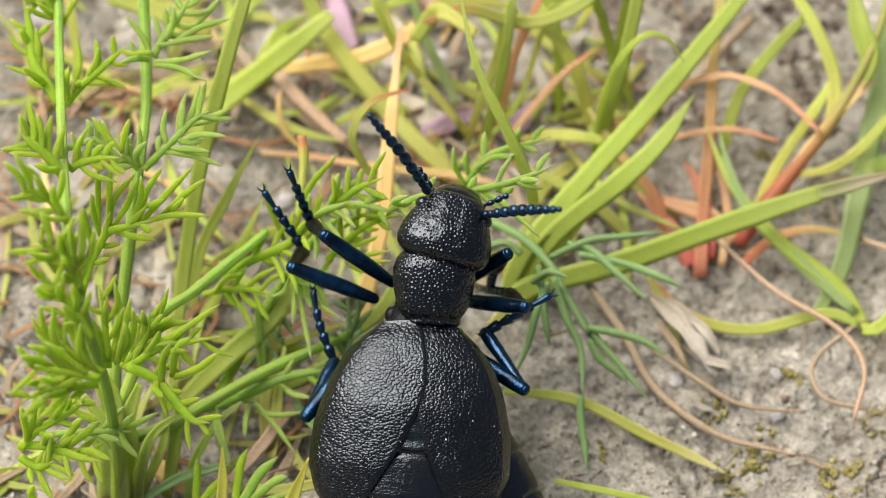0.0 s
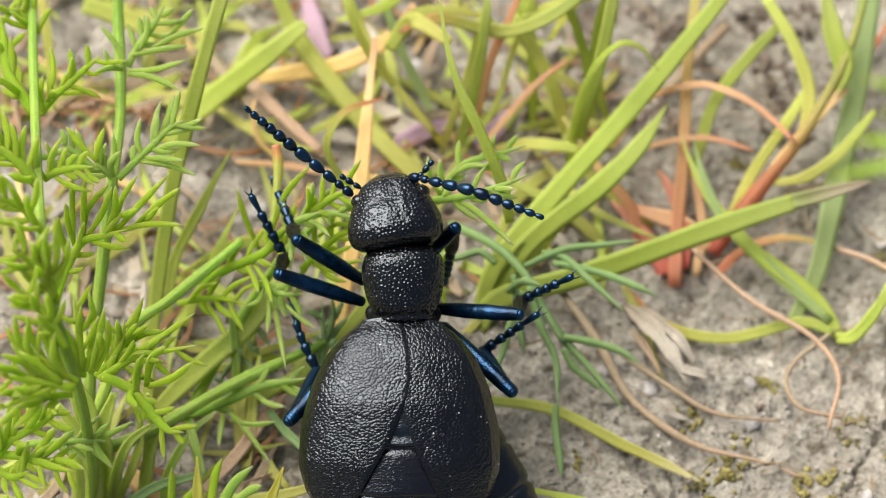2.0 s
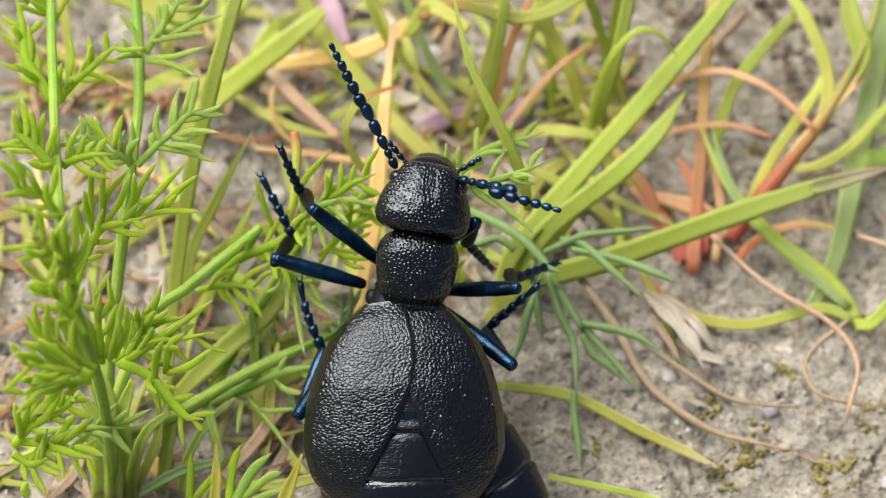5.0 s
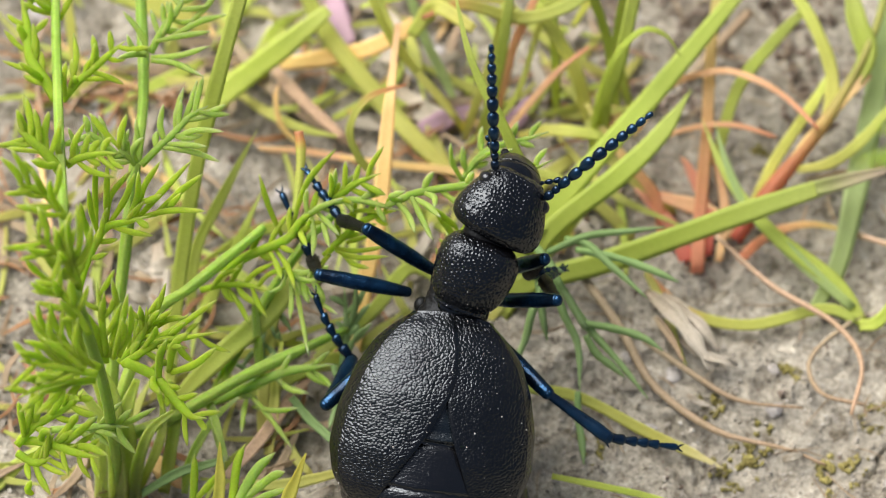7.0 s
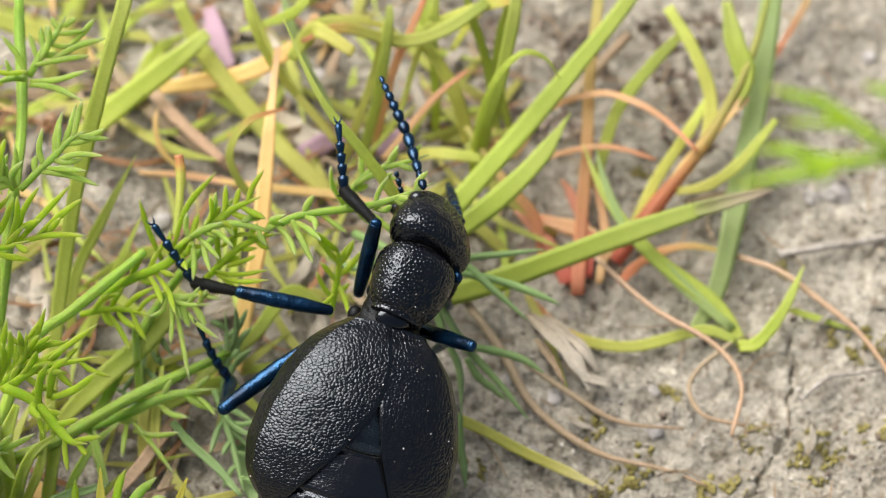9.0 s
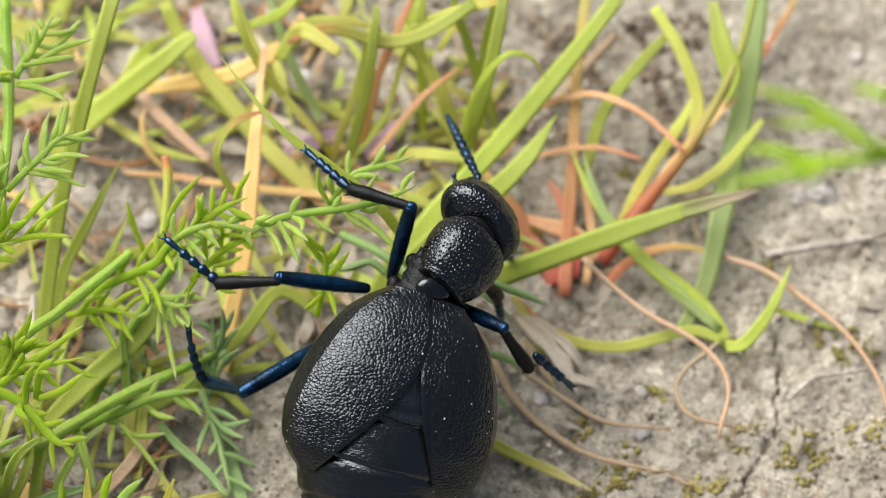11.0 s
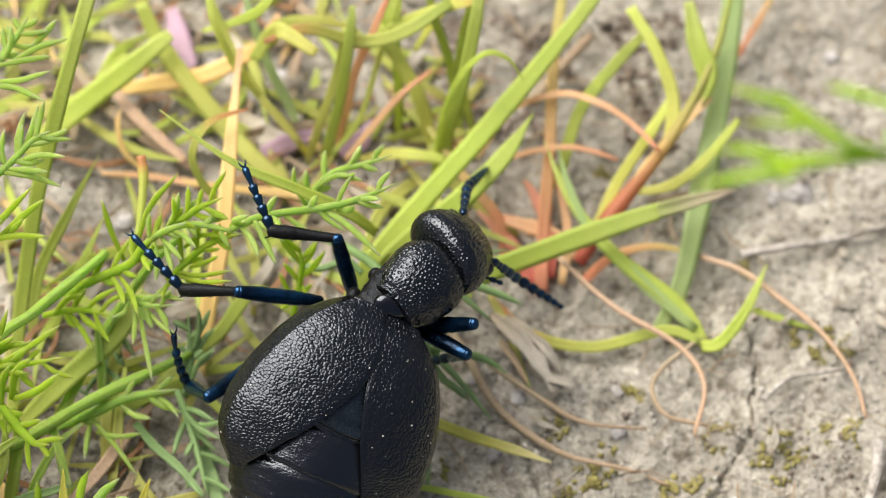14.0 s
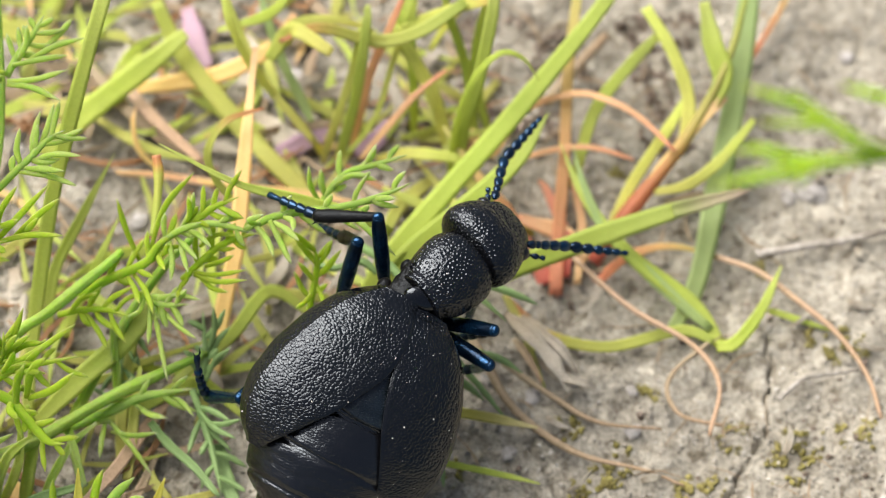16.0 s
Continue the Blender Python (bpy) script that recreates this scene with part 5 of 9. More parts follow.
spray(herb, "herb", ((0.51, ((-17.0, -6.0, 9.6), (-15.7, -6.6, 9.5), (-15.0, -7.3, 9.4), (-14.3, -8.1, 9.2), (-13.6, -8.8, 9.1), (-12.8, -9.0, 9.3))), (0.40, ((-15.3, -7.0, 9.4), (-15.2, -6.2, 10.5), (-14.8, -5.7, 11.4))), (0.40, ((-14.8, -6.6, 9.6), (-14.4, -5.8, 10.9), (-13.7, -5.5, 11.8))), (0.40, ((-14.7, -6.6, 9.6), (-13.4, -6.7, 10.6), (-12.3, -6.3, 11.7))), (0.40, ((-15.5, -6.7, 9.5), (-15.5, -7.4, 9.8), (-15.1, -8.0, 10.1))),), extra=8)
spray(herb, "herb", ((0.36, ((-17.6, -8.9, 14.5), (-18.6, -8.7, 15.3), (-19.6, -8.1, 16.3))), (0.33, ((-18.1, -8.8, 14.9), (-18.9, -7.9, 16.1), (-19.0, -7.0, 17.3))), (0.33, ((-18.4, -8.7, 15.0), (-19.7, -8.2, 16.1), (-19.9, -7.4, 17.4))), (0.33, ((-18.9, -8.4, 15.2), (-19.7, -7.6, 16.6), (-19.8, -7.1, 17.9))), (0.33, ((-19.2, -8.2, 15.3), (-20.3, -7.9, 16.1), (-20.9, -7.2, 17.1))), (0.33, ((-17.9, -9.0, 14.8), (-18.6, -8.5, 15.9), (-18.5, -7.6, 17.2))), (0.33, ((-19.5, -7.9, 15.4), (-20.2, -7.6, 16.6), (-20.4, -7.1, 17.9))),), extra=8)
spray(herb, "herb", ((0.41, ((-17.7, -9.4, 14.8), (-18.9, -9.4, 15.3), (-20.0, -9.4, 15.7), (-21.3, -9.4, 16.2))), (0.36, ((-18.6, -9.4, 15.2), (-19.6, -8.9, 16.1), (-20.6, -8.2, 17.1))), (0.36, ((-19.2, -9.3, 15.2), (-20.1, -8.8, 16.3), (-21.0, -8.8, 17.1))), (0.36, ((-19.7, -9.2, 15.3), (-20.4, -9.2, 16.2), (-21.3, -9.4, 17.1))), (0.36, ((-19.0, -9.3, 15.2), (-19.7, -9.9, 15.5), (-20.5, -10.0, 16.1))), (0.36, ((-18.3, -9.4, 15.2), (-19.2, -9.0, 16.2), (-20.1, -8.7, 17.2))),), extra=8)
spray(herb, "herb", ((0.38, ((-17.9, -9.2, 13.8), (-19.0, -9.5, 14.1), (-20.3, -9.8, 14.4), (-21.5, -10.5, 14.4))), (0.33, ((-19.0, -9.5, 14.0), (-19.6, -10.0, 14.3), (-20.5, -10.4, 14.7))), (0.33, ((-19.8, -9.5, 13.9), (-20.6, -9.5, 14.7), (-21.2, -10.0, 15.3))),), extra=8)
spray(herb, "herb", ((0.41, ((-22.3, -10.1, 8.5), (-21.5, -9.5, 9.2), (-20.3, -9.0, 9.8), (-19.4, -8.7, 10.4), (-18.8, -8.3, 11.0))), (0.36, ((-21.8, -9.8, 9.1), (-21.5, -9.0, 10.1), (-21.1, -8.4, 11.1))), (0.36, ((-21.3, -9.3, 9.3), (-21.1, -9.0, 10.3), (-20.8, -8.5, 11.4))), (0.36, ((-20.7, -9.1, 9.5), (-20.2, -8.9, 10.5), (-19.6, -8.5, 11.8))), (0.36, ((-20.0, -8.8, 9.6), (-19.4, -8.5, 10.4), (-19.0, -8.8, 10.9))), (0.36, ((-21.9, -9.9, 9.0), (-21.9, -9.4, 10.0), (-22.0, -9.0, 11.1))),), extra=8)
spray(herb, "herb", ((0.43, ((-22.3, -9.8, 8.4), (-21.1, -10.0, 8.7), (-20.0, -10.4, 8.8), (-19.0, -10.8, 8.9), (-18.0, -11.1, 9.1))), (0.38, ((-20.1, -10.2, 8.6), (-19.2, -9.9, 9.4), (-18.3, -9.5, 10.2))), (0.38, ((-19.7, -10.2, 8.6), (-18.6, -10.6, 9.2), (-17.6, -11.2, 9.6))), (0.38, ((-21.1, -10.0, 8.7), (-20.8, -10.0, 9.7), (-20.4, -10.3, 10.5))), (0.38, ((-20.4, -10.1, 8.7), (-19.5, -9.5, 9.6), (-19.1, -9.3, 10.3))),), extra=8)
spray(herb, "herb", ((0.41, ((-22.4, -10.1, 7.6), (-21.4, -10.8, 7.9), (-20.5, -10.8, 8.6))), (0.36, ((-21.6, -12.0, 6.8), (-21.7, -12.0, 7.5), (-21.5, -11.9, 8.2))),), extra=8)
spray(herb, "herb_cool", ((0.38, ((-21.0, -8.1, 6.2), (-19.6, -8.2, 6.6), (-18.1, -8.3, 7.0), (-16.9, -8.5, 7.3))), (0.31, ((-19.0, -8.2, 6.5), (-18.2, -8.6, 6.9), (-17.5, -9.0, 7.3))), (0.31, ((-17.9, -8.2, 6.5), (-16.7, -8.1, 7.3), (-15.5, -7.9, 8.3))),), extra=8)
rib = spray(herb, "herb_cool", ((0.38, ((-16.3, 10.5, 12.8), (-15.7, 11.6, 13.2), (-15.0, 12.5, 13.6), (-14.4, 13.5, 14.0))), (0.31, ((-16.4, 10.4, 13.1), (-16.9, 11.4, 13.6), (-17.7, 12.2, 14.1))), (0.31, ((-16.5, 10.2, 13.1), (-17.1, 10.1, 13.7), (-17.4, 10.6, 14.3))), (0.31, ((-16.5, 10.1, 13.1), (-17.1, 9.7, 13.8), (-17.8, 9.0, 14.5))), (0.31, ((-16.0, 11.0, 13.1), (-14.5, 11.0, 13.6), (-13.1, 11.0, 14.0))), (0.31, ((-16.2, 10.0, 13.1), (-14.7, 9.7, 13.7), (-13.1, 9.9, 14.3))), (0.31, ((-16.2, 9.8, 13.1), (-14.8, 9.2, 13.8), (-13.3, 7.9, 14.5))), (0.31, ((-15.3, 11.2, 13.1), (-13.7, 11.9, 13.6), (-12.3, 12.0, 14.1))),), extra=8)
spray(herb, "herb_cool", ((0.31, ((-14.4, 12.0, 13.1), (-13.5, 12.6, 13.7), (-12.9, 13.0, 14.4))), (0.31, ((-15.7, 11.3, 13.1), (-15.3, 11.9, 13.9), (-15.2, 12.5, 14.6))),), rib=rib)
spray(herb, "herb_cool", ((0.36, ((-16.5, 4.0, 12.2), (-15.7, 4.8, 12.5), (-14.9, 5.5, 12.8), (-14.0, 6.5, 13.0), (-13.1, 6.9, 13.3))), (0.31, ((-14.8, 5.7, 12.5), (-14.7, 6.7, 13.0), (-14.4, 7.9, 13.5))), (0.31, ((-14.5, 6.2, 12.5), (-14.0, 7.2, 13.1), (-13.7, 8.2, 13.7))), (0.31, ((-14.8, 5.5, 12.5), (-13.6, 5.4, 13.2), (-12.2, 4.9, 14.0))), (0.31, ((-15.5, 4.9, 12.5), (-13.9, 4.4, 13.0), (-12.4, 3.5, 13.4))), (0.31, ((-14.1, 6.8, 12.5), (-13.0, 6.7, 13.1), (-12.2, 6.7, 13.7))), (0.31, ((-15.3, 5.1, 12.5), (-14.2, 4.6, 13.2), (-13.0, 4.0, 14.0))),), extra=8)
spray(herb, "herb_cool", ((0.33, ((-16.8, 4.1, 12.1), (-17.2, 4.3, 12.6), (-17.7, 4.6, 13.1))), (0.31, ((-17.2, 4.3, 12.3), (-17.3, 5.0, 12.8), (-17.1, 5.5, 13.3))), (0.31, ((-16.7, 4.1, 12.3), (-16.9, 4.5, 12.9), (-16.3, 4.9, 13.5))),), extra=8)
blade(herb, "sheath", 1.49, ((-18.7, -9.2, 0.0), (-18.5, -7.5, 3.0), (-18.1, -5.9, 5.0), (-18.7, -4.6, 6.5)), name='leaf_sheath', taper=(0.8, 0.8, 0.7, 0.55, 0.3), fold=0.45)
blade(herb, "sheath", 1.32, ((-17.4, -9.2, 0.0), (-17.4, -7.6, 2.5), (-17.4, -6.3, 4.5), (-16.8, -5.1, 6.0)), name='leaf_sheath', taper=(0.8, 0.8, 0.7, 0.55, 0.3), fold=0.45)
blade(herb, "sheath", 1.21, ((-18.0, -9.2, 0.5), (-17.9, -8.4, 3.4), (-18.3, -7.3, 5.2), (-19.6, -6.0, 6.5)), name='leaf_sheath', taper=(0.8, 0.8, 0.7, 0.55, 0.3), fold=0.45)
blade(herb, "sheath", 0.86, ((-17.2, -9.3, 0.3), (-16.9, -8.3, 2.6), (-16.1, -7.2, 4.4), (-14.9, -6.4, 5.0)), name='leaf_sheath', taper=(0.8, 0.8, 0.7, 0.55, 0.3), fold=0.45)
stalk(herb, "stem", 0.75, ((-18.6, -7.2, 3.0), (-15.4, -6.0, 3.2), (-11.3, -3.5, 3.5), (-8.4, -2.0, 3.6), (-6.1, -0.7, 3.4)), radii=(1, 0.9, 0.8, 0.6))
stalk(herb, "stem", 0.69, ((-18.6, -7.2, 3.0), (-16.3, -2.1, 6.5), (-14.1, -0.5, 7.5), (-11.6, 1.6, 8.0), (-10.4, 2.8, 8.0)), radii=(1, 0.9, 0.8, 0.7))
blade(herb, "herb_cool", 0.49, ((-10.9, -2.6, 1.0), (-10.8, -2.5, 2.0), (-10.9, -0.8, 4.0), (-11.1, 0.4, 5.0)), taper=(0.8, 1, 1, 0.8, 0.3), fold=0.35)
blade(herb, "lime", 0.57, ((-10.3, -6.7, 0.5), (-10.1, -5.2, 1.0), (-9.9, -3.1, 2.0), (-9.6, -1.3, 3.0)), taper=(0.8, 1, 1, 0.8, 0.3), fold=0.35)
blade(herb, "herb_cool", 0.46, ((-13.5, -4.6, 3.0), (-13.1, -5.4, 3.0), (-12.7, -6.7, 2.6), (-12.3, -7.8, 2.0)), taper=(0.8, 1, 1, 0.8, 0.3), fold=0.35)
blade(herb, "greyleaf", 0.49, ((-9.1, -3.8, 1.5), (-8.1, -5.1, 1.5), (-6.7, -6.5, 1.5), (-5.4, -8.0, 1.2)), taper=(0.8, 1, 1, 0.8, 0.3), fold=0.35)
blade(herb, "greyleaf", 0.52, ((-16.8, -9.2, 1.0), (-14.7, -8.4, 2.0), (-13.4, -8.0, 2.0), (-12.2, -7.6, 2.0)), taper=(0.8, 1, 1, 0.8, 0.3), fold=0.35)
blade(herb, "sheath", 0.52, ((-17.1, -8.9, 0.5), (-15.9, -7.2, 2.5), (-15.6, -6.2, 3.5), (-15.6, -5.5, 5.0)), taper=(0.8, 1, 1, 0.8, 0.3), fold=0.35)
blade(herb, "sheath", 0.86, ((-18.5, -8.9, 0.5), (-18.5, -7.2, 3.0), (-18.5, -5.9, 5.0), (-19.0, -5.2, 6.0)), taper=(0.8, 1, 1, 0.8, 0.3), fold=0.35)
blade(herb, "sheath", 0.69, ((-15.7, -8.8, 0.3), (-15.3, -7.4, 2.0), (-15.0, -5.5, 3.5), (-15.2, -4.6, 5.0)), taper=(0.8, 1, 1, 0.8, 0.3), fold=0.35)
blade(herb, "herb_cool", 0.46, ((-14.6, -8.9, 0.4), (-14.3, -7.5, 1.5), (-13.1, -5.7, 2.6), (-11.8, -4.6, 3.0)), taper=(0.8, 1, 1, 0.8, 0.3), fold=0.35)
tagged(blade(None, "yellow", 1.21, ((-16.5, -6.8, 0.5), (-15.7, -7.7, 0.8), (-14.4, -8.4, 0.5)), name="dead_leaf", taper=(0.5, 1, 0.7), fold=0.2), "yellowed broken leaf scrap under herb", "leaf", group="dead leaf scraps")
herblet = tagged(base("feathery_herb", (-13.3, -11.3, 0)), "small young herb with bright green forked leaves", "herb")
spray(herblet, "herb", ((0.40, ((-13.9, -11.5, 3.0), (-13.8, -9.6, 4.0), (-13.8, -8.6, 4.5))), (0.37, ((-13.9, -10.8, 3.3), (-13.2, -10.2, 3.8), (-12.4, -9.4, 4.3))),))
spray(herblet, "herb", ((0.43, ((-11.9, -11.8, 3.5), (-11.6, -9.4, 4.7), (-11.2, -8.4, 5.2))),))
spray(herblet, "herb_cool", ((0.52, ((-11.9, -11.8, 3.5), (-10.7, -9.8, 4.7), (-9.6, -8.9, 5.3))), (0.46, ((-11.4, -11.1, 3.9), (-10.0, -10.1, 4.7), (-9.1, -9.9, 5.1))), (0.37, ((-11.6, -11.5, 3.7), (-10.2, -11.0, 4.4), (-8.9, -10.8, 5.0))),))
blade(herblet, "citron", 0.75, ((-10.0, -12.8, 2.0), (-9.0, -11.7, 5.0), (-7.9, -10.3, 8.0)), taper=(0.6, 1, 0.9, 0.1), fold=0.4)
blade(herblet, "citron", 0.63, ((-13.2, -12.2, 2.0), (-12.5, -10.6, 4.0), (-12.4, -8.7, 6.0)), taper=(0.6, 1, 0.9, 0.1), fold=0.4)
creeper = tagged(base("feathery_herb", (-6.9, 2.1, 0)), "low grey-green herb with limp divided leaves", "herb")
stalk(creeper, "stem", 0.63, ((-13.6, -4.2, 1.0), (-10.8, -0.0, 4.0), (-8.4, 2.6, 6.5), (-6.6, 4.1, 7.5)), radii=(1, 0.9, 0.8, 0.6))
spray(creeper, "herb", ((0.48, ((-12.6, 1.0, 6.4), (-11.4, 1.5, 7.1), (-10.2, 1.8, 7.6), (-9.1, 2.1, 8.1), (-8.4, 2.8, 8.8), (-7.1, 3.2, 9.4))), (0.31, ((-9.5, 2.4, 7.8), (-10.1, 3.4, 9.0), (-10.6, 4.6, 10.3))), (0.31, ((-9.0, 2.6, 8.0), (-8.1, 4.3, 9.8), (-6.6, 5.5, 11.4))), (0.31, ((-9.8, 1.8, 7.4), (-9.1, 0.5, 7.7), (-8.7, -0.9, 7.9))), (0.31, ((-9.2, 2.2, 7.7), (-8.1, 2.5, 8.6), (-8.0, 2.6, 9.2))), (0.31, ((-8.6, 3.0, 8.2), (-8.4, 2.0, 8.4), (-8.1, 1.2, 8.8))), (0.31, ((-10.2, 1.8, 7.4), (-9.7, 0.7, 7.8), (-9.4, -0.4, 8.1))),), extra=7)
spray(creeper, "herb_cool", ((0.36, ((-8.8, 2.5, 8.3), (-8.1, 3.0, 8.9), (-7.0, 3.4, 9.4), (-5.7, 3.4, 9.8), (-4.3, 3.0, 9.9), (-3.3, 2.6, 10.0))), (0.29, ((-7.9, 2.9, 8.9), (-7.7, 1.7, 8.8), (-7.8, 0.6, 8.8))), (0.29, ((-7.4, 3.0, 8.9), (-7.1, 1.8, 9.1), (-6.9, 0.8, 9.3))), (0.29, ((-7.0, 3.4, 9.2), (-6.3, 2.7, 9.8), (-5.7, 1.7, 10.3))), (0.29, ((-7.3, 3.4, 9.2), (-6.8, 4.0, 10.2), (-6.6, 4.5, 11.1))), (0.29, ((-8.1, 3.0, 8.9), (-7.4, 3.0, 9.8), (-6.2, 3.0, 10.6))), (0.29, ((-7.6, 3.1, 9.0), (-7.0, 2.1, 9.5), (-6.4, 1.2, 9.9))),), extra=7)
spray(creeper, "herb", ((0.36, ((-7.3, 1.7, 6.9), (-6.5, 2.2, 7.6), (-5.5, 2.8, 8.3), (-4.5, 3.0, 8.9), (-3.2, 3.1, 9.4))), (0.26, ((-6.1, 2.1, 7.6), (-5.2, 2.0, 8.2), (-4.6, 2.0, 8.9))), (0.26, ((-6.7, 1.9, 7.4), (-5.5, 1.4, 8.0), (-3.9, 1.2, 8.8))), (0.26, ((-6.7, 1.8, 7.3), (-5.5, 1.0, 7.9), (-3.9, 0.6, 8.8))), (0.26, ((-6.4, 1.7, 7.3), (-5.7, 0.9, 7.5), (-4.9, 0.4, 7.9))), (0.26, ((-6.4, 3.0, 8.1), (-5.4, 3.2, 9.0), (-4.0, 2.7, 9.6))), (0.26, ((-7.0, 1.6, 7.2), (-7.4, 0.8, 7.7), (-7.5, -0.1, 8.2))),), extra=7)
spray(creeper, "herb", ((0.38, ((-7.2, 3.6, 9.2), (-6.4, 3.7, 9.8), (-5.6, 4.0, 10.4), (-4.3, 4.2, 11.1))), (0.29, ((-7.0, 3.6, 9.6), (-6.8, 3.8, 10.3), (-6.9, 4.2, 11.2))),), extra=7)
stalk(creeper, "tipped", 0.50, ((-8.8, 3.4, 8.5), (-8.6, 4.6, 9.2), (-8.5, 5.7, 9.9), (-8.5, 6.4, 10.3), (-8.6, 7.0, 10.7)), radii=(0.8, 0.8, 0.9, 1.1, 0.9))
rib = spray(creeper, "herb_cool", ((0.38, ((-3.5, 3.1, 10.0), (-2.6, 3.4, 10.4), (-1.0, 3.5, 10.8), (0.5, 3.5, 11.1), (1.9, 3.6, 11.5), (3.5, 3.9, 12.0), (4.6, 4.2, 12.5))), (0.33, ((-3.5, 3.0, 10.3), (-2.9, 2.1, 10.4), (-2.5, 1.0, 10.5))), (0.33, ((-2.7, 3.2, 10.4), (-2.1, 1.8, 10.5), (-1.6, 0.5, 10.6))), (0.33, ((-2.5, 3.1, 10.4), (-1.9, 2.3, 11.0), (-1.2, 1.4, 11.4))), (0.33, ((0.4, 3.6, 10.8), (1.5, 3.0, 11.0), (2.6, 2.1, 10.9), (3.7, 0.9, 10.7))), (0.33, ((1.5, 3.6, 10.9), (2.1, 3.1, 11.5), (2.4, 3.0, 12.2))), (0.33, ((1.8, 3.8, 11.0), (2.9, 3.6, 11.9), (3.7, 3.1, 12.7))),), extra=7)
spray(creeper, "herb_cool", ((0.33, ((-3.2, 3.0, 10.3), (-3.8, 3.0, 10.9), (-3.0, 2.9, 11.5))), (0.33, ((-2.0, 3.3, 10.6), (-1.5, 2.7, 11.0), (-1.5, 2.0, 11.4))),), rib=rib)
spray(creeper, "herb_cool", ((0.36, ((-0.3, 5.0, 8.1), (0.3, 5.8, 8.9), (1.3, 6.5, 9.7), (3.0, 6.7, 10.3), (4.4, 6.9, 10.8))), (0.29, ((0.3, 5.9, 9.0), (1.4, 6.2, 9.8), (2.5, 5.9, 10.3))), (0.29, ((1.3, 6.7, 9.5), (2.1, 6.1, 10.0), (2.5, 5.9, 10.7))), (0.29, ((-0.1, 5.3, 8.6), (-0.6, 5.7, 9.8), (-0.7, 6.1, 11.0))), (0.29, ((1.8, 6.8, 9.5), (2.4, 6.9, 10.3), (2.8, 7.2, 11.1))),), extra=7)
spray(creeper, "herb", ((0.33, ((-0.8, 0.3, 5.5), (-0.5, 1.3, 6.6), (-0.3, 2.2, 7.6), (-0.5, 3.0, 8.5))), (0.26, ((-0.4, 1.7, 6.7), (-0.0, 0.6, 6.7), (0.2, -0.4, 6.8))), (0.26, ((-0.3, 2.4, 7.1), (0.2, 2.5, 8.0), (0.5, 2.8, 9.0))), (0.26, ((-0.5, 1.2, 6.4), (-1.0, 0.3, 6.8), (-1.4, -0.3, 7.4))),), extra=7)
spray(creeper, "herb_cool", ((0.33, ((-9.5, 1.0, 6.8), (-8.8, 0.4, 7.0), (-8.1, -0.0, 7.3), (-6.9, -0.2, 7.7))), (0.26, ((-9.0, 0.4, 6.9), (-9.0, -0.8, 6.8), (-9.0, -2.0, 6.7))), (0.26, ((-8.8, 0.3, 6.8), (-8.5, -1.6, 6.5), (-8.0, -3.8, 6.1))), (0.26, ((-8.4, 0.1, 6.8), (-7.5, -1.1, 7.1), (-6.5, -2.1, 7.5))), (0.26, ((-8.5, 0.4, 6.9), (-7.6, 0.4, 7.6), (-6.3, -0.1, 8.0))), (0.26, ((-9.2, 0.6, 7.0), (-9.5, -0.3, 7.2), (-10.0, -0.9, 7.7))),), extra=7)
spray(creeper, "herb", ((0.33, ((-13.8, 0.4, 5.6), (-12.6, 0.4, 6.1), (-11.4, 0.2, 6.5), (-10.0, -0.3, 6.7))), (0.29, ((-12.4, 0.4, 6.0), (-11.7, -0.7, 6.0), (-11.1, -1.9, 6.0))), (0.29, ((-13.2, 0.3, 5.9), (-12.5, 0.6, 6.9), (-11.6, 0.5, 7.7))),), extra=7)
spray(creeper, "greyleaf", ((0.38, ((-6.5, -2.3, 1.6), (-6.3, -1.4, 2.6), (-6.2, -0.6, 3.5), (-6.3, 1.0, 4.9))), (0.31, ((-6.2, -1.1, 2.7), (-5.6, -0.3, 3.8), (-4.9, 0.1, 4.7))), (0.31, ((-6.2, -1.8, 2.3), (-5.7, -1.2, 3.4), (-5.1, -1.1, 4.3))), (0.31, ((-6.3, -0.9, 2.8), (-5.8, 0.0, 4.3), (-5.7, 0.7, 5.7))), (0.31, ((-6.4, -1.6, 2.4), (-6.8, -1.1, 3.3), (-7.1, -0.9, 4.0))),), extra=7)
spray(creeper, "herb_cool", ((0.51, ((-14.5, -4.4, 1.6), (-13.0, -4.2, 2.0), (-11.2, -3.8, 2.7), (-9.6, -3.3, 3.3), (-8.1, -3.2, 3.7), (-6.7, -3.2, 4.1))), (0.29, ((-11.3, -4.0, 2.3), (-10.1, -5.4, 2.2), (-8.9, -7.1, 1.9))), (0.29, ((-11.4, -4.1, 2.2), (-11.6, -5.3, 2.4), (-11.6, -6.4, 2.5))), (0.29, ((-11.1, -4.6, 2.0), (-9.8, -5.2, 2.7), (-8.6, -5.5, 3.6))), (0.29, ((-13.5, -4.2, 2.1), (-13.1, -5.8, 1.8), (-12.5, -7.8, 1.3))), (0.29, ((-9.9, -3.3, 2.8), (-9.1, -4.2, 3.1), (-8.2, -4.7, 3.7))), (0.29, ((-8.3, -3.0, 3.1), (-7.4, -3.7, 3.7), (-6.7, -4.8, 4.1))),), extra=7)
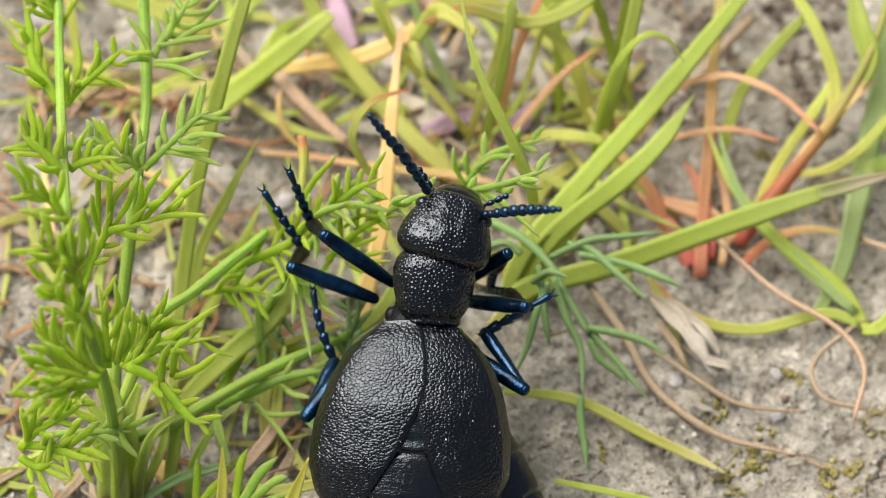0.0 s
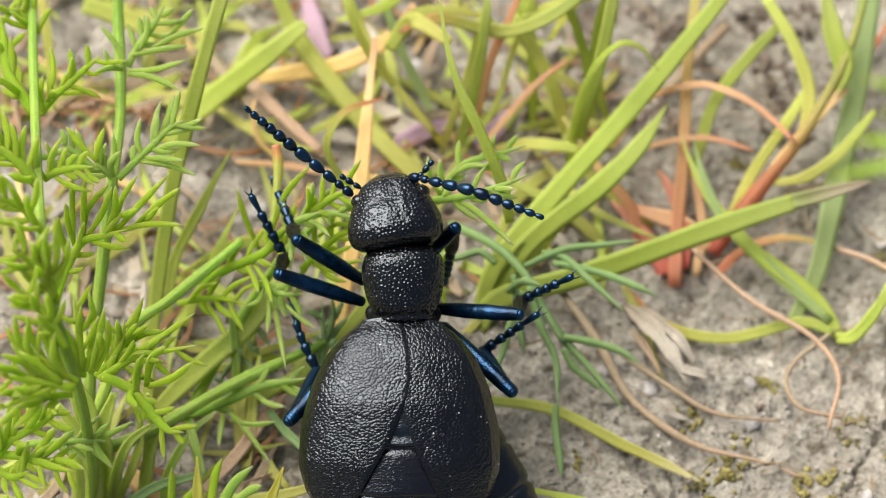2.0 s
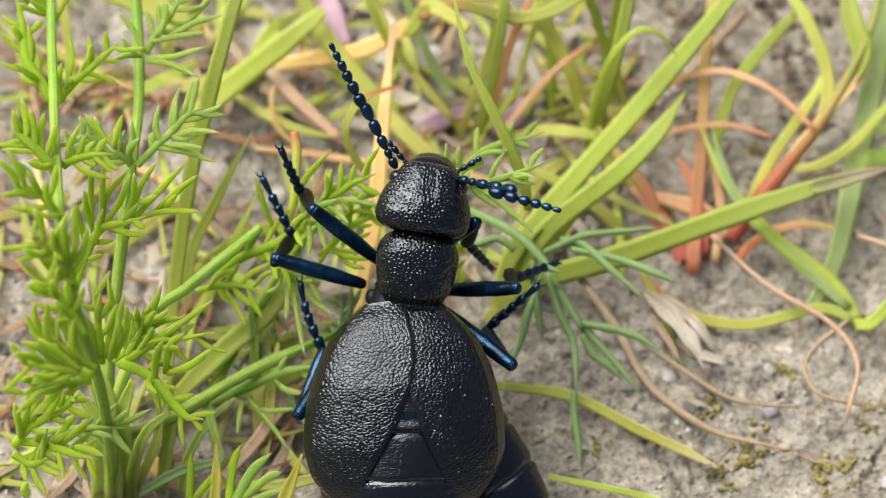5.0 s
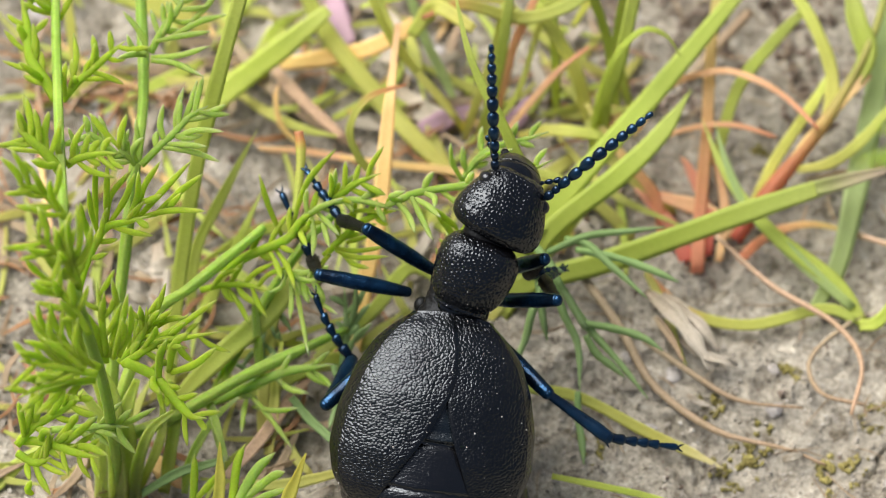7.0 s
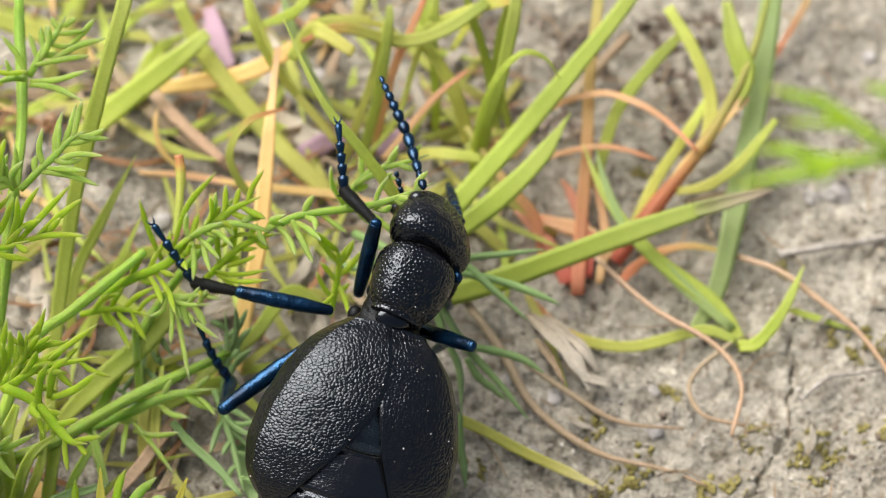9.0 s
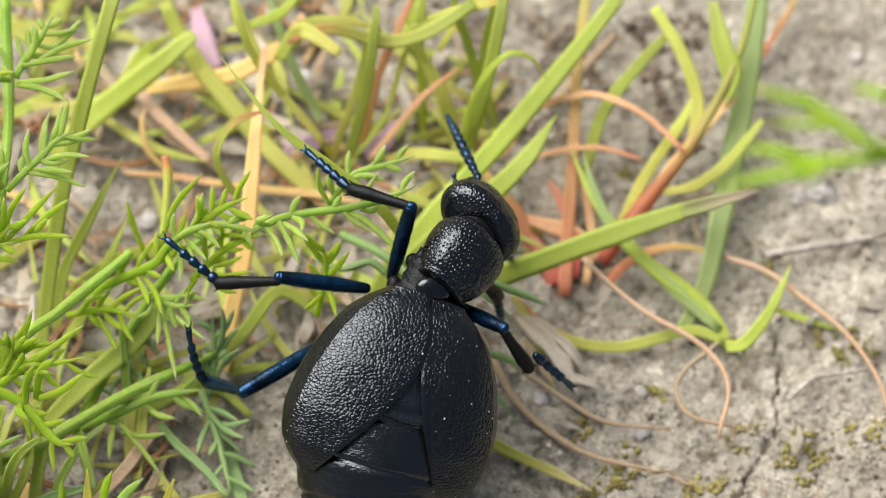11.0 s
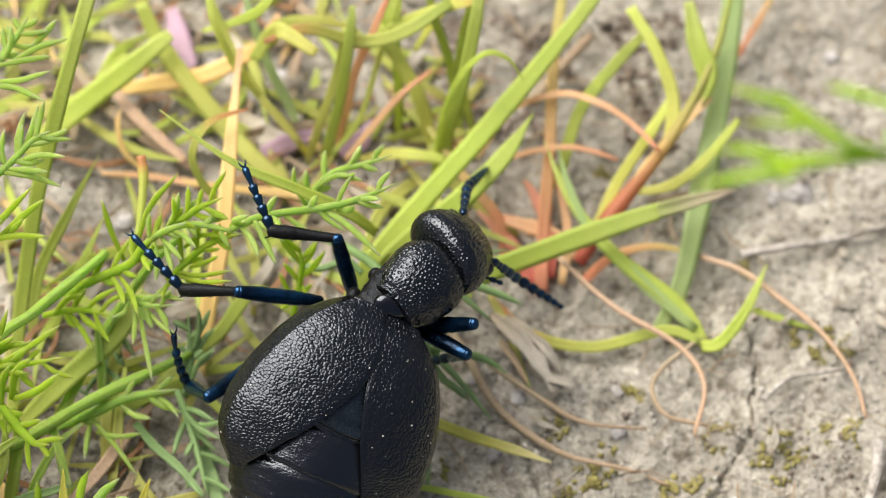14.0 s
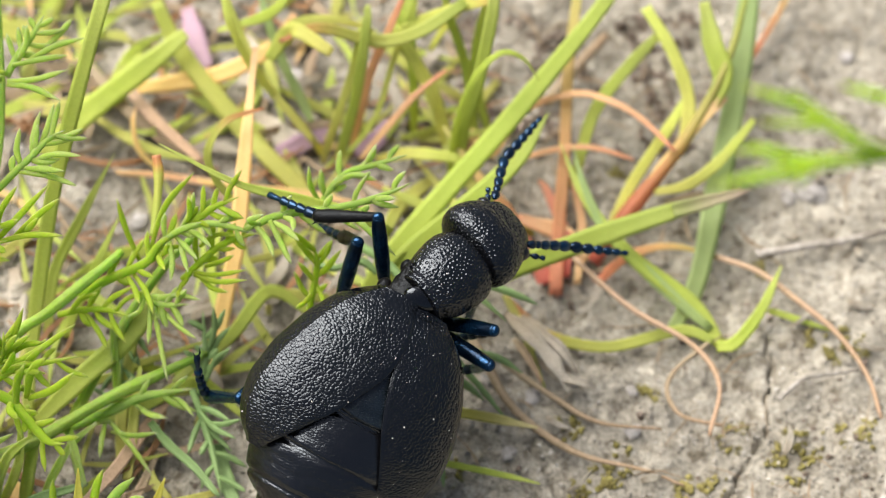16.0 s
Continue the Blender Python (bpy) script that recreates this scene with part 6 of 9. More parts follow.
spray(creeper, "greyleaf", ((0.36, ((-6.9, -2.3, 2.3), (-6.4, -3.7, 1.9), (-5.8, -5.6, 1.3), (-5.3, -7.7, 0.6))), (0.29, ((-6.6, -3.3, 2.0), (-5.7, -4.4, 2.1), (-4.6, -5.2, 2.3))), (0.29, ((-6.3, -3.9, 1.7), (-5.4, -4.4, 2.3), (-4.3, -4.5, 3.1))), (0.29, ((-8.3, -4.6, 1.2), (-7.1, -6.0, 1.4), (-5.5, -8.1, 1.3))),), extra=7)
blade(creeper, "greyleaf", 0.95, ((-6.4, -2.9, 0.8), (-5.8, -4.3, 0.3), (-5.2, -6.3, 0.3), (-4.6, -8.2, 0.3)), taper=(0.2, 0.8, 1, 0.9, 0.7), fold=0.2)
spray(creeper, "greyleaf", ((0.31, ((-10.3, 2.0, 3.2), (-10.5, 0.5, 2.8), (-10.6, -1.0, 2.4), (-10.7, -2.4, 2.0))), (0.24, ((-13.1, -1.3, 1.5), (-12.2, -2.0, 1.8), (-11.1, -2.7, 2.1))), (0.24, ((-10.5, 0.6, 2.7), (-10.0, -0.8, 2.8), (-9.7, -1.0, 3.5))), (0.24, ((-10.7, -1.0, 1.8), (-11.0, -2.4, 2.0), (-11.3, -3.8, 2.1))),), extra=7)
blade(yellowtuft, "drystem", 0.69, ((-11.3, 17.8, 1.6), (-9.5, 15.1, 2.0), (-6.7, 12.3, 1.6)), taper=(0.8, 1, 0.7), fold=0.2)
blade(creeper, "grass", 1.15, ((-15.4, -3.9, 1.0), (-12.9, -2.2, 3.0), (-10.2, -0.0, 4.0), (-8.5, 2.4, 4.5)), taper=(0.6, 1, 1, 0.6), fold=0.25)
creeper2 = tagged(base("feathery_herb", (2.9, 0.8, 0)), "low grey-green herb frond lying over sand", "herb")
stalk(creeper2, "greyleaf", 0.46, ((0.5, 6.8, 3.0), (2.9, 4.5, 4.5), (4.4, 2.5, 5.0), (5.2, 1.0, 4.6), (6.4, -0.8, 3.6)), radii=(1, 1, 0.9, 0.7))
stalk(creeper2, "greyleaf", 0.43, ((4.4, 3.0, 5.0), (6.5, 3.9, 5.2), (8.6, 4.3, 5.0), (10.7, 4.8, 4.6)), radii=(0.8, 1, 1, 0.8, 0.15), name='leaflet')
stalk(creeper2, "greyleaf", 0.43, ((5.3, 3.7, 5.2), (6.5, 3.5, 5.0), (7.9, 2.3, 4.6), (9.7, 0.9, 3.8)), radii=(0.8, 1, 1, 0.8, 0.15), name='leaflet')
stalk(creeper2, "greyleaf", 0.43, ((5.9, 3.2, 5.0), (8.3, 2.9, 4.5), (10.4, 2.3, 4.0), (11.4, 2.0, 3.6)), radii=(0.8, 1, 1, 0.8, 0.15), name='leaflet')
stalk(creeper2, "greyleaf", 0.43, ((4.6, 1.8, 5.0), (5.2, -0.0, 4.0), (6.0, -1.5, 3.0), (6.1, -3.7, 2.0)), radii=(0.8, 1, 1, 0.8, 0.15), name='leaflet')
stalk(creeper2, "greyleaf", 0.43, ((4.9, 1.4, 5.0), (6.4, -0.4, 3.4), (8.2, -2.2, 2.4), (9.7, -3.8, 1.4)), radii=(0.8, 1, 1, 0.8, 0.15), name='leaflet')
stalk(creeper2, "greyleaf", 0.43, ((6.4, -0.5, 3.6), (7.9, -0.7, 3.4), (9.4, -1.0, 3.0), (10.5, -1.6, 2.6)), radii=(0.8, 1, 1, 0.8, 0.15), name='leaflet')
stalk(creeper2, "greyleaf", 0.43, ((6.4, -1.1, 3.4), (7.0, -1.9, 2.8), (7.8, -2.4, 2.4), (8.5, -2.9, 2.0)), radii=(0.8, 1, 1, 0.8, 0.15), name='leaflet')
stalk(creeper2, "greyleaf", 0.43, ((4.3, 1.6, 4.8), (3.6, -0.0, 4.0), (3.2, -1.2, 3.0), (2.3, -3.0, 2.0)), radii=(0.8, 1, 1, 0.8, 0.15), name='leaflet')
stalk(creeper2, "greyleaf", 0.43, ((2.9, 3.4, 4.6), (2.0, 4.0, 4.8), (0.5, 3.7, 4.6), (-1.0, 4.4, 4.6)), radii=(0.8, 1, 1, 0.8, 0.15), name='leaflet')
stalk(creeper2, "greyleaf", 0.43, ((6.0, -3.7, 2.0), (6.0, -4.7, 1.4), (6.2, -6.1, 0.8), (6.3, -7.2, 0.4)), radii=(0.8, 1, 1, 0.8, 0.15), name='leaflet')
stalk(creeper2, "greyleaf", 0.43, ((3.8, 2.5, 5.0), (4.0, 0.8, 4.4), (4.2, -0.5, 3.6), (4.4, -1.2, 3.0)), radii=(0.8, 1, 1, 0.8, 0.15), name='leaflet')
stalk(creeper2, "greyleaf", 0.43, ((3.5, 1.7, 4.6), (4.3, 1.3, 6.4), (5.2, 0.9, 6.6)), radii=(0.8, 1, 1, 0.8, 0.15), name='leaflet')
tagged(stalk(None, "drystem", 0.32, ((13.6, 5.8, 2.0), (16.6, 3.0, 1.4), (19.9, 0.9, 1.0), (21.2, -1.4, 0.8), (20.5, -4.3, 0.5)), name="dry_grass_stem", radii=(0.8, 1, 1, 0.6)), "orange-brown dry grass stem curling over sand", "dry stem", group="dry stems on the sand")
tagged(stalk(None, "straw", 0.26, ((20.8, 1.1, 0.9), (19.0, -0.3, 0.6), (18.4, -1.6, 0.5), (19.1, -3.1, 0.5), (21.2, -3.7, 0.5)), name="dry_grass_stem", radii=(1, 1, 1, 0.7)), "thin pale dry grass stem in a loop on sand", "dry stem", group="dry stems on the sand")
tagged(stalk(None, "straw", 0.49, ((6.3, 3.8, 1.4), (8.4, 0.6, 1.0), (10.1, -2.7, 0.7), (13.3, -5.2, 0.4), (16.9, -6.2, 0.3), (19.0, -7.1, 0.2)), name="dry_grass_stem", radii=(1, 1, 0.9, 0.5, 0.3)), "long flattened brown dry stem lying on sand", "dry stem", group="dry stems on the sand")
tagged(stalk(None, "straw", 0.34, ((9.6, -0.1, 1.0), (12.2, -2.0, 0.7), (14.6, -3.4, 0.4), (18.0, -3.8, 0.3)), name="dry_grass_stem", radii=(1, 1, 0.8, 0.4)), "thin brown dry stem lying on sand", "dry stem", group="dry stems on the sand")
husk = tagged(base("dead_leaf", (10.2, 2.7, 0)), "bleached crumpled dead leaf torn into papery strips on sand", "leaf", group="dead leaf scraps")
blade(husk, "dead", 1.0, ((9.9, 3.0, 0.9), (11.1, 1.2, 1.7), (12.2, -0.4, 1.5), (13.2, -1.7, 0.8)), name="strip", taper=(0.3, 0.7, 1, 0.75, 0.95, 0.5, 0.7), fold=0.7, twist=35)
blade(husk, "dead", 0.75, ((10.7, 2.9, 0.7), (11.8, 1.6, 1.2), (12.7, 0.5, 1.6), (13.6, -0.7, 0.9)), name="strip", taper=(0.4, 1, 0.7, 0.9, 0.2), fold=0.6, twist=-50)
blade(husk, "dead", 0.6, ((11.6, 0.2, 0.6), (12.6, -0.9, 1.0), (13.9, -1.5, 1.2), (14.6, -1.4, 0.6)), name="strip", taper=(0.5, 1, 0.8, 0.3), fold=0.6, twist=60)
blade(husk, "straw", 0.5, ((10.3, 1.6, 0.5), (11.0, 0.3, 0.8), (11.7, -1.2, 0.7)), name="strip", taper=(0.5, 1, 0.7, 0.2), fold=0.5, twist=30)
tagged(stalk(None, "drystem", 0.34, ((21.4, 6.7, 0.6), (23.7, 5.5, 1.0), (25.5, 3.9, 1.0), (27.8, 1.7, 0.8), (29.3, -0.8, 0.5), (29.8, -3.3, 0.4)), name="dry_grass_stem", radii=(1, 1, 0.9, 0.5)), "orange dry stem arched over bare sand", "dry stem", group="dry stems on the sand")
tagged(stalk(None, "rust", 0.34, ((24.5, 19.8, 0.6), (25.6, 21.6, 0.8), (26.7, 23.6, 0.8), (27.5, 25.3, 0.6)), name="dry_grass_stem"), "rust-coloured dry stem on sand", "dry stem", group="dry stems on the sand")
tagged(stalk(None, "twig", 0.52, ((23.8, 6.8, 0.5), (26.7, 7.3, 0.6), (28.9, 7.7, 0.5), (32.2, 8.7, 0.4)), name="twig"), "thin grey weathered twig lying on sand", "twig")
tagged(stalk(None, "twig", 0.26, ((24.4, -2.1, 0.4), (25.7, -1.0, 0.6), (26.7, -0.7, 0.5), (28.9, -0.3, 0.3)), name="twig"), "thin grey forked rootlet on sand", "twig")
tagged(stalk(None, "twig", 0.75, ((30.3, -4.7, 0.5), (30.0, -6.7, 0.5), (29.3, -8.6, 0.4)), name="twig"), "pale bleached twig lying on sand", "twig")
tagged(stalk(None, "straw", 0.69, ((12.6, 16.8, 0.4), (14.3, 19.0, 0.5), (16.3, 21.4, 0.5)), name="dry_grass_stem", radii=(1, 1, 0.8)), "pale broken straw lying on sand", "dry stem", group="dry stems on the sand")
tagged(blade(None, "pink", 1.32, ((-7.7, 23.0, 1.0), (-7.2, 20.9, 1.2), (-6.5, 19.0, 0.8)), name="fallen_petal", taper=(0.5, 1, 0.6), fold=0.1), "fallen pink petal among grass", "petal", group="fallen petals")
tagged(blade(None, "pink", 1.26, ((-3.0, 13.2, 0.5), (-1.4, 13.9, 0.6), (0.5, 14.9, 0.4)), name="fallen_petal", taper=(0.4, 1, 0.5), fold=0.1), "fallen mauve petal among grass", "petal", group="fallen petals")
tagged(blade(None, "pink", 1.15, ((1.8, 13.4, 0.5), (3.0, 14.1, 0.8), (3.8, 15.4, 0.8)), name="fallen_petal", taper=(0.4, 1, 0.5), fold=0.1), "small pink petal caught among grass", "petal", group="fallen petals")
tagged(blade(None, "dead", 1.72, ((-3.9, 16.1, 0.4), (-2.7, 14.8, 0.6), (-0.8, 14.0, 0.4)), name="dead_leaf", taper=(0.5, 1, 0.5), fold=0.2), "pale dead leaf scrap among grass", "leaf", group="dead leaf scraps")
tagged(blade(None, "dead", 1.32, ((-4.6, 21.7, 0.6), (-4.1, 20.0, 0.8), (-4.3, 17.8, 0.6)), name="dead_leaf", taper=(0.3, 1, 0.6), fold=0.3), "pale curled dead leaf among grass", "leaf", group="dead leaf scraps")
tagged(blade(None, "dead", 1.15, ((-16.8, 6.2, 0.4), (-16.5, 4.3, 0.6), (-16.3, 2.6, 0.4)), name="dead_leaf", taper=(0.5, 1, 0.5)), "pale dead grass leaf under herb", "leaf", group="dead leaf scraps")
tagged(blade(None, "dead", 1.15, ((2.4, 11.5, 0.5), (3.3, 10.8, 0.5), (4.6, 9.8, 0.4)), name="dead_leaf", taper=(0.5, 1, 0.5)), "whitish dead leaf scrap under grass", "leaf", group="dead leaf scraps")
tagged(stalk(None, "brown", 0.26, ((-24.8, 19.1, 0.4), (-23.9, 16.2, 0.8), (-23.9, 13.3, 0.6), (-23.2, 9.8, 0.4)), name="dead_grass"), "thin withered brown stem on soil", "dry stem", group="withered stems")
tagged(stalk(None, "brown", 0.26, ((-21.4, 15.2, 0.5), (-19.8, 16.1, 1.0), (-17.5, 15.5, 1.0), (-16.3, 14.8, 0.6)), name="dead_grass"), "thin withered brown stem on soil", "dry stem", group="withered stems")
tagged(stalk(None, "brown", 0.26, ((-20.0, 13.7, 0.5), (-19.1, 15.4, 0.9), (-18.5, 16.6, 0.8)), name="dead_grass"), "thin withered brown stem on soil", "dry stem", group="withered stems")
tagged(stalk(None, "brown", 0.26, ((-22.0, 16.0, 0.5), (-20.4, 15.6, 0.8), (-18.8, 15.2, 0.6)), name="dead_grass"), "thin withered brown stem on soil", "dry stem", group="withered stems")
stone((-20.1, 15.2, soil_height(-20.1, 15.2) + 0.1), 1.25, 31, flat=0.55)
stone((-17.1, 14.2, soil_height(-17.1, 14.2) + 0.1), 0.50, 32, flat=0.55)
stone((-24.1, 21.9, soil_height(-24.1, 21.9) + 0.1), 0.90, 33, flat=0.55)
stone((-24.0, 11.3, soil_height(-24.0, 11.3) + 0.1), 0.70, 34, flat=0.55)
stone((-23.9, 7.9, soil_height(-23.9, 7.9) + 0.1), 0.80, 35, flat=0.55)
stone((-1.4, 19.0, soil_height(-1.4, 19.0) + 0.1), 0.50, 36, flat=0.55)
stone((4.5, 8.6, soil_height(4.5, 8.6) + 0.1), 0.35, 37, flat=0.55)
tagged(stalk(None, "drystem", 0.26, ((-22.3, 14.5, 0.4), (-21.5, 15.5, 0.9), (-20.4, 16.4, 1.1), (-19.2, 18.1, 0.7)), name="dead_grass"), "thin tan withered stem over pebbles", "dry stem", group="withered stems")
tagged(stalk(None, "drystem", 0.24, ((-21.7, 16.1, 0.5), (-20.4, 15.7, 0.9), (-19.0, 16.1, 0.9), (-17.6, 16.7, 0.6)), name="dead_grass"), "thin tan withered stem over pebbles", "dry stem", group="withered stems")
tagged(stalk(None, "brown", 0.22, ((-20.4, 15.7, 0.5), (-19.3, 15.1, 0.8), (-18.3, 15.4, 0.9), (-17.2, 15.4, 0.7)), name="dead_grass"), "thin curled brown withered stem over pebbles", "dry stem", group="withered stems")
tagged(stalk(None, "drystem", 0.30, ((-23.5, 17.1, 0.6), (-23.9, 15.9, 1.0), (-23.5, 14.0, 1.0), (-23.3, 12.6, 0.5)), name="dead_grass"), "flattened tan withered stem on soil", "dry stem", group="withered stems")
tagged(stalk(None, "drystem", 0.22, ((-24.3, 19.3, 0.5), (-23.8, 19.8, 0.9), (-23.4, 20.6, 0.6)), name="dead_grass"), "thin tan withered stem on soil", "dry stem", group="withered stems")
tagged(stalk(None, "drystem", 0.22, ((-24.1, 18.0, 0.5), (-23.7, 18.2, 0.9), (-23.2, 18.7, 0.6)), name="dead_grass"), "thin tan withered stem on soil", "dry stem", group="withered stems")
head_base = tagged(base("withered_flower", (-16.4, 15.0, 0.3)), "small withered brown flower head on a tan stalk", "flower")
rng = random.Random(77)
for k in range(13):
    a, lean = k * 2.4, 0.25 + 0.06 * k
    root = Vector((-16.4, 15.0, 1.0))
    out = Vector((math.cos(a) * lean, math.sin(a) * lean, 0.75 - 0.04 * k))
    blade(head_base, "brown" if k % 3 else "drystem", 0.36, [root, root + out * 0.5, root + out * 0.95 + Vector((0, 0, -0.12))], name="bract", taper=(0.6, 1, 0.7, 0.1), fold=0.4, n=8)
nearherb = tagged(base("feathery_herb", (36.4, 8.1, 0)), "overhanging feathery herb spray at the edge of the sand", "herb")
stalk(nearherb, "stem", 0.69, ((36.4, 8.1, 0.0), (31.6, -0.5, 19.5), (26.5, -9.2, 36.6), (22.7, -14.7, 46.4)))
stalk(nearherb, "herb", 0.50, ((23.1, -14.0, 43.9), (21.0, -15.0, 46.4), (19.8, -14.0, 46.4), (18.9, -13.2, 46.4), (17.6, -12.7, 46.4), (16.7, -11.4, 45.1)), radii=(0.9, 1, 1, 0.9, 0.2), name='leaflet')
stalk(nearherb, "herb", 0.46, ((23.1, -13.9, 43.9), (20.1, -15.7, 46.4), (18.5, -15.7, 46.4), (17.0, -15.2, 46.4), (16.0, -14.4, 45.1)), radii=(0.9, 1, 1, 0.9, 0.2), name='leaflet')
stalk(nearherb, "herb", 0.46, ((20.1, -15.7, 46.4), (18.5, -16.1, 46.4), (16.9, -16.4, 46.4), (15.1, -16.1, 45.1)), radii=(0.9, 1, 1, 0.9, 0.2), name='leaflet')
stalk(nearherb, "herb", 0.34, ((20.0, -14.2, 46.4), (18.7, -14.0, 46.4), (17.2, -13.1, 45.1)), radii=(0.9, 1, 1, 0.9, 0.2), name='leaflet')
stalk(nearherb, "herb", 0.42, ((23.2, -13.2, 46.4), (22.1, -12.8, 46.4), (21.2, -12.5, 46.4), (20.4, -12.2, 46.4)), radii=(0.9, 1, 1, 0.9, 0.2), name='leaflet')
stalk(nearherb, "herb", 0.32, ((19.1, -15.8, 46.4), (18.6, -16.4, 46.4), (18.5, -16.1, 45.1)), radii=(0.9, 1, 1, 0.9, 0.2), name='leaflet')
stalk(nearherb, "herb", 0.32, ((19.8, -14.0, 46.4), (19.1, -13.9, 46.4), (18.8, -13.1, 46.4), (18.5, -12.5, 46.4)), radii=(0.9, 1, 1, 0.9, 0.2), name='leaflet')
loose_blade = blade(None, "grass", 0.63, ((0.00, 0.00, 0.00), (-0.39, 0.67, 2.12), (-1.67, 2.34, 4.82), (-3.28, 4.70, 7.33), (-4.30, 8.19, 9.92)), name="bent_grass", taper=(0.7, 1.0, 1.0, 0.85, 0.5, 0.05), fold=0.25)
tagged(loose_blade, "single green grass blade bent aside by the beetle", "grass")
loose_blade.location = (0.00360, 0.00462, 0.00674)
fallen_leaf = blade(None, "fallen", 0.60, ((0.00, 0.00, 0.00), (3.89, -0.61, 0.00), (7.43, -2.51, -0.20), (9.79, -3.64, -0.40), (11.60, -4.61, -0.50)), name="fallen_leaf", taper=(0.8, 1, 1, 0.9, 0.2))
tagged(fallen_leaf, "fallen yellow-green grass leaf with pale tip on sand", "leaf")
fallen_leaf.location = (0.00198, -0.00285, 0.00100)
thin_leaf = blade(None, "grass", 0.37, ((0.00, 0.00, 0.00), (2.65, -0.54, -0.10), (5.00, -1.00, -0.30), (6.77, -1.39, -0.50)), name="fallen_leaf", taper=(0.8, 1, 0.9, 0.2))
tagged(thin_leaf, "thin fallen green grass leaf on sand", "leaf")
thin_leaf.location = (0.00460, -0.00816, 0.00100)

beetle_parts = beetle()


def mm(x, y, z, rx, ry, rz):
    return pose(x * MM, y * MM, z * MM, rx, ry, rz)


def motions():
    walk(beetle_parts['root'], [(0, mm(-2.295, -3.942, 9.879, 29.9, 2.5, -4.3)), (0.5, mm(-1.794, -3.831, 9.943, 29.9, 2.5, -4.3)), (1, mm(-1.149, -3.555, 10.102, 29.8, 4.4, -5.6)), (1.5, mm(-1.618, -3.484, 10.143, 29.9, 0.3, -4.5)), (2, mm(-1.999, -3.367, 10.211, 30.0, -0.4, -1.4)), (2.5, mm(-2.154, -3.349, 10.221, 30.0, -1.4, 0.4)), (3, mm(-2.853, -3.165, 10.327, 30.0, -1.4, 0.4)), (3.5, mm(-2.964, -3.223, 10.294, 30.0, -0.9, -0.5)), (4, mm(-3.112, -3.059, 10.388, 30.0, -0.5, 0.9)), (6.5, mm(-1.286, -3.72, 10.007, 30.1, 7.3, -2.7)), (7, mm(-0.56, -3.806, 9.957, 30.0, 8.8, -5.3)), (7.5, mm(0.3, -3.748, 9.991, 30.0, 9.8, -5.9)), (8, mm(1.884, -3.027, 10.407, 30.1, 13.8, -7.0)), (8.5, mm(2.159, -3.258, 10.274, 30.1, 15.7, -8.3)), (9, mm(2.159, -3.346, 10.223, 30.1, 15.7, -8.3)), (9.2, mm(2.106, -3.341, 10.226, 30.1, 15.7, -8.3)), (11.3, mm(4.998, -1.955, 11.026, 30.2, 16.8, -8.2)), (11.5, mm(4.892, -2.183, 10.894, 30.2, 17.1, -8.6)), (12, mm(3.736, -3.247, 10.28, 29.8, 19.2, -12.6)), (12.5, mm(3.719, -3.377, 10.205, 29.7, 19.3, -12.7)), (13, mm(3.55, -3.375, 10.206, 29.6, 19.1, -13.4)), (13.5, mm(3.28, -3.183, 10.317, 29.5, 19.3, -13.8)), (14, mm(3.815, -2.732, 10.577, 29.2, 20.5, -16.1)), (14.5, mm(3.193, -2.879, 10.493, 29.2, 20.5, -16.1)), (15, mm(3.604, -2.928, 10.464, 28.9, 21.5, -18.0)), (15.5, mm(4.072, -2.783, 10.548, 28.9, 21.5, -18.0)), (16, mm(4.533, -2.41, 10.763, 28.5, 22.4, -19.8))])
    walk(beetle_parts['abdomen'], [(0, mm(-1.835, -0.626, 0, 0.0, -0.0, 37.7)), (0.5, mm(-1.835, -0.626, 0, 0.0, -0.0, 37.7)), (1, mm(-1.712, -0.537, 0, 0.0, -0.0, 34.8)), (1.5, mm(-1.712, -0.537, 0, 0.0, -0.0, 34.8)), (2, mm(-1.774, -0.581, 0, 0.0, -0.0, 36.2)), (2.5, mm(-1.835, -0.626, 0, 0.0, -0.0, 37.7)), (3, mm(-1.894, -0.674, 0, 0.0, -0.0, 39.1)), (3.5, mm(-1.894, -0.674, 0, 0.0, -0.0, 39.1)), (4, mm(-1.894, -0.674, 0, 0.0, -0.0, 39.1)), (6.5, mm(-1.454, -0.376, 0, 0.0, -0.0, 29.0)), (7, mm(-1.32, -0.306, 0, 0.0, -0.0, 26.1)), (7.5, mm(-1.041, -0.186, 0, 0.0, -0.0, 20.3)), (8, mm(-0.603, -0.061, 0, 0.0, -0.0, 11.6)), (8.5, mm(-0.303, -0.015, 0, 0.0, -0.0, 5.8)), (9, mm(0, 0, 0, 0.0, -0.0, 0.0)), (9.2, mm(0, 0, 0, 0.0, -0.0, 0.0)), (11.3, mm(0, 0, 0, 0.0, -0.0, 0.0)), (11.5, mm(0, 0, 0, 0.0, -0.0, 0.0)), (12, mm(0, 0, 0, 0.0, -0.0, 0.0)), (12.5, mm(0, 0, 0, 0.0, -0.0, 0.0)), (13, mm(0, 0, 0, 0.0, -0.0, 0.0)), (13.5, mm(0, 0, 0, 0.0, -0.0, 0.0)), (14, mm(0, 0, 0, 0.0, -0.0, 0.0)), (14.5, mm(0, 0, 0, 0.0, -0.0, 0.0)), (15, mm(0, 0, 0, 0.0, -0.0, 0.0)), (15.5, mm(0, 0, 0, 0.0, -0.0, 0.0)), (16, mm(0, 0, 0, 0.0, -0.0, 0.0))])
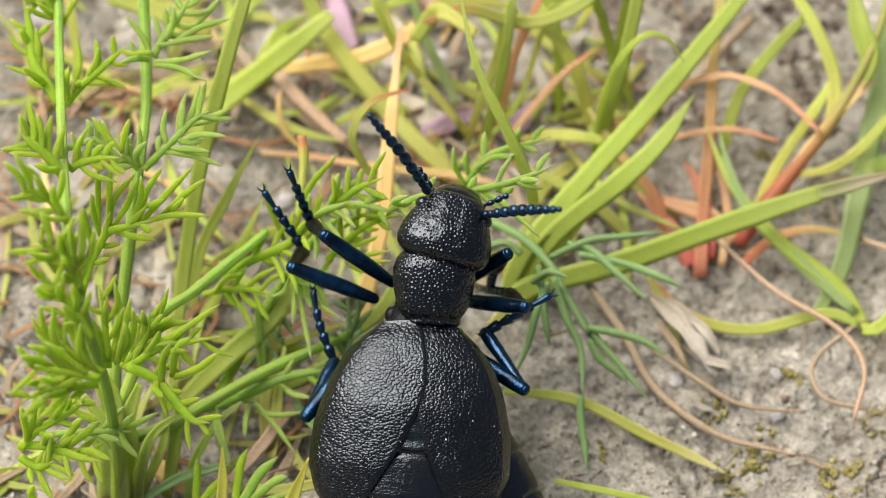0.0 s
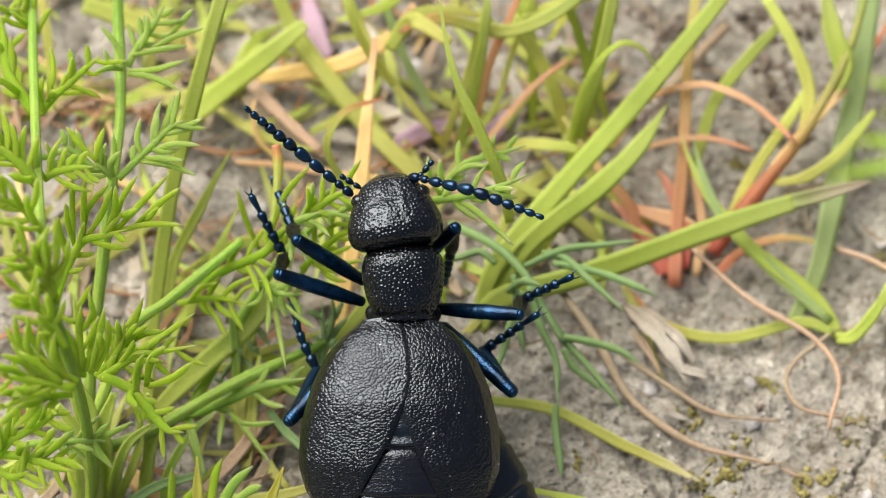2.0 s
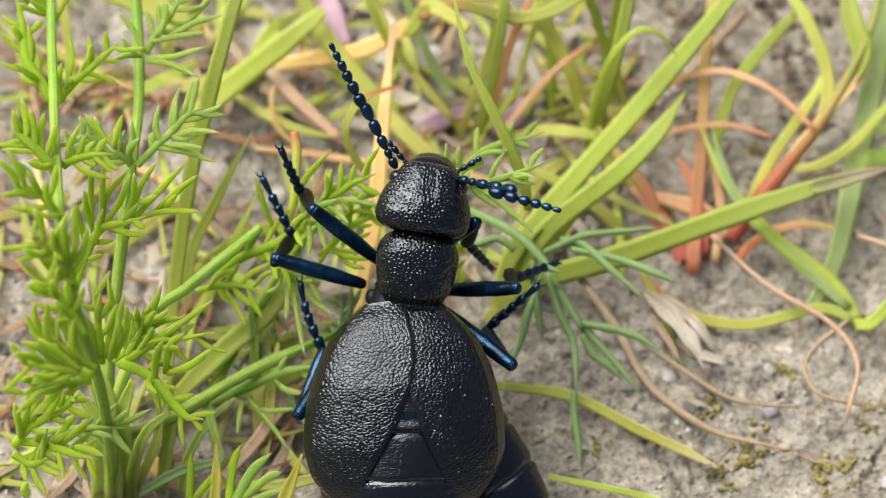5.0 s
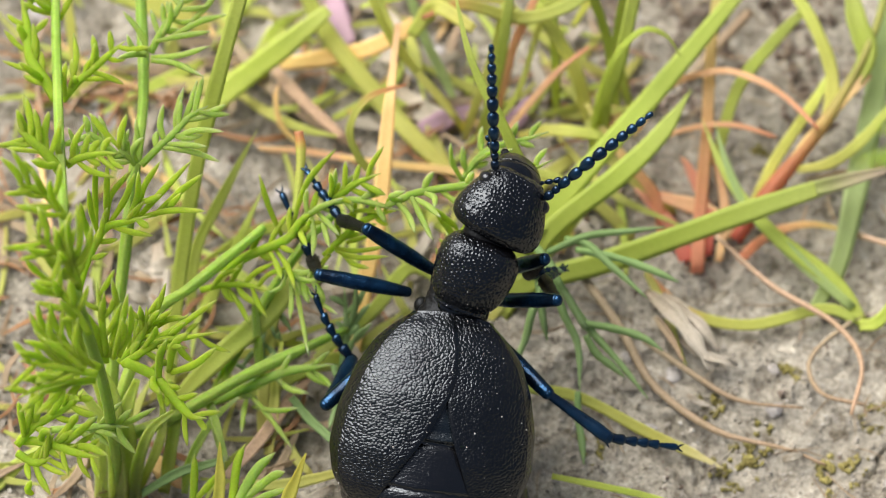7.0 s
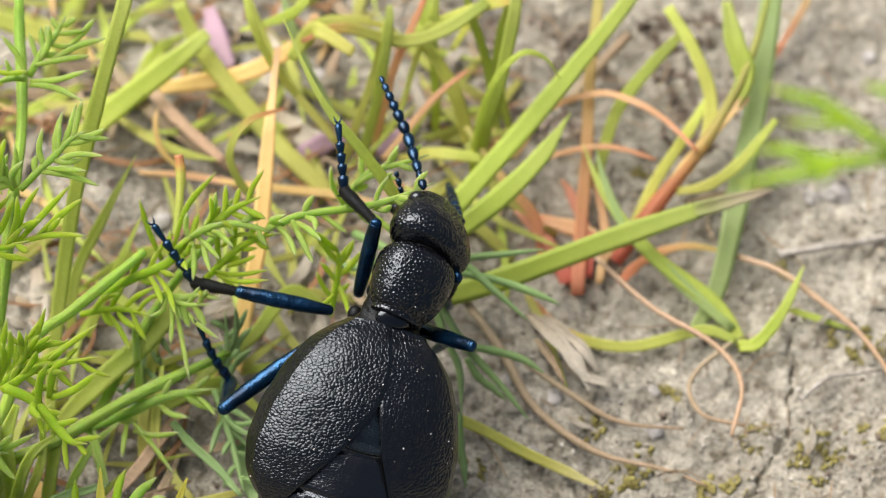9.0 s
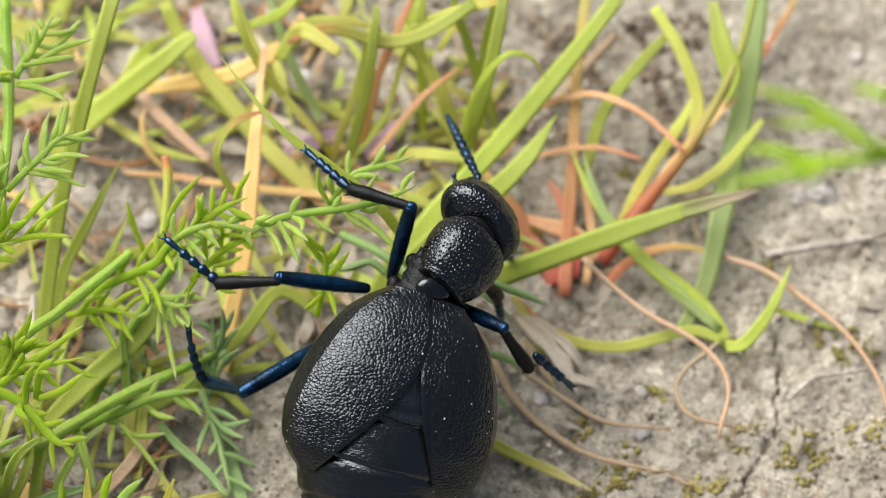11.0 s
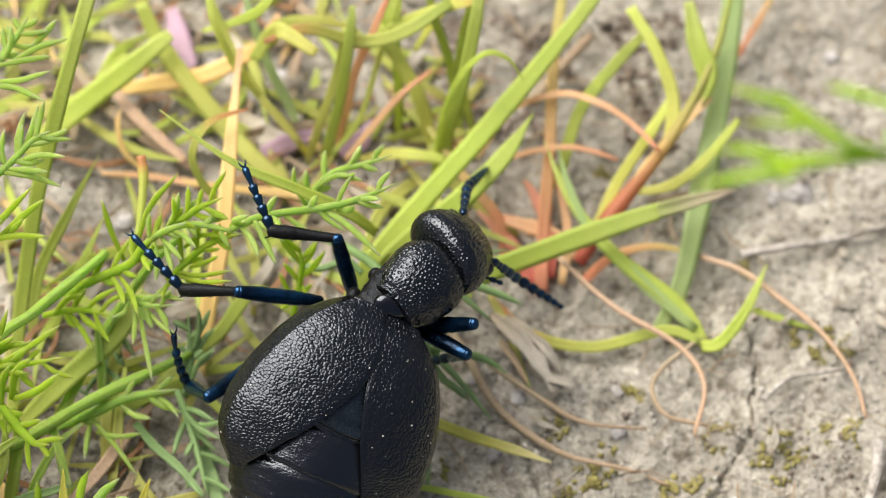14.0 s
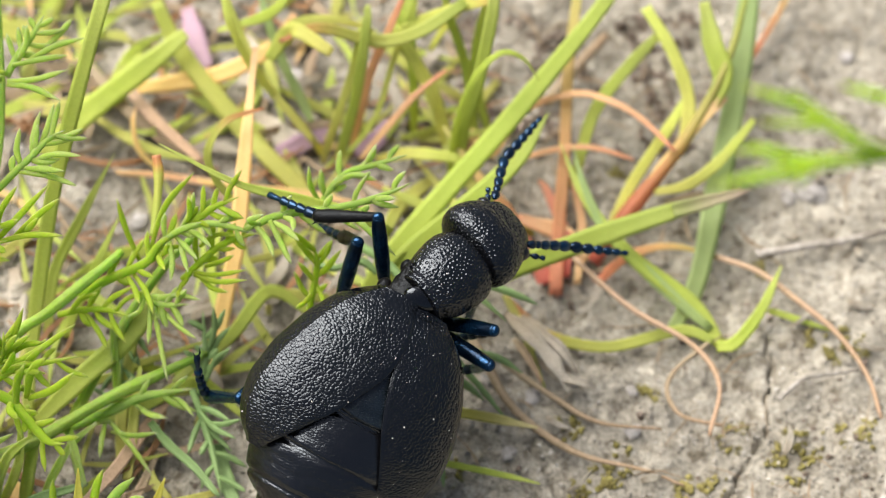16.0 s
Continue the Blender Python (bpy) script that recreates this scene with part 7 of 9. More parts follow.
    walk(beetle_parts[('elytron', -1)], [(0, mm(0, 0, 0, 0, 0, 0)), (0.5, mm(0, 0, 0, 0, 0, 0)), (1, mm(0, 0, 0, 0, 0, 0)), (1.5, mm(0, 0, 0, 0, 0, 0)), (2, mm(0, 0, 0, 0, 0, 0)), (2.5, mm(0, 0, 0, 0, 0, 0)), (3, mm(0, 0, 0, 0, 0, 0)), (3.5, mm(0, 0, 0, 0, 0, 0)), (4, mm(0, 0, 0, 0, 0, 0)), (6.5, mm(-0.005, 0.005, 0, 0, 0, -0.55)), (7, mm(-0.01, 0.01, 0, 0, 0, -1.11)), (7.5, mm(-0.02, 0.021, 0, 0, 0, -2.22)), (8, mm(-0.038, 0.036, 0, 0, 0, -3.88)), (8.5, mm(-0.041, 0.038, 0, 0, 0, -4.16)), (9, mm(-0.044, 0.041, 0, 0, 0, -4.44)), (9.2, mm(-0.045, 0.042, 0, 0, 0, -4.6)), (11.3, mm(-0.062, 0.056, 0, 0, 0, -6.11)), (11.5, mm(-0.065, 0.057, 0, 0, 0, -6.27)), (12, mm(-0.068, 0.061, 0, 0, 0, -6.66)), (12.5, mm(-0.07, 0.062, 0, 0, 0, -6.71)), (13, mm(-0.071, 0.062, 0, 0, 0, -6.77)), (13.5, mm(-0.071, 0.063, 0, 0, 0, -6.88)), (14, mm(-0.072, 0.064, 0, 0, 0, -6.94)), (14.5, mm(-0.074, 0.065, 0, 0, 0, -6.99)), (15, mm(-0.074, 0.065, 0, 0, 0, -7.1)), (15.5, mm(-0.075, 0.065, 0, 0, 0, -7.16)), (16, mm(-0.076, 0.066, 0, 0, 0, -7.21))])
    walk(beetle_parts[('elytron', 1)], [(0, mm(0, 0, 0, 0.0, -0.0, 0.0)), (0.5, mm(0, 0, 0, 0.0, -0.0, 0.0)), (1, mm(0, 0, 0, 0.0, -0.0, 0.0)), (1.5, mm(0, 0, 0, 0.0, -0.0, 0.0)), (2, mm(0, 0, 0, 0.0, -0.0, 0.0)), (2.5, mm(0, 0, 0, 0.0, -0.0, 0.0)), (3, mm(0, 0, 0, 0.0, -0.0, 0.0)), (3.5, mm(0, 0, 0, 0.0, -0.0, 0.0)), (4, mm(0, 0, 0, 0.0, -0.0, 0.0)), (6.5, mm(0, -0.002, 0, 0.0, -0.0, 0.1)), (7, mm(-0.001, -0.003, 0, 0.0, -0.0, 0.2)), (7.5, mm(-0.001, -0.006, 0, 0.0, -0.0, 0.4)), (8, mm(-0.002, -0.011, 0, 0.0, -0.0, 0.7)), (8.5, mm(-0.003, -0.012, 0, 0.0, -0.0, 0.8)), (9, mm(-0.003, -0.013, 0, 0.0, -0.0, 0.8)), (9.2, mm(-0.003, -0.013, 0, 0.0, -0.0, 0.8)), (11.3, mm(-0.004, -0.017, 0, 0.0, -0.0, 1.1)), (11.5, mm(-0.004, -0.018, 0, 0.0, -0.0, 1.1)), (12, mm(-0.004, -0.019, 0, 0.0, -0.0, 1.2)), (12.5, mm(-0.004, -0.019, 0, 0.0, -0.0, 1.2)), (13, mm(-0.004, -0.019, 0, 0.0, -0.0, 1.2)), (13.5, mm(-0.004, -0.019, 0, 0.0, -0.0, 1.2)), (14, mm(-0.004, -0.02, 0, 0.0, -0.0, 1.2)), (14.5, mm(-0.004, -0.02, 0, 0.0, -0.0, 1.3)), (15, mm(-0.004, -0.02, 0, 0.0, -0.0, 1.3)), (15.5, mm(-0.004, -0.02, 0, 0.0, -0.0, 1.3)), (16, mm(-0.004, -0.02, 0, 0.0, -0.0, 1.3))])
    walk(beetle_parts['pronotum'], [(0, mm(0.424, 2.226, -0.1, 0, -0, 2)), (0.5, mm(0.615, 2.342, -0.1, 0, -0, 5)), (1, mm(0.419, 2.097, -0.093, -0.1, -0.4, 5)), (1.5, mm(-0.091, 2.304, -0.097, 0.2, 0.8, 6)), (2, mm(0.035, 2.156, -0.101, 0.1, 0.4, 3)), (2.5, mm(0.034, 2.18, -0.101, 0, 0.4, -1)), (3, mm(0.039, 2.428, -0.101, 0, 0.4, -1)), (3.5, mm(0.244, 2.056, -0.104, 0, 0.4, 0)), (4, mm(0.421, 1.937, -0.1, 0, -0, -1)), (6.5, mm(0.657, 2.211, 0.456, 18.2, -0.8, -14.6)), (7, mm(0.621, 2.518, 0.312, 13.6, 3.2, -11.3)), (7.5, mm(0.69, 2.585, 0.184, 9, 7.7, -11.3)), (8, mm(0.912, 2.471, -0.306, -7.1, 12, -19.3)), (8.5, mm(0.708, 2.707, -0.218, -3.9, 11.4, -16)), (9, mm(0.556, 2.683, -0.397, -9.6, 12.1, -12.3)), (9.2, mm(0.556, 2.683, -0.397, -9.6, 12.1, -12.3)), (11.3, mm(1.229, 2.486, -0.761, -22.7, 10.3, -33.1)), (11.5, mm(1.059, 2.453, -0.792, -22.6, 10.5, -32.6)), (12, mm(1.467, 2.152, -0.531, -14.6, -4.9, -36)), (12.5, mm(1.437, 2.204, -0.573, -16.1, 2.9, -34.1)), (13, mm(0.992, 2.427, -0.717, -20, 2.7, -25.8)), (13.5, mm(1.162, 2.395, -0.596, -16.5, 0.2, -27.1)), (14, mm(1.095, 2.321, -0.684, -19, -6.6, -28)), (14.5, mm(0.721, 2.27, -0.773, -20.8, -0.5, -26.5)), (15, mm(0.963, 2.366, -0.767, -21.3, -7, -26.8)), (15.5, mm(1.091, 2.342, -0.879, -25.4, -6.3, -28.4)), (16, mm(0.913, 2.374, -0.739, -20.6, -10.9, -24.1))])
    walk(beetle_parts['head'], [(0, mm(0.941, 5.109, 0.1, -5, -0, -12)), (0.5, mm(1.079, 5.567, 0.1, -2, -0, -15)), (1, mm(0.386, 5.614, 0.107, -10.1, -0.6, 3)), (1.5, mm(-1.016, 5.716, 0.136, -11.4, 1.2, 16)), (2, mm(-0.536, 5.567, 0.109, -11.8, 0.6, 10)), (2.5, mm(-0.198, 5.629, 0.103, -11.9, 0.6, 3)), (3, mm(-0.261, 6.026, 0.105, -10, 0.6, 2)), (3.5, mm(0.326, 5.823, 0.094, -10, 0.6, 0)), (4, mm(0.652, 5.461, 0.1, -8, -0, -6)), (6.5, mm(1.539, 5.511, 1.173, 7.1, -3.7, -12.2)), (7, mm(1.65, 6.088, 0.838, 9.1, 8.9, -18.1)), (7.5, mm(2.266, 5.843, 0.567, 4.7, 16, -35.6)), (8, mm(1.963, 6.166, -0.659, -4, 31.1, -17.1)), (8.5, mm(1.226, 6.039, -0.851, -22.6, 49.6, -11.6)), (9, mm(1.174, 5.646, -1.736, -40.7, 19.8, -23.1)), (9.2, mm(1.174, 5.646, -1.736, -40.7, 19.8, -23.1)), (11.3, mm(2.303, 4.827, -2.91, -56.4, -4.2, -35.9)), (11.5, mm(2.149, 4.667, -2.939, -56.1, -5.1, -37.1)), (12, mm(3.063, 4.615, -2.323, -48.7, -13.2, -41.8)), (12.5, mm(2.583, 4.345, -2.651, -62.8, 6.9, -31.8)), (13, mm(1.36, 4.118, -3.096, -83.1, 15.9, -20.9)), (13.5, mm(2.64, 4.678, -2.408, -49.7, -17.3, -35.4)), (14, mm(2.522, 4.828, -2.404, -41.3, -20.3, -34.1)), (14.5, mm(2.11, 4.69, -2.566, -43.7, -21.3, -29.6)), (15, mm(2.545, 4.879, -2.38, -34.5, -20, -40.1)), (15.5, mm(2.433, 5.01, -2.636, -34.8, -1.2, -32.1)), (16, mm(2.236, 5.202, -2.169, -28.4, -17.1, -24.8))])
    walk(beetle_parts[('antenna_shaft', -1)], [(0, mm(-1.497, 1.397, 0.404, 56.7, -3.9, 50.6)), (0.5, mm(-1.473, 1.288, 0.398, 42.6, -1.4, 43.2)), (1, mm(-1.694, 1.125, 0.359, 51.1, -6.5, 38.5)), (1.5, mm(-2.082, 1.446, 0.428, 28.2, -8, 44.4)), (2, mm(-1.859, 1.172, 0.365, 21.7, -7.7, 41.4)), (2.5, mm(-1.891, 1.269, 0.385, 46.2, -8.1, 43.8)), (3, mm(-1.952, 1.388, 0.41, 36.6, -6.1, 39.2)), (3.5, mm(-1.679, 1.432, 0.416, 37.6, -5.8, 36.9)), (4, mm(-1.853, 1.13, 0.369, 31.6, -5.1, 39.7)), (6.5, mm(-1.5, 1.45, 0.45, 12.5, 2.2, 32.5)), (7, mm(-1.5, 1.45, 0.45, 29.1, -7.9, 32.2)), (7.5, mm(-1.5, 1.45, 0.45, 22.7, -15.9, 36.8)), (8, mm(-1.5, 1.45, 0.45, 5.7, -36.4, 36.4)), (8.5, mm(-1.5, 1.45, 0.45, 9.6, -58.7, 45.6)), (9, mm(-1.5, 1.45, 0.45, -25.2, -50.7, 38.3)), (9.2, mm(-1.5, 1.45, 0.45, -19.8, -50.3, 35.1)), (11.3, mm(-1.5, 1.45, 0.45, -46.2, -61, 63.9)), (11.5, mm(-1.5, 1.45, 0.45, -54.2, -61.8, 72.2)), (12, mm(-1.5, 1.45, 0.45, -32.7, -44.1, 47.4)), (12.5, mm(-1.5, 1.45, 0.45, -62.4, -69.1, 63.1)), (13, mm(-1.5, 1.45, 0.45, -7.1, -84.1, 2.9)), (13.5, mm(-1.5, 1.45, 0.45, -23.6, -37, 41.4)), (14, mm(-1.5, 1.45, 0.45, -22.3, -22.4, 37.7)), (14.5, mm(-1.5, 1.45, 0.45, -11.6, -18.6, 32.9)), (15, mm(-1.5, 1.45, 0.45, -17, -17.8, 38.9)), (15.5, mm(-1.5, 1.45, 0.45, -15.5, -28.5, 27.9)), (16, mm(-1.5, 1.45, 0.45, -20.8, -11.9, 33.2))])
    walk(beetle_parts[('antenna_tip', -1)], [(0, mm(-3.223, 2.539, 3.531, 52.1, -4.2, 57.9)), (0.5, mm(-3.406, 3.259, 2.936, 16.3, -1.3, 42.2)), (1, mm(-3.42, 2.761, 3.259, 26.5, -7, 41.8)), (1.5, mm(-4.571, 3.635, 2.182, 27, -7.8, 43.1)), (2, mm(-4.303, 3.662, 1.738, 42.3, -7.6, 40.7)), (2.5, mm(-3.962, 2.877, 3.066, 29, -8.2, 44.6)), (3, mm(-4.037, 3.574, 2.631, 21.5, -6.2, 40.1)), (3.5, mm(-3.648, 3.669, 2.693, 38.3, -5.2, 33)), (4, mm(-4.028, 3.473, 2.328, 32.6, -5.5, 43.5)), (6.5, mm(-3.444, 4.552, 1.263, 18.7, 1.6, 26.4)), (7, mm(-3.459, 4.088, 2.258, 17.9, -8.2, 30.9)), (7.5, mm(-3.888, 3.983, 1.845, 11.4, -18.4, 23.7)), (8, mm(-3.892, 4.322, 0.747, 10.4, -36.9, 34.1)), (8.5, mm(-4.514, 3.657, 0.776, -31.9, -56.9, 51.7)), (9, mm(-2.632, 4.877, -0.566, -25.7, -51.5, 50.7)), (9.2, mm(-2.731, 4.898, -0.359, -17.6, -51.3, 45.6)), (11.3, mm(-2.794, 4.715, -0.865, -38.3, -60.1, 59.8)), (11.5, mm(-2.771, 4.672, -0.987, -53.6, -61.9, 72.8)), (12, mm(-2.866, 4.623, -1.009, -28.2, -35.3, 35)), (12.5, mm(-1.647, 5.003, -0.739, -70.4, -69.4, 71.9)), (13, mm(-1.225, 5.19, 0.404, -152.1, -76.1, 143.8)), (13.5, mm(-3.093, 4.625, -0.751, -19.4, -29.6, 33.5)), (14, mm(-3.189, 4.528, -0.867, -15.5, 2.6, 13.7)), (14.5, mm(-3.293, 4.665, -0.264, -8.3, -8.7, 23.9)), (15, mm(-3.489, 4.453, -0.593, -1.9, -12.4, 32.2)), (15.5, mm(-2.771, 4.867, -0.432, 12.8, -20.2, 14.2)), (16, mm(-3.185, 4.535, -0.854, -2.2, 1.9, 11.6))])
    walk(beetle_parts[('antenna_shaft', 1)], [(0, mm(1.43, 1.132, 0.381, 65.2, 4.6, -65.8)), (0.5, mm(0.945, 1.511, 0.406, 63, 1.5, -48.9)), (1, mm(1.321, 1.282, 0.387, 46, 10, -91.5)), (1.5, mm(0.87, 1.872, 0.518, 42.4, 11.8, -99)), (2, mm(1.109, 1.69, 0.474, 22.9, 10.9, -113.3)), (2.5, mm(0.934, 1.561, 0.448, 45.4, 11, -112.5)), (3, mm(1.08, 1.548, 0.437, 42.4, 9.1, -113)), (3.5, mm(1.414, 1.188, 0.372, 31.8, 8.5, -120.1)), (4, mm(1.372, 0.858, 0.331, 37.8, 6.1, -130.3)), (5.25, mm(1.45, 1.3, 0.45, 40.3, 3.9, -75.9)), (6.5, mm(1.45, 1.3, 0.45, 45.4, -3.4, -22.8)), (7, mm(1.45, 1.3, 0.45, 34.3, -15.4, -21.8)), (7.5, mm(1.45, 1.3, 0.45, 38.1, -20.4, -1.8)), (8, mm(1.45, 1.3, 0.45, 42.3, -39.6, 15.3)), (8.5, mm(1.45, 1.3, 0.45, 24, -57.5, 49.7)), (8.75, mm(1.45, 1.3, 0.45, -11.8, -56.4, 37.1)), (9, mm(1.45, 1.3, 0.45, -57.1, -50.3, 35.4)), (9.2, mm(1.45, 1.3, 0.45, -46.7, -49.9, 32.7)), (9.725, mm(1.45, 1.3, 0.45, -17.3, -11.8, -6.6)), (10.25, mm(1.45, 1.3, 0.45, -18.8, 33.4, -29.4)), (10.775, mm(1.45, 1.3, 0.45, -73.6, 64.2, -95.4)), (11.3, mm(1.45, 1.3, 0.45, -131.3, 34.9, -163.7)), (11.4, mm(1.45, 1.3, 0.45, -89.7, 63.1, -118.4)), (11.5, mm(1.45, 1.3, 0.45, -18.9, 51.1, -43.9)), (12, mm(1.45, 1.3, 0.45, -56.9, 55.7, -77.1)), (12.5, mm(1.45, 1.3, 0.45, -27.9, 25.3, -35.9)), (13, mm(1.45, 1.3, 0.45, -7.7, 44.9, -34.8)), (13.5, mm(1.45, 1.3, 0.45, -53.2, 55.8, -71.9)), (14, mm(1.45, 1.3, 0.45, -46.8, 46.5, -55)), (14.5, mm(1.45, 1.3, 0.45, -29.5, 42.2, -33.2)), (15, mm(1.45, 1.3, 0.45, -40.9, 37.5, -38.4)), (15.5, mm(1.45, 1.3, 0.45, -15.7, 14.1, -28.2)), (16, mm(1.45, 1.3, 0.45, -29.6, 26, -33))])
    walk(beetle_parts[('antenna_tip', 1)], [(0, mm(2.975, 1.529, 3.775, 58, 4.8, -72.9)), (0.5, mm(2.284, 2.561, 3.747, 55.8, 1.6, -52.4)), (1, mm(3.913, 0.745, 3.043, 30.1, 10, -96.4)), (1.5, mm(3.524, 0.932, 2.996, -4.5, 11.2, -108.5)), (2, mm(4.172, 0.069, 1.905, -6.4, 10.2, -120.7)), (2.5, mm(3.172, 0.085, 3.07, 2.4, 10.6, -116.6)), (3, mm(3.472, 0.1, 2.935, -5.3, 8.5, -120.4)), (3.5, mm(4.026, -0.664, 2.324, -6.2, 7.9, -126.1)), (4, mm(3.475, -1.244, 2.616, 11.8, 5.5, -137)), (5.25, mm(2.948, 1.53, 2.586, 9.6, 1.5, -78.6)), (6.5, mm(2.32, 3.79, 3.115, 10.9, -3.2, -20.4)), (7, mm(2.081, 4.386, 2.486, 9.6, -15.5, -23.6)), (7.5, mm(0.734, 4.276, 2.616, 35.5, -20, 8.7)), (8, mm(-0.834, 3.551, 2.394, 48.5, -38.1, 28.3)), (8.5, mm(-1.996, 2.535, 1.269, 11.9, -51.3, 64.1)), (8.75, mm(0.535, 3.262, 0.326, -16.3, -51.2, 40.5)), (9, mm(2.244, 4.364, -1.563, -55.1, -49, 28.1)), (9.2, mm(1.816, 4.591, -1.31, -53.8, -47.9, 24.1)), (10.25, mm(2.196, 4.378, -1.3, -16.4, 16.2, -33.8)), (11.3, mm(2.302, 4.129, -1.859, -90.1, 56.4, -133.6)), (11.5, mm(3.232, 4.511, -0.311, 17.2, 55.6, -53.1)), (12, mm(2.862, 4.288, -1.32, -48.2, 55.9, -85.2)), (12.5, mm(2.787, 4.423, -1.138, -23.5, 26.2, -33.8)), (13, mm(3.278, 4.554, 0.091, -158.6, 77, 166.9)), (13.5, mm(2.807, 4.362, -1.237, -35.3, 56.1, -78.2)), (14, mm(2.413, 4.399, -1.428, -23.2, 46.3, -53.3)), (14.5, mm(2.201, 4.71, -0.918, -4.2, 42.9, -34.8)), (15, mm(2.041, 4.45, -1.496, -17.8, 38.1, -40.1)), (15.5, mm(2.94, 4.598, -0.532, 38.9, 12.8, -26.6)), (16, mm(2.542, 4.477, -1.219, -9, 27.5, -37.5))])
    walk(beetle_parts[('femur', 'front', -1)], [(0, mm(-1.699, 2.119, -2.657, 26.2, 0.0, 59.5)), (0.5, mm(-1.621, 1.997, -2.665, 27.6, 0.0, 58.9)), (1, mm(-1.74, 1.456, -2.661, 21.4, -0.5, 61.0)), (1.5, mm(-2.255, 1.83, -2.638, 34.9, 1.1, 56.2)), (2, mm(-2.1, 2.13, -2.685, 34.2, 0.5, 58.6)), (2.5, mm(-2.155, 2.287, -2.653, 30.7, 0.6, 54.9)), (3, mm(-1.952, 2.057, -2.824, 36.8, 0.6, 56.1)), (3.5, mm(-1.841, 2.142, -2.625, 26.2, 0.6, 51.4)), (4, mm(-1.609, 2.169, -2.657, 25.3, -0.0, 53.8)), (6.5, mm(-1.045, 2.647, -2.755, 22.9, -3.4, 47.4)), (7, mm(-1.077, 2.284, -2.783, 25.5, -2.0, 66.7)), (7.5, mm(-1.167, 3.276, -2.805, 29.8, -5.4, 11.2)), (8, mm(-0.818, 0.831, -3.37, 38.3, -7.9, 21.9)), (8.5, mm(-0.969, 1.124, -3.531, 38.0, -7.9, 33.7)), (9, mm(-1.413, 1.531, -3.296, 38.2, -9.5, 1.2)), (9.2, mm(-1.634, 1.05, -3.458, 38.7, -9.4, 9.6)), (11.3, mm(-1.485, 0.696, -3.237, 36.8, -10.5, -0.2)), (11.5, mm(-1.669, 0.568, -3.198, 35.5, -10.5, 0.8)), (12, mm(-0.809, 0.799, -3.355, 34.5, -8.7, 34.6)), (12.5, mm(-0.928, 0.638, -3.2, 31.6, -8.6, 35.8)), (13, mm(-1.36, 0.507, -3.223, 32.0, -8.6, 31.0)), (13.5, mm(-1.127, 0.589, -3.321, 33.6, -8.2, 34.8)), (14, mm(-1.029, 0.318, -3.698, 39.1, -7.6, 41.2)), (14.5, mm(-1.289, 1.187, -3.05, 35.7, -10.0, -5.3)), (15, mm(-1.218, 0.502, -3.441, 37.0, -9.2, 22.9)), (15.5, mm(-1.655, 1.178, -3.054, 30.6, -9.5, 19.1)), (16, mm(-1.223, 0.541, -3.526, 36.5, -8.2, 34.9))])
    walk(beetle_parts[('tibia', 'front', -1)], [(0, mm(-5.332, 4.258, -0.582, -72.2, -0.0, 57.1)), (0.5, mm(-5.187, 4.15, -0.487, -72.5, -0.0, 72.9)), (1, mm(-5.574, 3.565, -0.945, -72.5, -0.2, 79.0)), (1.5, mm(-5.432, 4.018, 0.048, -73.8, 1.0, 61.3)), (2, mm(-5.407, 4.174, -0.043, -76.8, 0.8, 31.9)), (2.5, mm(-5.446, 4.632, -0.253, -73.0, 0.9, 31.0)), (3, mm(-5.063, 4.18, -0.012, -73.9, 1.0, 14.9)), (3.5, mm(-5.124, 4.79, -0.551, -75.3, 0.8, 33.7)), (4, mm(-5.038, 4.679, -0.648, -73.1, -0.0, 28.5)), (6.5, mm(-4.307, 5.495, -0.93, -76.7, -2.3, 62.4)), (7, mm(-5.001, 3.895, -0.76, -68.5, -0.8, 80.3)), (7.5, mm(-2.173, 7.233, -0.478, -41.5, -5.2, 19.6)), (8, mm(-2.563, 4.105, -0.484, -18.1, -1.0, 83.0)), (8.5, mm(-3.357, 3.981, -0.663, -32.7, -0.2, 88.9)), (9, mm(-1.973, 5.215, -0.431, -53.9, -5.0, 58.6)), (9.2, mm(-2.716, 4.585, -0.556, -38.1, -0.3, 88.1)), (11.3, mm(-1.984, 4.462, -0.469, -22.3, -0.3, 88.3)), (11.5, mm(-2.222, 4.386, -0.514, -10.5, -0.1, 89.5)), (12, mm(-3.336, 3.759, -0.72, -32.4, 0.9, 94.7)), (12.5, mm(-3.565, 3.67, -0.762, -35.7, 2.2, 102.2)), (13, mm(-3.729, 3.732, -0.759, -26.8, 1.5, 98.3)), (13.5, mm(-3.669, 3.59, -0.748, -33.4, 1.5, 98.3)), (14, mm(-3.725, 2.805, -0.758, -9.6, 2.9, 106.6)), (14.25, mm(-2.566, 3.918, -0.554, -25.3, 2.1, 60.3)), (14.5, mm(-1.408, 5.032, -0.35, -35.8, -9.6, 15.4)), (14.75, mm(-2.253, 4.406, -0.499, -24.8, 0.5, 55.4)), (15, mm(-3.098, 3.781, -0.648, -9.9, 1.1, 96.5)), (15.5, mm(-3.348, 4.872, -0.692, -41.3, -0.0, 90.0)), (16, mm(-3.71, 3.41, -0.756, -31.0, 4.4, 115.9))])
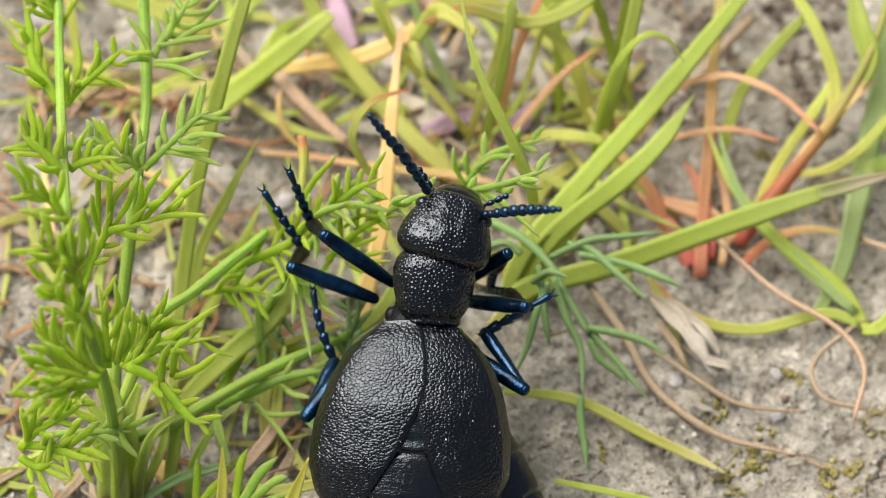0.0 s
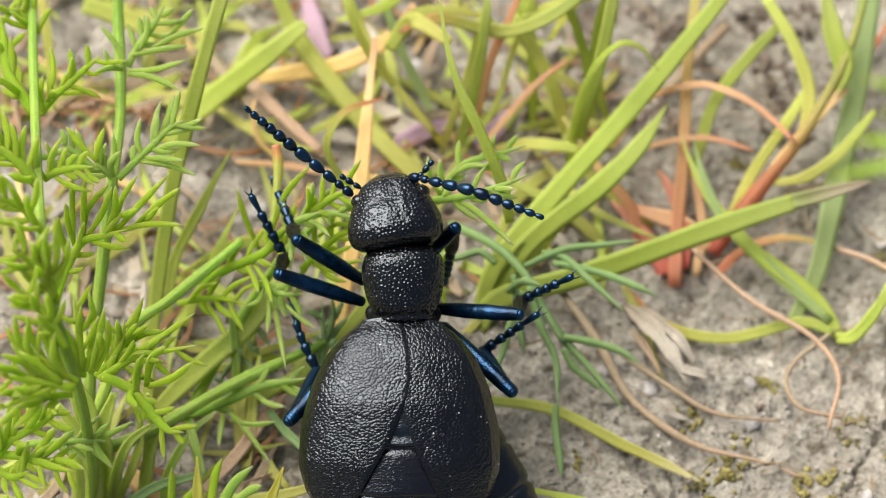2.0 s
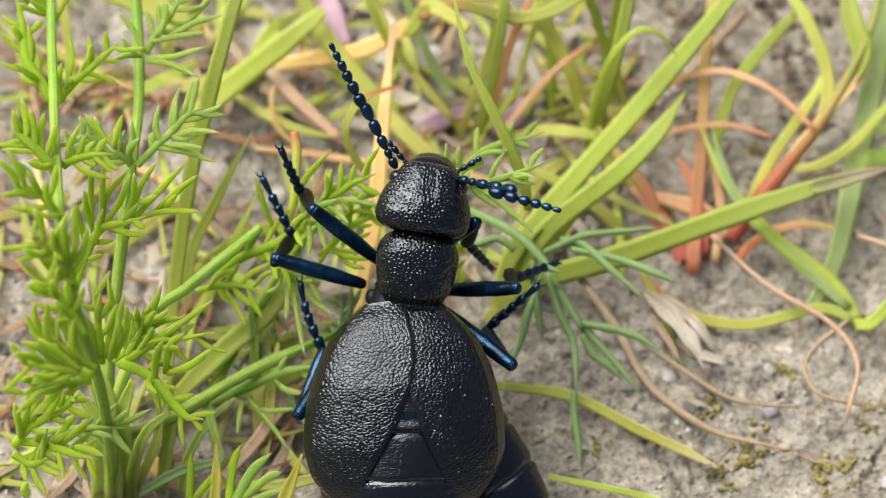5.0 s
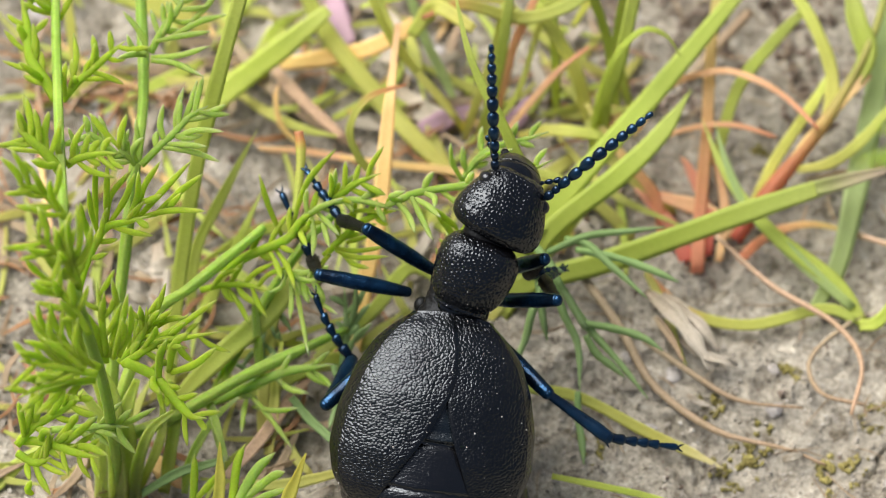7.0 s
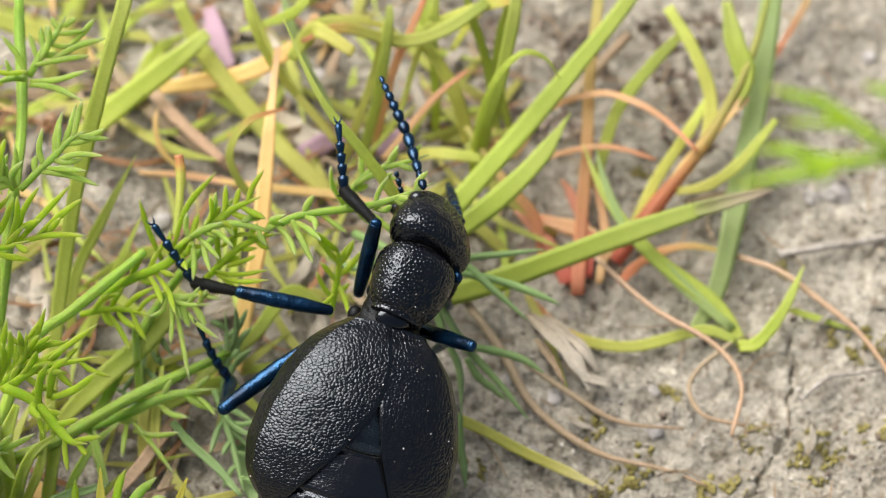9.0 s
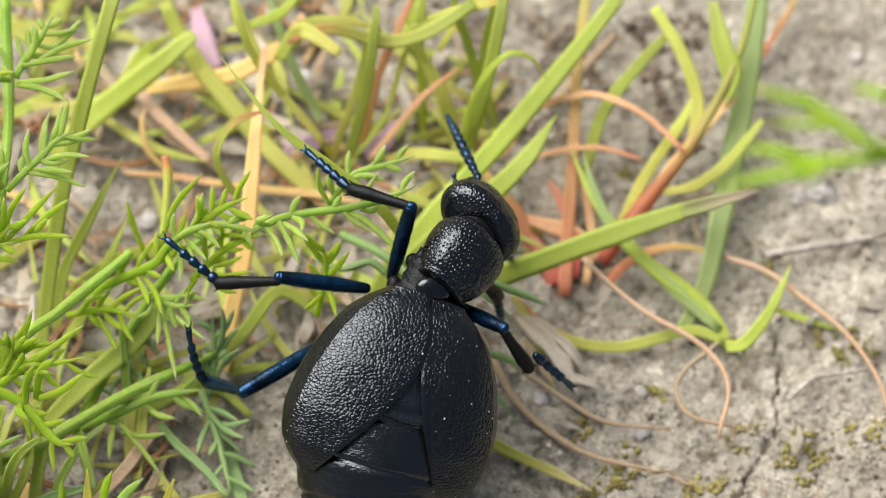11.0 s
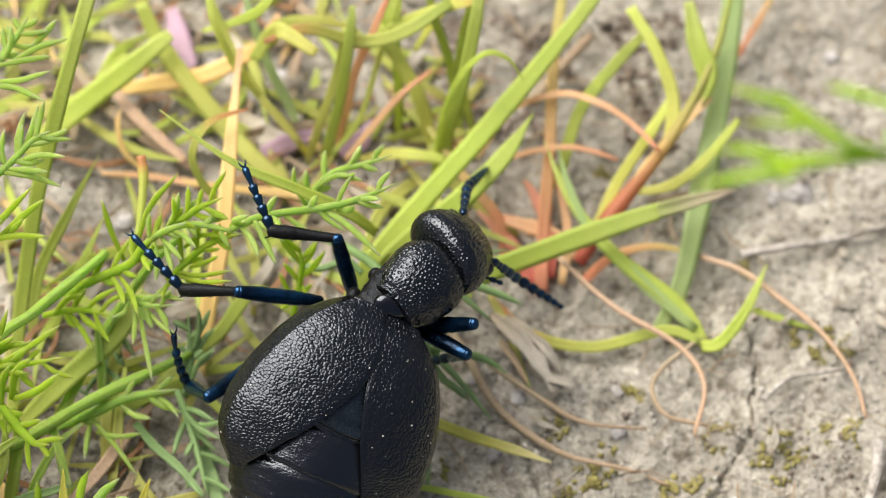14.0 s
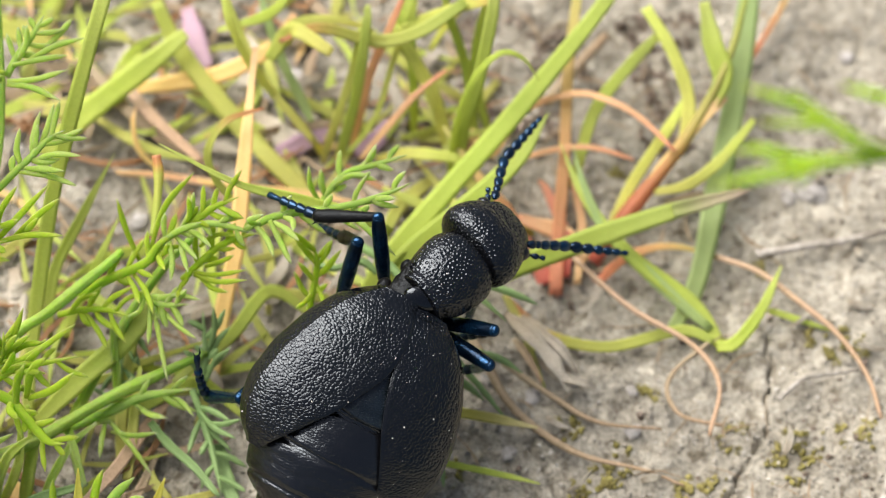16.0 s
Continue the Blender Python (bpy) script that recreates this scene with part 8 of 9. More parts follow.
    walk(beetle_parts[('tarsus', 'front', -1)], [(0, mm(-6.181, 4.808, -3.723, 37.9, -0.0, 26.2)), (0.5, mm(-6.136, 4.441, -3.634, 34.3, 0.0, 38.0)), (1, mm(-6.548, 3.766, -4.092, 31.4, -0.7, 43.2)), (1.5, mm(-6.267, 4.414, -3.12, -33.4, 1.6, 36.5)), (2, mm(-5.845, 4.788, -3.256, -33.7, 0.9, 24.2)), (2.25, mm(-5.915, 5.111, -3.332, 4.0, -0.3, 20.6)), (2.5, mm(-5.984, 5.435, -3.408, 41.8, 1.0, 17.0)), (2.75, mm(-5.667, 5.244, -3.295, 1.3, 1.5, 15.6)), (3, mm(-5.35, 5.052, -3.181, -39.2, 1.0, 14.2)), (3.25, mm(-5.489, 5.257, -3.462, 3.5, 0.9, 14.1)), (3.5, mm(-5.627, 5.462, -3.743, 46.3, 1.0, 14.1)), (4, mm(-5.497, 5.524, -3.805, 47.8, -0.0, 14.0)), (6.5, mm(-4.921, 5.962, -4.138, 14.4, -3.8, 41.0)), (7, mm(-6.187, 4.144, -3.829, -23.5, -3.5, 45.0)), (7.5, mm(-2.814, 9.627, -2.657, -0.0, -5.5, 0.3)), (8, mm(-5.674, 4.503, -1.509, -4.1, -7.4, 29.0)), (8.5, mm(-6.134, 4.041, -2.446, -5.3, -7.9, 33.9)), (9, mm(-3.511, 6.424, -3.089, -3.3, -8.9, 20.2)), (9.2, mm(-5.312, 4.684, -2.59, -3.8, -8.7, 23.7)), (11.3, mm(-5.036, 4.557, -1.72, -38.4, -2.6, 76.0)), (11.5, mm(-5.467, 4.417, -1.115, -33.2, -1.5, 81.8)), (12, mm(-6.11, 3.502, -2.49, -24.2, -7.0, 48.2)), (12.5, mm(-6.166, 3.029, -2.689, -7.0, -7.9, 41.8)), (13, mm(-6.638, 3.268, -2.247, -5.8, -8.2, 35.2)), (13.5, mm(-6.388, 3.148, -2.565, -6.0, -8.0, 36.8)), (14, mm(-6.835, 1.847, -1.307, -7.4, -6.8, 47.6)), (14.5, mm(-1.807, 7.7, -2.251, -4.0, -10.0, -3.2)), (15, mm(-6.326, 3.404, -1.217, -6.0, -8.0, 37.3)), (15.5, mm(-5.828, 4.875, -2.868, -39.1, -1.0, 84.4)), (16, mm(-6.196, 2.057, -2.453, -44.3, 0.6, 93.3))])
    walk(beetle_parts[('femur', 'middle', -1)], [(0, mm(-2.519, 1.217, -2.608, 13.9, 0.0, 73.8)), (0.5, mm(-2.459, 1.082, -2.628, 20.5, 0.0, 70.9)), (1, mm(-2.539, 0.744, -2.668, 18.8, -0.2, 76.5)), (1.5, mm(-2.279, 0.911, -2.537, 19.3, 0.5, 75.7)), (2, mm(-2.171, 1.072, -2.588, 20.6, 0.3, 72.3)), (2.5, mm(-2.322, 1.229, -2.578, 18.4, 0.3, 73.1)), (3, mm(-2.199, 1.104, -2.584, 19.1, 0.3, 73.9)), (3.5, mm(-2.327, 1.072, -2.568, 14.3, 0.3, 73.2)), (4, mm(-2.189, 1.106, -2.613, 15.2, -0.0, 72.5)), (6.5, mm(-2.052, 1.203, -2.789, -1.3, -0.7, 82.1)), (7, mm(-2.274, 1.022, -2.81, 4.4, -0.2, 87.7)), (7.5, mm(-2.793, 0.828, -2.891, 10.4, 0.4, 94.4)), (8, mm(-2.712, 0.101, -3.034, 0.5, 1.3, 98.6)), (8.5, mm(-2.57, 0.35, -3.049, -6.0, 1.2, 97.2)), (9, mm(-2.673, 0.326, -3.072, -6.0, 0.5, 93.0)), (9.2, mm(-2.621, 0.357, -3.058, -6.0, 0.5, 93.2)), (11.3, mm(-2.65, -0.329, -3.148, 10.1, 1.4, 97.8)), (11.5, mm(-2.795, -0.551, -3.184, 12.2, 0.7, 93.8)), (12, mm(-2.407, 0.183, -3.095, 6.4, 2.5, 103.7)), (12.5, mm(-2.269, -0.069, -3.076, 9.5, 1.9, 100.1)), (13, mm(-2.527, -0.045, -3.108, 12.5, 1.3, 97.5)), (13.5, mm(-2.504, -0.053, -3.095, 9.9, 1.9, 100.8)), (14, mm(-2.79, -0.445, -3.183, 17.7, 2.9, 106.6)), (14.5, mm(-2.744, -0.428, -3.184, 18.5, 3.0, 107.2)), (15, mm(-2.985, -0.518, -3.259, 22.9, 3.6, 110.9)), (15.5, mm(-3.031, -0.47, -3.424, 26.5, 3.8, 111.9)), (15.75, mm(-2.925, -0.811, -3.821, 33.7, -7.9, 62.6)), (16, mm(-2.819, -1.152, -4.219, 47.4, -9.8, 11.4))])
    walk(beetle_parts[('tibia', 'middle', -1)], [(0, mm(-6.9, 2.491, -1.481, -72.2, -0, -24.7)), (0.5, mm(-6.617, 2.525, -0.978, -74, 0, -10.9)), (1, mm(-6.867, 1.773, -1.152, -76.6, -0.9, 25.4)), (1.5, mm(-6.576, 2.019, -0.986, -74.1, 2, 12.2)), (2, mm(-6.358, 2.418, -0.93, -74.5, 1, -10.3)), (2.5, mm(-6.586, 2.535, -1.094, -70.3, 0.8, -37.1)), (3, mm(-6.465, 2.339, -1.045, -64.7, 0.7, -47.4)), (3.5, mm(-6.685, 2.397, -1.407, -59.6, 0.5, -61.2)), (4, mm(-6.516, 2.47, -1.383, -58.8, -0, -56)), (5.25, mm(-6.611, 2.158, -2.139, -66.6, -5.6, -13.4)), (6.5, mm(-6.706, 1.847, -2.896, -76.2, -4.4, 29.6)), (7, mm(-6.957, 1.207, -2.452, -76.9, -3.7, 41.9)), (7.5, mm(-7.403, 0.482, -2.04, -77, -3.2, 55.1)), (8, mm(-7.359, -0.599, -2.992, -69.5, -0.3, 87.7)), (8.5, mm(-7.207, -0.243, -3.538, -64.2, -0.2, 88.5)), (9, mm(-7.341, 0.079, -3.561, -52.2, 0.8, 94.6)), (9.2, mm(-7.288, 0.094, -3.552, -54.3, 0.7, 94.3)), (11.3, mm(-7.238, -0.936, -2.327, -29.7, 3.4, 108.9)), (11.5, mm(-7.38, -0.84, -2.189, -29.7, 3.6, 109.8)), (12, mm(-6.95, -0.903, -2.573, -40.4, 2.3, 102.8)), (12.5, mm(-6.837, -0.857, -2.305, -40.6, 2.4, 102.9)), (13, mm(-7.08, -0.621, -2.094, -40.3, 2.4, 103.9)), (13.5, mm(-7.056, -0.896, -2.287, -47, 2.7, 105.6)), (14, mm(-7.101, -1.654, -1.755, -40, 3.7, 111.7)), (14.5, mm(-7.023, -1.674, -1.692, -40.9, 4, 113.3)), (15, mm(-7.07, -1.957, -1.434, -38.9, 4.5, 116.4)), (15.5, mm(-6.986, -1.911, -1.333, -29.7, 4.9, 118.9)), (16, mm(-4.025, 1.85, -0.81, -85.6, 0, 120.8))])
    walk(beetle_parts[('tarsus', 'middle', -1)], [(0, mm(-6.479, 3.407, -4.623, 19.9, 0, 38.8)), (0.5, mm(-6.445, 3.416, -4.151, 13.9, 0, 40.2)), (1, mm(-7.15, 2.486, -4.361, 12, -0.8, 39.5)), (1.5, mm(-6.872, 2.882, -4.158, 16, 1.6, 34.8)), (2, mm(-6.253, 3.293, -4.11, 21.8, 0.9, 29)), (2.5, mm(-5.951, 3.447, -4.201, 17.3, 0.9, 27.9)), (3, mm(-5.451, 3.319, -4.028, 23.3, 0.9, 24.9)), (3.5, mm(-5.233, 3.223, -4.253, 14.7, 0.9, 27)), (4, mm(-5.097, 3.426, -4.205, 22.7, -0, 27.8)), (6.5, mm(-6.882, 2.649, -6.092, -2.3, -4.5, 27.1)), (7, mm(-7.302, 1.905, -5.659, -2.8, -4.2, 33.9)), (7.5, mm(-7.909, 1.05, -5.251, -3, -4.6, 33.3)), (8, mm(-8.515, -0.534, -6.082, 3.1, -6, 45.8)), (8.5, mm(-8.64, -0.193, -6.51, 30.9, -4.3, 63.3)), (9, mm(-9.355, -0.12, -6.168, 10.7, -6.2, 49.7)), (9.2, mm(-9.207, -0.083, -6.231, 2.8, -6.5, 47.2)), (11.3, mm(-9.918, -1.956, -3.96, -9.7, -4.2, 66.9)), (11.5, mm(-10.04, -1.91, -3.823, -9.6, -4.3, 66.3)), (12, mm(-9.381, -1.543, -4.711, -9.5, -4.5, 64.8)), (12.5, mm(-9.261, -1.501, -4.45, -9.6, -4.3, 66.2)), (13, mm(-9.502, -1.315, -4.226, -9.1, -4.1, 65.9)), (13.5, mm(-9.191, -1.612, -4.699, -9.1, -4.1, 66)), (14, mm(-9.398, -2.718, -3.872, -9.2, -4, 66.9)), (14.5, mm(-9.254, -2.801, -3.846, -19.3, -4.7, 62.4)), (15, mm(-9.297, -3.245, -3.5, -19.1, -4, 66.7)), (15.5, mm(-9.429, -3.418, -2.963, -20.7, -3.5, 69.5)), (16, mm(-4.244, 1.719, -4.1, -68.5, 0, 92.7))])
    walk(beetle_parts[('femur', 'hind', -1)], [(0, mm(-2.661, -0.908, -2.752, 16.2, 0, 145.8)), (0.5, mm(-2.754, -0.915, -2.756, 16.3, 0, 143.4)), (1, mm(-2.907, -1.347, -2.731, 14.8, 0.8, 144.1)), (1.5, mm(-2.665, -1.352, -2.615, 17, -1.5, 140.1)), (2, mm(-2.303, -1.279, -2.565, 9.2, -0.7, 137.9)), (2.5, mm(-2.497, -1.341, -2.577, 15.4, -0.7, 137.5)), (3, mm(-2.275, -1.355, -2.572, 12.5, -0.8, 141.1)), (3.5, mm(-2.309, -1.368, -2.583, 15.3, -0.8, 143.3)), (4, mm(-2.3, -1.315, -2.598, 3.3, -0, 145.4)), (6.5, mm(-2.4, -1.315, -2.906, 12.3, 3.9, 140.9)), (7, mm(-2.292, -1.462, -2.979, 13.2, 3.8, 140)), (7.5, mm(-2.784, -1.376, -2.912, 11.7, 4.5, 144.8)), (8, mm(-3.464, -1.875, -3.177, 10.3, 7.2, 147.6)), (8.5, mm(-3.388, -1.784, -3.17, -2.6, 7.7, 143.9)), (9, mm(-3.4, -1.87, -3.174, -3, 7.4, 141)), (9.2, mm(-3.402, -2.02, -3.164, -3, 7.5, 141.7)), (11.3, mm(-3.822, -3.625, -5.64, 21.6, 0, 132.2)), (11.5, mm(-4.072, -3.754, -6.201, 28.3, 0, 132)), (12, mm(-3.91, -3.064, -5.079, 28.3, 0, 138.1)), (12.5, mm(-3.826, -3.02, -5.319, 28.1, 0, 138.2)), (13, mm(-3.668, -3.05, -5.981, 28.2, 0, 138.9)), (13.5, mm(-3.404, -3.067, -4.949, 28.7, 0, 139.3)), (14, mm(-3.478, -3.58, -4.987, 29.4, 0, 142.6)), (14.5, mm(-3.304, -3.271, -4.937, 29.4, 0, 144.3)), (15, mm(-3.461, -3.349, -5.083, 31.1, 0, 145.7)), (15.5, mm(-3.559, -3.57, -5.115, 31.4, 0, 146.7)), (16, mm(-3.129, -4.191, -5.051, 31.8, 0, 149.4))])
    walk(beetle_parts[('tibia', 'hind', -1)], [(0, mm(-5.47, -5.035, -1.3, -36, 0, -21.5)), (0.5, mm(-5.729, -4.924, -1.3, -33, -0, -20.5)), (1, mm(-5.871, -5.408, -1.403, -38.4, -0.9, -20.7)), (1.5, mm(-5.827, -5.192, -1.097, -47.9, 1.7, -31.2)), (2, mm(-5.735, -5.096, -1.732, -41.6, 0.9, -27.9)), (2.5, mm(-5.872, -5.049, -1.2, -42.4, 0.9, -28.9)), (3, mm(-5.453, -5.314, -1.45, -30.1, 0.9, -25.6)), (3.5, mm(-5.293, -5.398, -1.208, -31.6, 0.9, -22.6)), (4, mm(-5.245, -5.59, -2.3, -24.4, -0, -21.5)), (6.5, mm(-5.663, -5.21, -1.8, -41.3, -4.6, -24.5)), (7, mm(-5.609, -5.289, -1.796, -45.7, -4.7, -20.4)), (7.5, mm(-5.788, -5.489, -1.863, -52.3, -5.4, -11.8)), (8, mm(-6.306, -6.131, -2.257, -61.6, -8.5, 4.3)), (8.5, mm(-6.422, -6.001, -3.407, -64.1, -9.5, 0.1)), (9, mm(-6.64, -5.928, -3.443, -69.2, -9.5, 3)), (9.2, mm(-6.591, -6.118, -3.435, -68.4, -9.5, 3.5)), (10.25, mm(-6.996, -6.495, -3.58, -69.2, -4.1, 52)), (11.3, mm(-7.402, -6.872, -3.724, -65.7, 0, 100.2)), (11.5, mm(-7.473, -6.818, -3.735, -68, 0, 96)), (12, mm(-6.968, -6.469, -2.611, -76.4, 0, 68.5)), (12.5, mm(-6.881, -6.439, -2.867, -77.4, 0, 67.2)), (13, mm(-6.68, -6.505, -3.524, -78.2, 0, 69.4)), (13.5, mm(-6.378, -6.523, -2.45, -79.1, 0, 66.9)), (14, mm(-6.231, -7.176, -2.433, -81.5, 0, 91.4)), (14.5, mm(-5.95, -6.95, -2.388, -81.2, 0, 95.5)), (15, mm(-5.971, -7.028, -2.4, -81.1, 0, 116.9)), (15.5, mm(-5.998, -7.281, -2.41, -78.7, 0, 135)), (16, mm(-5.376, -7.995, -2.31, -71.2, 0, 132))])
    walk(beetle_parts[('tarsus', 'hind', -1)], [(0, mm(-4.343, -2.175, -3.533, 0, 0, 33)), (0.5, mm(-4.611, -1.941, -3.372, -10.3, 0, 37)), (1, mm(-4.783, -2.636, -3.765, 13.3, -0.9, 40.7)), (1.5, mm(-4.578, -2.969, -3.915, 0.9, 1.8, 35.5)), (2, mm(-4.442, -2.567, -4.257, 0.4, 0.9, 33.3)), (2.5, mm(-4.551, -2.574, -3.763, 0.3, 0.9, 29.4)), (3, mm(-4.057, -2.336, -3.354, -16.1, 0.9, 29.1)), (3.5, mm(-4.079, -2.4, -3.201, -13.9, 0.9, 27.7)), (4, mm(-3.977, -2.37, -3.869, 16.5, -0, 28.6)), (6.5, mm(-4.297, -2.694, -4.299, -2.6, -4.3, 40)), (7, mm(-4.476, -2.876, -4.504, 8.9, -3.8, 49.8)), (7.5, mm(-5.035, -3.274, -4.858, 13.1, -3.8, 55.3)), (8, mm(-5.949, -4.295, -5.565, 18.9, -5.5, 58.7)), (8.5, mm(-5.86, -4.342, -6.779, 16.3, -6.3, 58)), (9, mm(-6.127, -4.552, -6.948, 22.6, -6.6, 55.2)), (9.2, mm(-6.096, -4.687, -6.92, 21.9, -7, 51.5)), (11.3, mm(-8.942, -7.148, -7.187, 41.7, 0, 48.1)), (11.5, mm(-8.888, -6.968, -7.258, 43.7, 0, 46.5)), (12, mm(-7.8, -6.141, -6.305, 42.7, 0, 51.8)), (12.5, mm(-7.643, -6.119, -6.576, 44, 0, 51.5)), (13, mm(-7.406, -6.232, -7.244, 45.2, 0, 48.2)), (13.5, mm(-7.04, -6.24, -6.181, 45.7, 0, 51.5)), (14, mm(-6.792, -7.19, -6.191, 42.1, 0, 58.3)), (14.5, mm(-6.532, -7.005, -6.143, 45.3, 0, 53.5)), (15, mm(-6.497, -7.295, -6.154, 52.3, 0, 56.8)), (15.5, mm(-6.525, -7.807, -6.136, 47, 0, 62)), (16, mm(-6.285, -8.813, -5.908, 53.3, 0, 65.7))])
    walk(beetle_parts[('femur', 'front', 1)], [(0, mm(1.349, 2.159, -3.406, 44.7, -0, -53.6)), (0.5, mm(1.614, 2.27, -3.544, 47.1, -0, -62.5)), (1, mm(1.45, 1.903, -3.585, 49.3, -0.2, -76)), (1.5, mm(0.898, 2.424, -3.487, 43.7, 0.7, -69.2)), (2, mm(0.422, 2.904, -3.76, 50.3, 0.7, -46.8)), (2.5, mm(0.881, 2.729, -4.514, 68.8, 0.8, -33.7)), (3, mm(0.663, 2.886, -4.1, 57.4, 0.7, -41.7)), (3.5, mm(1.142, 2.867, -3.635, 47.6, 0.5, -57.7)), (4, mm(1.096, 2.968, -3.78, 51.5, -0, -59.1)), (6.5, mm(1.885, 2.482, -3.636, 55.9, -2.6, -58.6)), (7, mm(2.062, 2.739, -3.832, 60.6, -2, -66.1)), (7.5, mm(2.294, 3.125, -4.228, 72.5, -1, -79.2)), (8, mm(2.78, 2.157, -4.19, 76.2, -7, -34.7)), (8.5, mm(2.277, 2.747, -4.903, 79.8, -5.5, -54.7)), (9, mm(1.981, 2.937, -5.465, 76, -3.7, -67.4)), (9.2, mm(1.649, 2.714, -5.091, 65.2, -3.5, -68.4)), (11.3, mm(1.397, 2.235, -5.512, 76.3, 2.5, -103.6)), (11.5, mm(1.301, 2.21, -5.529, 76.3, 2.4, -102.8)), (12, mm(1.75, 2.14, -5.448, 76.5, 1.3, -97.3)), (12.5, mm(1.581, 2.064, -5.398, 74.3, 0.8, -94.2)), (13, mm(1.157, 2.235, -5.555, 75.9, 1.1, -96.5)), (13.5, mm(1.238, 2.273, -5.458, 73.6, 0.6, -93.3)), (14, mm(1.044, 2.133, -5.393, 71, -0.2, -88.9)), (14.5, mm(0.823, 2.028, -5.424, 70.8, -0.3, -88.6)), (15, mm(1.015, 2.158, -5.397, 71, -0.6, -86.7)), (15.5, mm(0.924, 2.12, -5.416, 71.1, -0.6, -86.9)), (16, mm(0.884, 2.23, -5.297, 68.1, -0.4, -87.9))])
    walk(beetle_parts[('tibia', 'front', 1)], [(0, mm(4.038, 4.14, -0.1, -71.7, 0, 144.9)), (0.5, mm(4.45, 3.749, -0.1, -72.3, 0, 143)), (1, mm(4.421, 2.662, -0.023, -60.7, -0.3, 70.4)), (1.25, mm(4.256, 3.127, -0.133, -63.9, -2.2, 108)), (1.5, mm(4.092, 3.592, -0.243, -67.5, -1.7, 145.7)), (2, mm(2.643, 4.928, -0.146, -69.5, -1, 168.4)), (2.5, mm(1.877, 4.108, -0.133, -70.8, -1, 165.6)), (3, mm(2.387, 4.743, -0.142, -68.2, -1, 167.2)), (3.5, mm(3.84, 4.536, -0.167, -66.6, -0.9, 157.4)), (4, mm(3.607, 4.467, -0.1, -69.9, -0, 157.5)), (6.5, mm(4.04, 4.005, 0.253, -68.8, 4.5, 154)), (7, mm(4.114, 3.807, 0.26, -72, 4, 144)), (7.5, mm(3.671, 3.47, 0.253, -79.4, 4.5, 144.9)), (8, mm(2.96, 3.393, 0.341, -75.6, 8.3, 166.2)), (8.5, mm(2.701, 3.592, -0.299, -75.4, 9, 160.9)), (9, mm(2.916, 3.644, -0.913, -72.6, 9.2, 164.8)), (9.2, mm(3.389, 3.684, -0.834, -72.4, 8.2, 149.4)), (10.25, mm(2.912, 2.732, -0.892, -63.2, 9.8, -160.7)), (11.3, mm(2.435, 1.781, -0.95, -56.1, 3.9, -111.3)), (11.5, mm(2.346, 1.78, -0.967, -72.4, 7.7, -137.2)), (12, mm(2.823, 1.895, -0.879, -80.7, 10.4, 173.3)), (12.25, mm(2.834, 1.903, -0.876, -61.9, 13, -145.3)), (12.5, mm(2.846, 1.91, -0.874, -46.2, 2.9, -105.6)), (13, mm(2.287, 2.015, -0.998, -72.1, 6.8, -132.3)), (13.5, mm(2.561, 2.15, -0.95, -72.1, 6.7, -131.8)), (14, mm(2.572, 2.179, -0.948, -76.4, 9.1, -156)), (14.5, mm(2.365, 2.086, -0.985, -74, 7.9, -141.8)), (14.75, mm(2.452, 2.189, -0.969, -74.1, -2.9, -104.1)), (15, mm(2.54, 2.291, -0.954, -80.9, -11.4, -65.5)), (15.25, mm(2.492, 2.268, -0.962, -74.3, -2.2, -110)), (15.5, mm(2.444, 2.246, -0.971, -76.1, 9, -153.9)), (16, mm(2.636, 2.323, -0.937, -75.8, 8.8, -151.9))])
